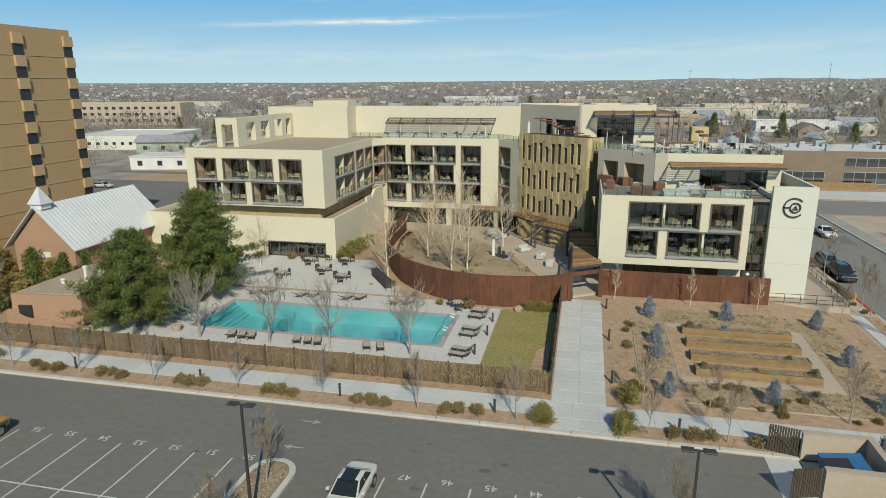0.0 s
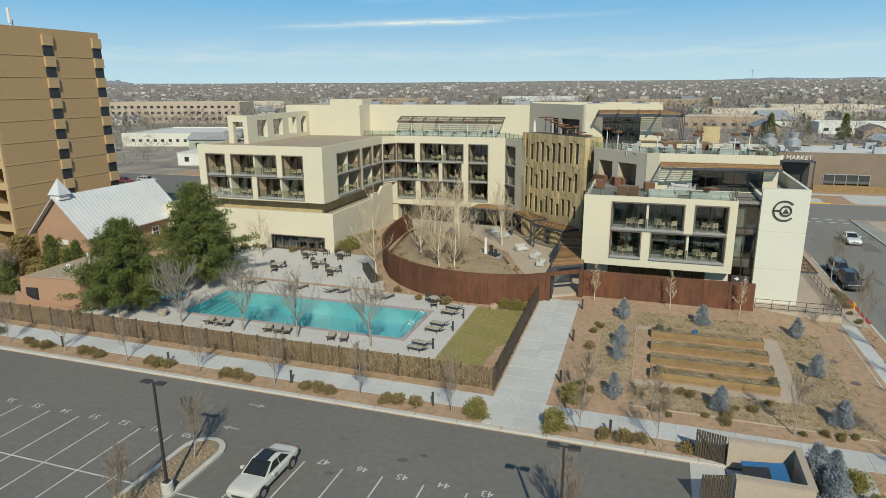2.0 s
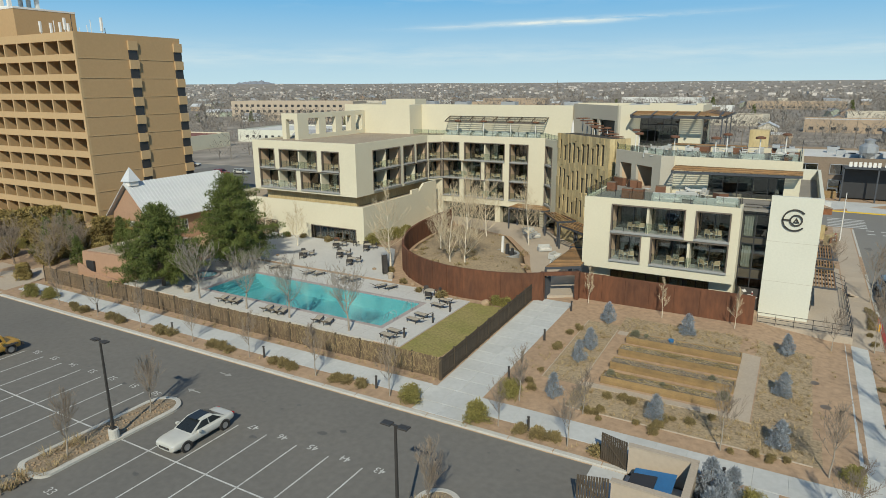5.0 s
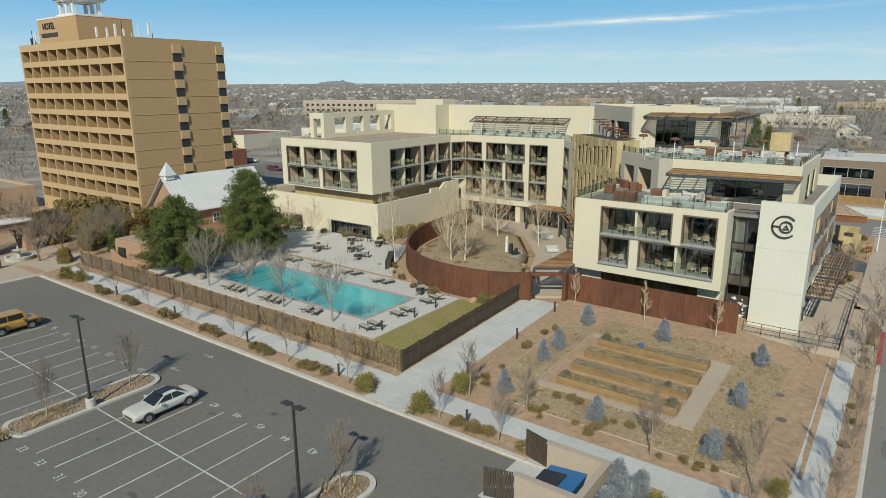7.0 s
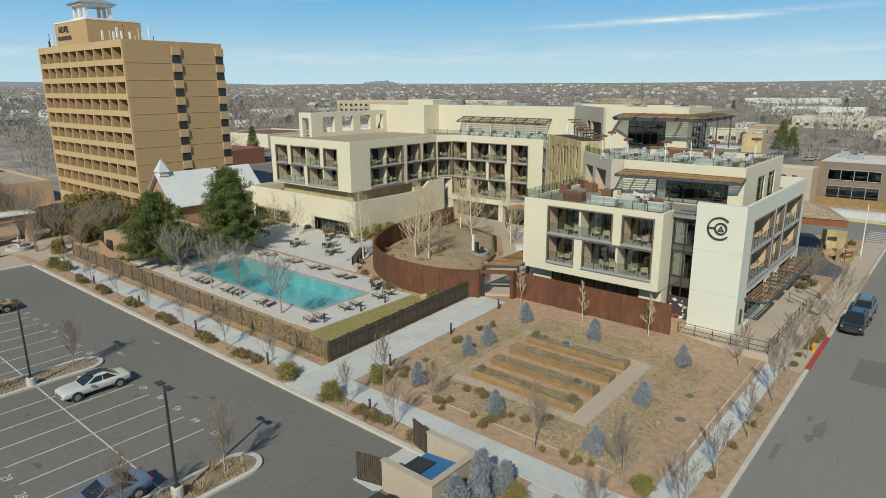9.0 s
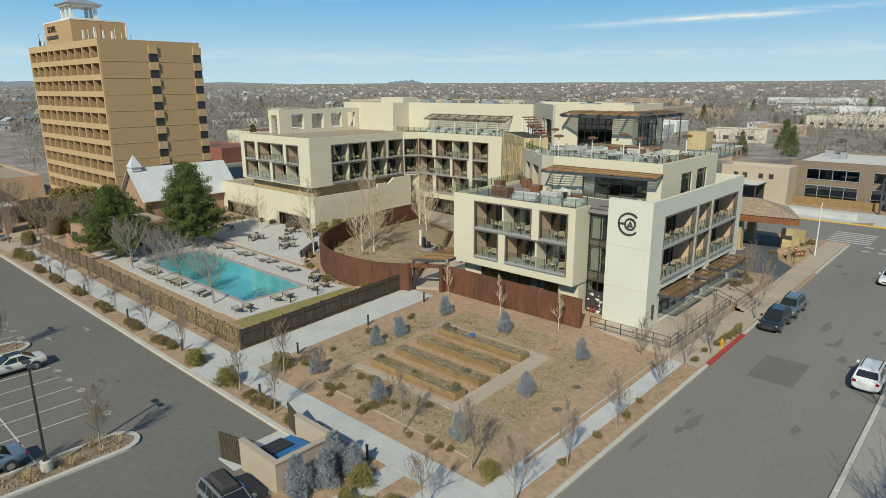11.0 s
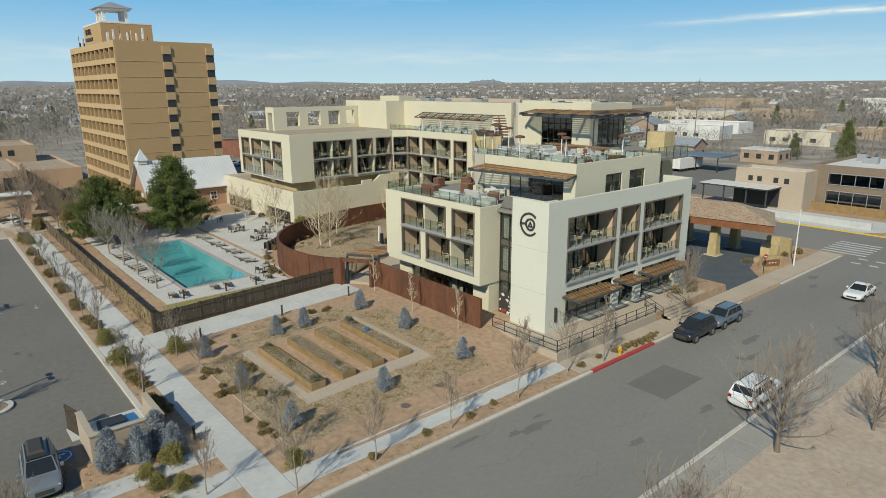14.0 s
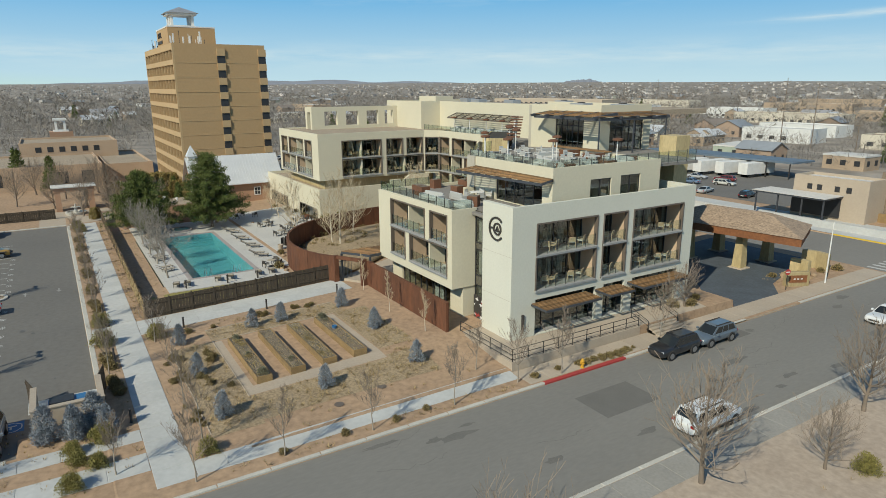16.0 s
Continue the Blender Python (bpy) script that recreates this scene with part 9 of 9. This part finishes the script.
def chair_kit(key, frame, cushion):
    seat = Shape()
    seat.chamfer(-0.27, 0.27, -0.27, 0.27, 0.38, 0.46, 0.02)
    back = Shape()
    back.loft([[(-0.26, 0.22, 0.44), (0.26, 0.22, 0.44), (0.26, 0.28, 0.44), (-0.26, 0.28, 0.44)], [(-0.26, 0.32, 0.86), (0.26, 0.32, 0.86), (0.26, 0.37, 0.86), (-0.26, 0.37, 0.86)]])
    leg = Shape()
    leg.box(-0.025, 0.025, -0.025, 0.025, 0, 0.62)
    arm = Shape()
    arm.box(-0.03, 0.03, -0.27, 0.3, 0.60, 0.64)
    KITS[key] = (seat.mesh("seat", cushion), back.mesh("backrest", frame), leg.mesh("leg", frame), arm.mesh("armrest", frame))


def chair(key, x, y, z, rz, label, group, m=None):
    k = KITS[key]
    o = thing("armchair", label, "chair", m if m is not None else pose(x, y, z, 0, 0, rz), group)
    part("seat", k[0], None, o)
    part("backrest", k[1], None, o)
    for a in (-0.28, 0.28):
        part("armrest", k[3], None, o, m=pose(a, 0, 0))
        for b in (-0.24, 0.28):
            part("leg", k[2], None, o, m=pose(a, b, 0))


chair_kit("teak", WOOD_CHAIR, CUSHION_PALE)
chair_kit("black", BLACK, SLING)
chair_kit("grey", CUSHION, CUSHION_PALE)


def table(x, y, z, r, h, material, label, group, m=None):
    key = ("table", r, h, material.name)
    if key not in KITS:
        t, l, b = Shape(), Shape(), Shape()
        t.turned(0, 0, [(r, h - 0.04), (r, h - 0.01), (r - 0.02, h), (0.01, h)], 18)
        l.turned(0, 0, [(0.05, 0.04), (0.04, h - 0.04)], 8)
        b.turned(0, 0, [(r * 0.55, 0), (r * 0.55, 0.03), (0.05, 0.06)], 14)
        KITS[key] = (t.mesh("tabletop", material), l.mesh("stem", BLACK), b.mesh("foot", BLACK))
    o = thing("round_table", label, "table", m if m is not None else pose(x, y, z), group)
    for nm, me in zip(("tabletop", "stem", "foot"), KITS[key]):
        part(nm, me, None, o)


def up_z(y):
    return 0.75 + 0.55 * clamp((y - 60) / 10.4)


for x, y in ((-32.0, 68.0), (-33.2, 62.9), (-26.0, 63.1), (-29.0, 65.0), (-27.6, 68.7), (-11.5, 57.3)):
    z = up_z(y) + 0.01
    table(x, y, z, 0.5, 0.74, SLING, "round patio table on the pool terrace", "patio tables")
    for a in (20, 140, 230):
        chair("black", x + 0.85 * math.sin(radians(a)), y - 0.85 * math.cos(radians(a)), z, a + 180, "dark metal patio chair with a tan sling", "patio chairs")
for k, (x, y) in enumerate(((-30.0, 69.4), (-28.4, 69.6), (-41.5, 60.8), (-43.0, 62.0), (-41.0, 63.5))):
    chair("black", x, y, up_z(y) + 0.01, 180 + 30 * k, "dark metal patio chair with a tan sling", "patio chairs")
# a rank of stacked loungers by the steel wall
for k in range(6):
    f = k / 5
    o = thing("stacked_lounger", "dark folded lounger stood in a rank", "lounger", pose(-22.6 + 2.6 * f, 65.2 - 3.6 * f, up_z(63.5), 0, 0, 40), "stacked loungers")
    part("frame", Shape().box(-0.32, 0.32, -0.05, 0.05, 0.0, 0.1).box(-0.32, -0.27, -0.3, 0.35, 0.0, 1.0).box(0.27, 0.32, -0.3, 0.35, 0.0, 1.0), BLACK, o)
    part("sling", Shape().box(-0.27, 0.27, -0.02, 0.02, 0.1, 1.0), BLACK, o)
for x, y, r, mt, lb in ((-35.2, 46.6, 0.45, CONC_TAN, "round tan stone planter bowl"), (-33.4, 69.6, 0.4, RUST_PLANTER, "terracotta-brown planter pot by the gym windows"), (-18.6, 60.6, 0.35, CONC_TAN, "tan cylindrical litter bin by the pool"), (-41.3, 57.6, 0.4, CONC_TAN, "round tan stone planter bowl")):
    o = thing("planter", lb, "planter", pose(x, y, site(x, y)), "pool planters")
    part("pot", Shape().turned(0, 0, [(r * 0.7, 0), (r, 0.55), (r, 0.7), (r * 0.85, 0.7), (r * 0.8, 0.6), (0.01, 0.6)], 16), mt, o)
# teak chairs on the balconies
for m, w in BALCONY_SPOTS:
    us = ((0.38, 150), (0.62, 205)) if w < 4 else ((0.26, 150), (0.40, 205), (0.70, 150), (0.86, 210))
    for f, rz in us:
        chair("teak", 0, 0, 0, 0, "teak balcony armchair with a pale cushion", "balcony chairs", m @ pose(w * f, 0.95, 0.02, 0, 0, rz))
    if w > 4:
        table(0, 0, 0, 0.3, 0.5, WOOD_CHAIR, "low round teak balcony table", "balcony tables", m @ pose(w * 0.33, 0.7, 0.02))


def sofa(x, y, z, rz, w, label):
    o = thing("sofa", label, "sofa", pose(x, y, z, 0, 0, rz), "terrace sofas")
    part("base", Shape().chamfer(-w / 2, w / 2, -0.42, 0.42, 0.08, 0.3, 0.02), CUSHION, o)
    n = max(1, round(w / 0.8))
    for k in range(n):
        a = -w / 2 + 0.1 + (w - 0.2) * k / n
        part("seat_cushion", Shape().chamfer(a + 0.01, a + (w - 0.2) / n - 0.01, -0.42, 0.25, 0.3, 0.46, 0.04), CUSHION_PALE, o)
    part("backrest", Shape().chamfer(-w / 2, w / 2, 0.25, 0.45, 0.3, 0.82, 0.04), CUSHION, o)
    for sx in (-1, 1):
        part("armrest", Shape().chamfer(sx * w / 2 - 0.08, sx * w / 2 + 0.08, -0.42, 0.45, 0.08, 0.6, 0.03), CUSHION, o)


def planter_box(x, y, z, w, d, h, rz=0):
    o = thing("planter_box", "rust-brown square steel planter on the terrace", "planter", pose(x, y, z, 0, 0, rz), "terrace planters")
    part("box", Shape().chamfer(-w / 2, w / 2, -d / 2, d / 2, 0, h, 0.02), RUST_PLANTER, o)
    part("soil", Shape().box(-w / 2 + 0.06, w / 2 - 0.06, -d / 2 + 0.06, d / 2 - 0.06, h, h + 0.012), BED_SOIL, o)


T1, T2 = 10.8, 14.12
for x, y, r, w in ((9.3, 67.2, 10, 2.6), (12.8, 66.6, 190, 1.8), (14.6, 67.3, 0, 1.9), (10.8, 69.4, 180, 2.0)):
    sofa(x, y, T1, r, w, "pale grey outdoor sofa on the lower terrace")
for x, y, w, r in ((2.9, 71.5, 0.9, 0), (4.6, 74.0, 0.9, 20), (5.4, 68.0, 1.0, 0), (6.5, 67.9, 1.0, 0), (8.0, 71.0, 1.0, 10), (13.9, 68.9, 1.0, 40)):
    planter_box(x, y, T1, w, w, 0.95, r)
for u in (1.3, 2.2, 4.0, 5.0):
    planter_box(1.56 + math.cos(radians(ga)) * u - 0.35, 77.75 + math.sin(radians(ga)) * u - 0.45, T1, 0.95, 0.5, 0.85, ga)
table(11.2, 71.2, T1, 0.7, 0.74, WHITE_PAINT, "white round dining table on the terrace", "terrace tables")
for a in (0, 72, 144, 216, 288):
    chair("grey", 11.2 + 1.05 * math.sin(radians(a)), 71.2 - 1.05 * math.cos(radians(a)), T1, a + 180, "pale grey terrace chair", "terrace chairs")
rnd = random.Random(15)
for gxi in range(5):
    for gyi in range(3):
        x, y = 6.0 + gxi * 3.2 + rnd.uniform(-0.4, 0.4), 75.2 + gyi * 3.6 + rnd.uniform(-0.4, 0.4)
        if (gxi + gyi) % 3 == 0:
            sofa(x, y, T2, rnd.choice((0, 90, 180)), 2.0, "pale grey outdoor sofa on the upper terrace")
            table(x + 0.2, y - 1.0, T2, 0.45, 0.42, CUSHION_PALE, "low pale round terrace table", "terrace tables")
        else:
            table(x, y, T2, 0.45, 0.6, CUSHION_PALE, "pale round terrace table", "terrace tables")
            for a in (30, 150, 270):
                chair("grey", x + 0.95 * math.sin(radians(a)), y - 0.95 * math.cos(radians(a)), T2, a + 180, "pale grey terrace chair", "terrace chairs")
for x, y, w in ((17.8, 84.4, 1.2), (19.4, 80.0, 1.2), (19.3, 75.0, 1.2), (10.0, 84.0, 1.6), (14.0, 83.6, 1.6)):
    planter_box(x, y, T2, w, w, 0.7)
bar = thing("terrace_bar", "long low bar wall with a brown timber top", "counter")
part("wall", Shape().box(6.5, 14.5, 84.8, 85.4, T2, T2 + 0.7), STUCCO, bar)
part("top", Shape().chamfer(6.4, 14.6, 84.6, 85.6, T2 + 0.7, T2 + 0.8, 0.02), WOOD_SLAT, bar)


def heater(x, y, z):
    o = thing("patio_heater", "tall patio heater with a brown shade on a pale pole", "patio heater", pose(x, y, z), "patio heaters")
    part("foot", Shape().turned(0, 0, [(0.28, 0), (0.28, 0.08), (0.06, 0.14)], 12), HVAC, o)
    part("pole", Shape().turned(0, 0, [(0.055, 0.1), (0.055, 2.3)], 8), WHITE_PAINT, o)
    part("shade", Shape().turned(0, 0, [(0.45, 2.3), (0.48, 2.34), (0.48, 2.48), (0.2, 2.56), (0.02, 2.58)], 14), RUST_PLANTER, o)


for x, y in ((4.2, 77.0), (8.5, 74.0), (12.5, 73.8), (16.4, 76.0), (18.6, 82.0), (2.6, 82.5), (-1.5, 84.8), (-3.6, 86.3), (13.0, 79.5)):
    heater(x, y, T2)
for x in (-27.5, -23.0, -18.5, -14.5):
    heater(x, 93.4, 14.1)
for k in range(7):
    sofa(-29.0 + 2.3 * k, 94.6, 14.1, 0, 1.7, "pale outdoor sofa along the penthouse wall")
um = thing("closed_umbrella", "closed white umbrella on the roof terrace", "umbrella", pose(-7.9, 90.6, 14.1))
part("pole", Shape().turned(0, 0, [(0.04, 0), (0.04, 3.0)], 8), WHITE_PAINT, um)
part("canopy", Shape().turned(0, 0, [(0.08, 1.0), (0.24, 1.2), (0.16, 2.4), (0.03, 3.05)], 10), WHITE_PAINT, um)
# stair with a timber canopy on the roof
sc = thing("stair_canopy", "row of stepped rust-brown canopies over a roof stair", "canopy")
for k in range(8):
    x, y = -6.2 + 0.85 * k, 89.6 - 0.75 * k
    part("panel", Shape().obox(x, y, 17.4 - 0.28 * k, 1.0, 1.6, 0.12, TA), RUST_PLANTER, sc)
    part("post", Shape().obox(x, y, 14.1, 0.12, 0.12, 3.3 - 0.28 * k, TA), HVAC, sc)
# court seats
for x, y, r in ((-12.5, 86.8, 30), (-10.8, 84.6, 60), (-7.0, 78.5, 40), (-4.6, 75.6, 80), (-3.4, 72.5, 90)):
    sofa(x, y, 1.28, r, 1.5, "grey outdoor sofa in the court")
# gym machines behind the glass
for k in range(7):
    o = thing("treadmill", "dark treadmill behind the gym window", "treadmill", pose(-37.6 + k * 1.05, 72.4, 1.2), "gym machines")
    part("deck", Shape().box(-0.3, 0.3, -0.7, 0.7, 0, 0.18), BLACK, o)
    part("upright", Shape().beam((-0.28, -0.5, 0.15), (-0.28, -0.65, 1.3), 0.06, 0.08).beam((0.28, -0.5, 0.15), (0.28, -0.65, 1.3), 0.06, 0.08), HVAC, o)
    part("console", Shape().box(-0.32, 0.32, -0.75, -0.6, 1.2, 1.45), BLACK, o)

# roof clutter
rnd = random.Random(17)
for x, y in ((-44, 99), (-30, 100), (-22, 101), (-12, 103), (0, 95), (6, 96), (-38, 103)):
    o = thing("roof_unit", "grey galvanised air-handling unit on the roof", "air conditioner", pose(x, y, 18.6), "roof units")
    part("casing", Shape().chamfer(-1.2, 1.2, -0.8, 0.8, 0, 0.7, 0.05), HVAC, o)
    part("fan_cowl", Shape().turned(0, 0, [(0.5, 0.7), (0.5, 0.82), (0.05, 0.84)], 12), POLE, o)

# ---- stone panels of the stair tower ----
rnd = random.Random(23)
slots = [(12.0, 14.6), (8.4, 10.9), (5.2, 7.4)]
ncol = 22
cwid = TL / ncol
STONE = {}
for c in range(ncol):
    z = 1.0
    cuts = []
    if c % 2 == 1 and 1 <= c < ncol - 1:
        j = rnd.uniform(-0.5, 0.5)
        cuts = [(a + j * 0.5, b + j * 0.4 - (0.6 if (c + k) % 3 == 0 else 0)) for k, (a, b) in enumerate(slots)]
        cuts = sorted(cuts)
    edges = []
    cur = 1.0
    for a, b in [*cuts, (15.6, 15.6)]:
        while cur < a - 0.05:
            h = min(rnd.uniform(1.2, 2.6), a - cur)
            if a - cur - h < 0.5:
                h = a - cur
            edges.append((cur, cur + h))
            cur += h
        cur = b
    for a, b in edges:
        pr = rnd.choice((0.0, 0.03, 0.06, 0.1))
        s = Shape()
        u0, u1 = c * cwid + 0.008, (c + 1) * cwid - 0.008
        s.box(u0, u1, -pr, 0.14, a + 0.008, b - 0.008)
        part("stone_panel", s, TRAVERTINE, stair, m=pose(-8.8, 87.3, 0, 0, 0, TA))
for c in range(4):
    for z0, z1 in ((1.0, 4.4), (4.4, 8.0), (8.0, 11.9), (11.9, 15.6)):
        s = Shape()
        s.box(c * 0.72 + 0.01, (c + 1) * 0.72 - 0.01, -0.05 - 0.02 * (c % 2), 0.1, z0 + 0.01, z1 - 0.01)
        part("stone_panel", s, TRAVERTINE, stair, m=pose(0.3, 79.5, 0, 0, 0, TA + 90))
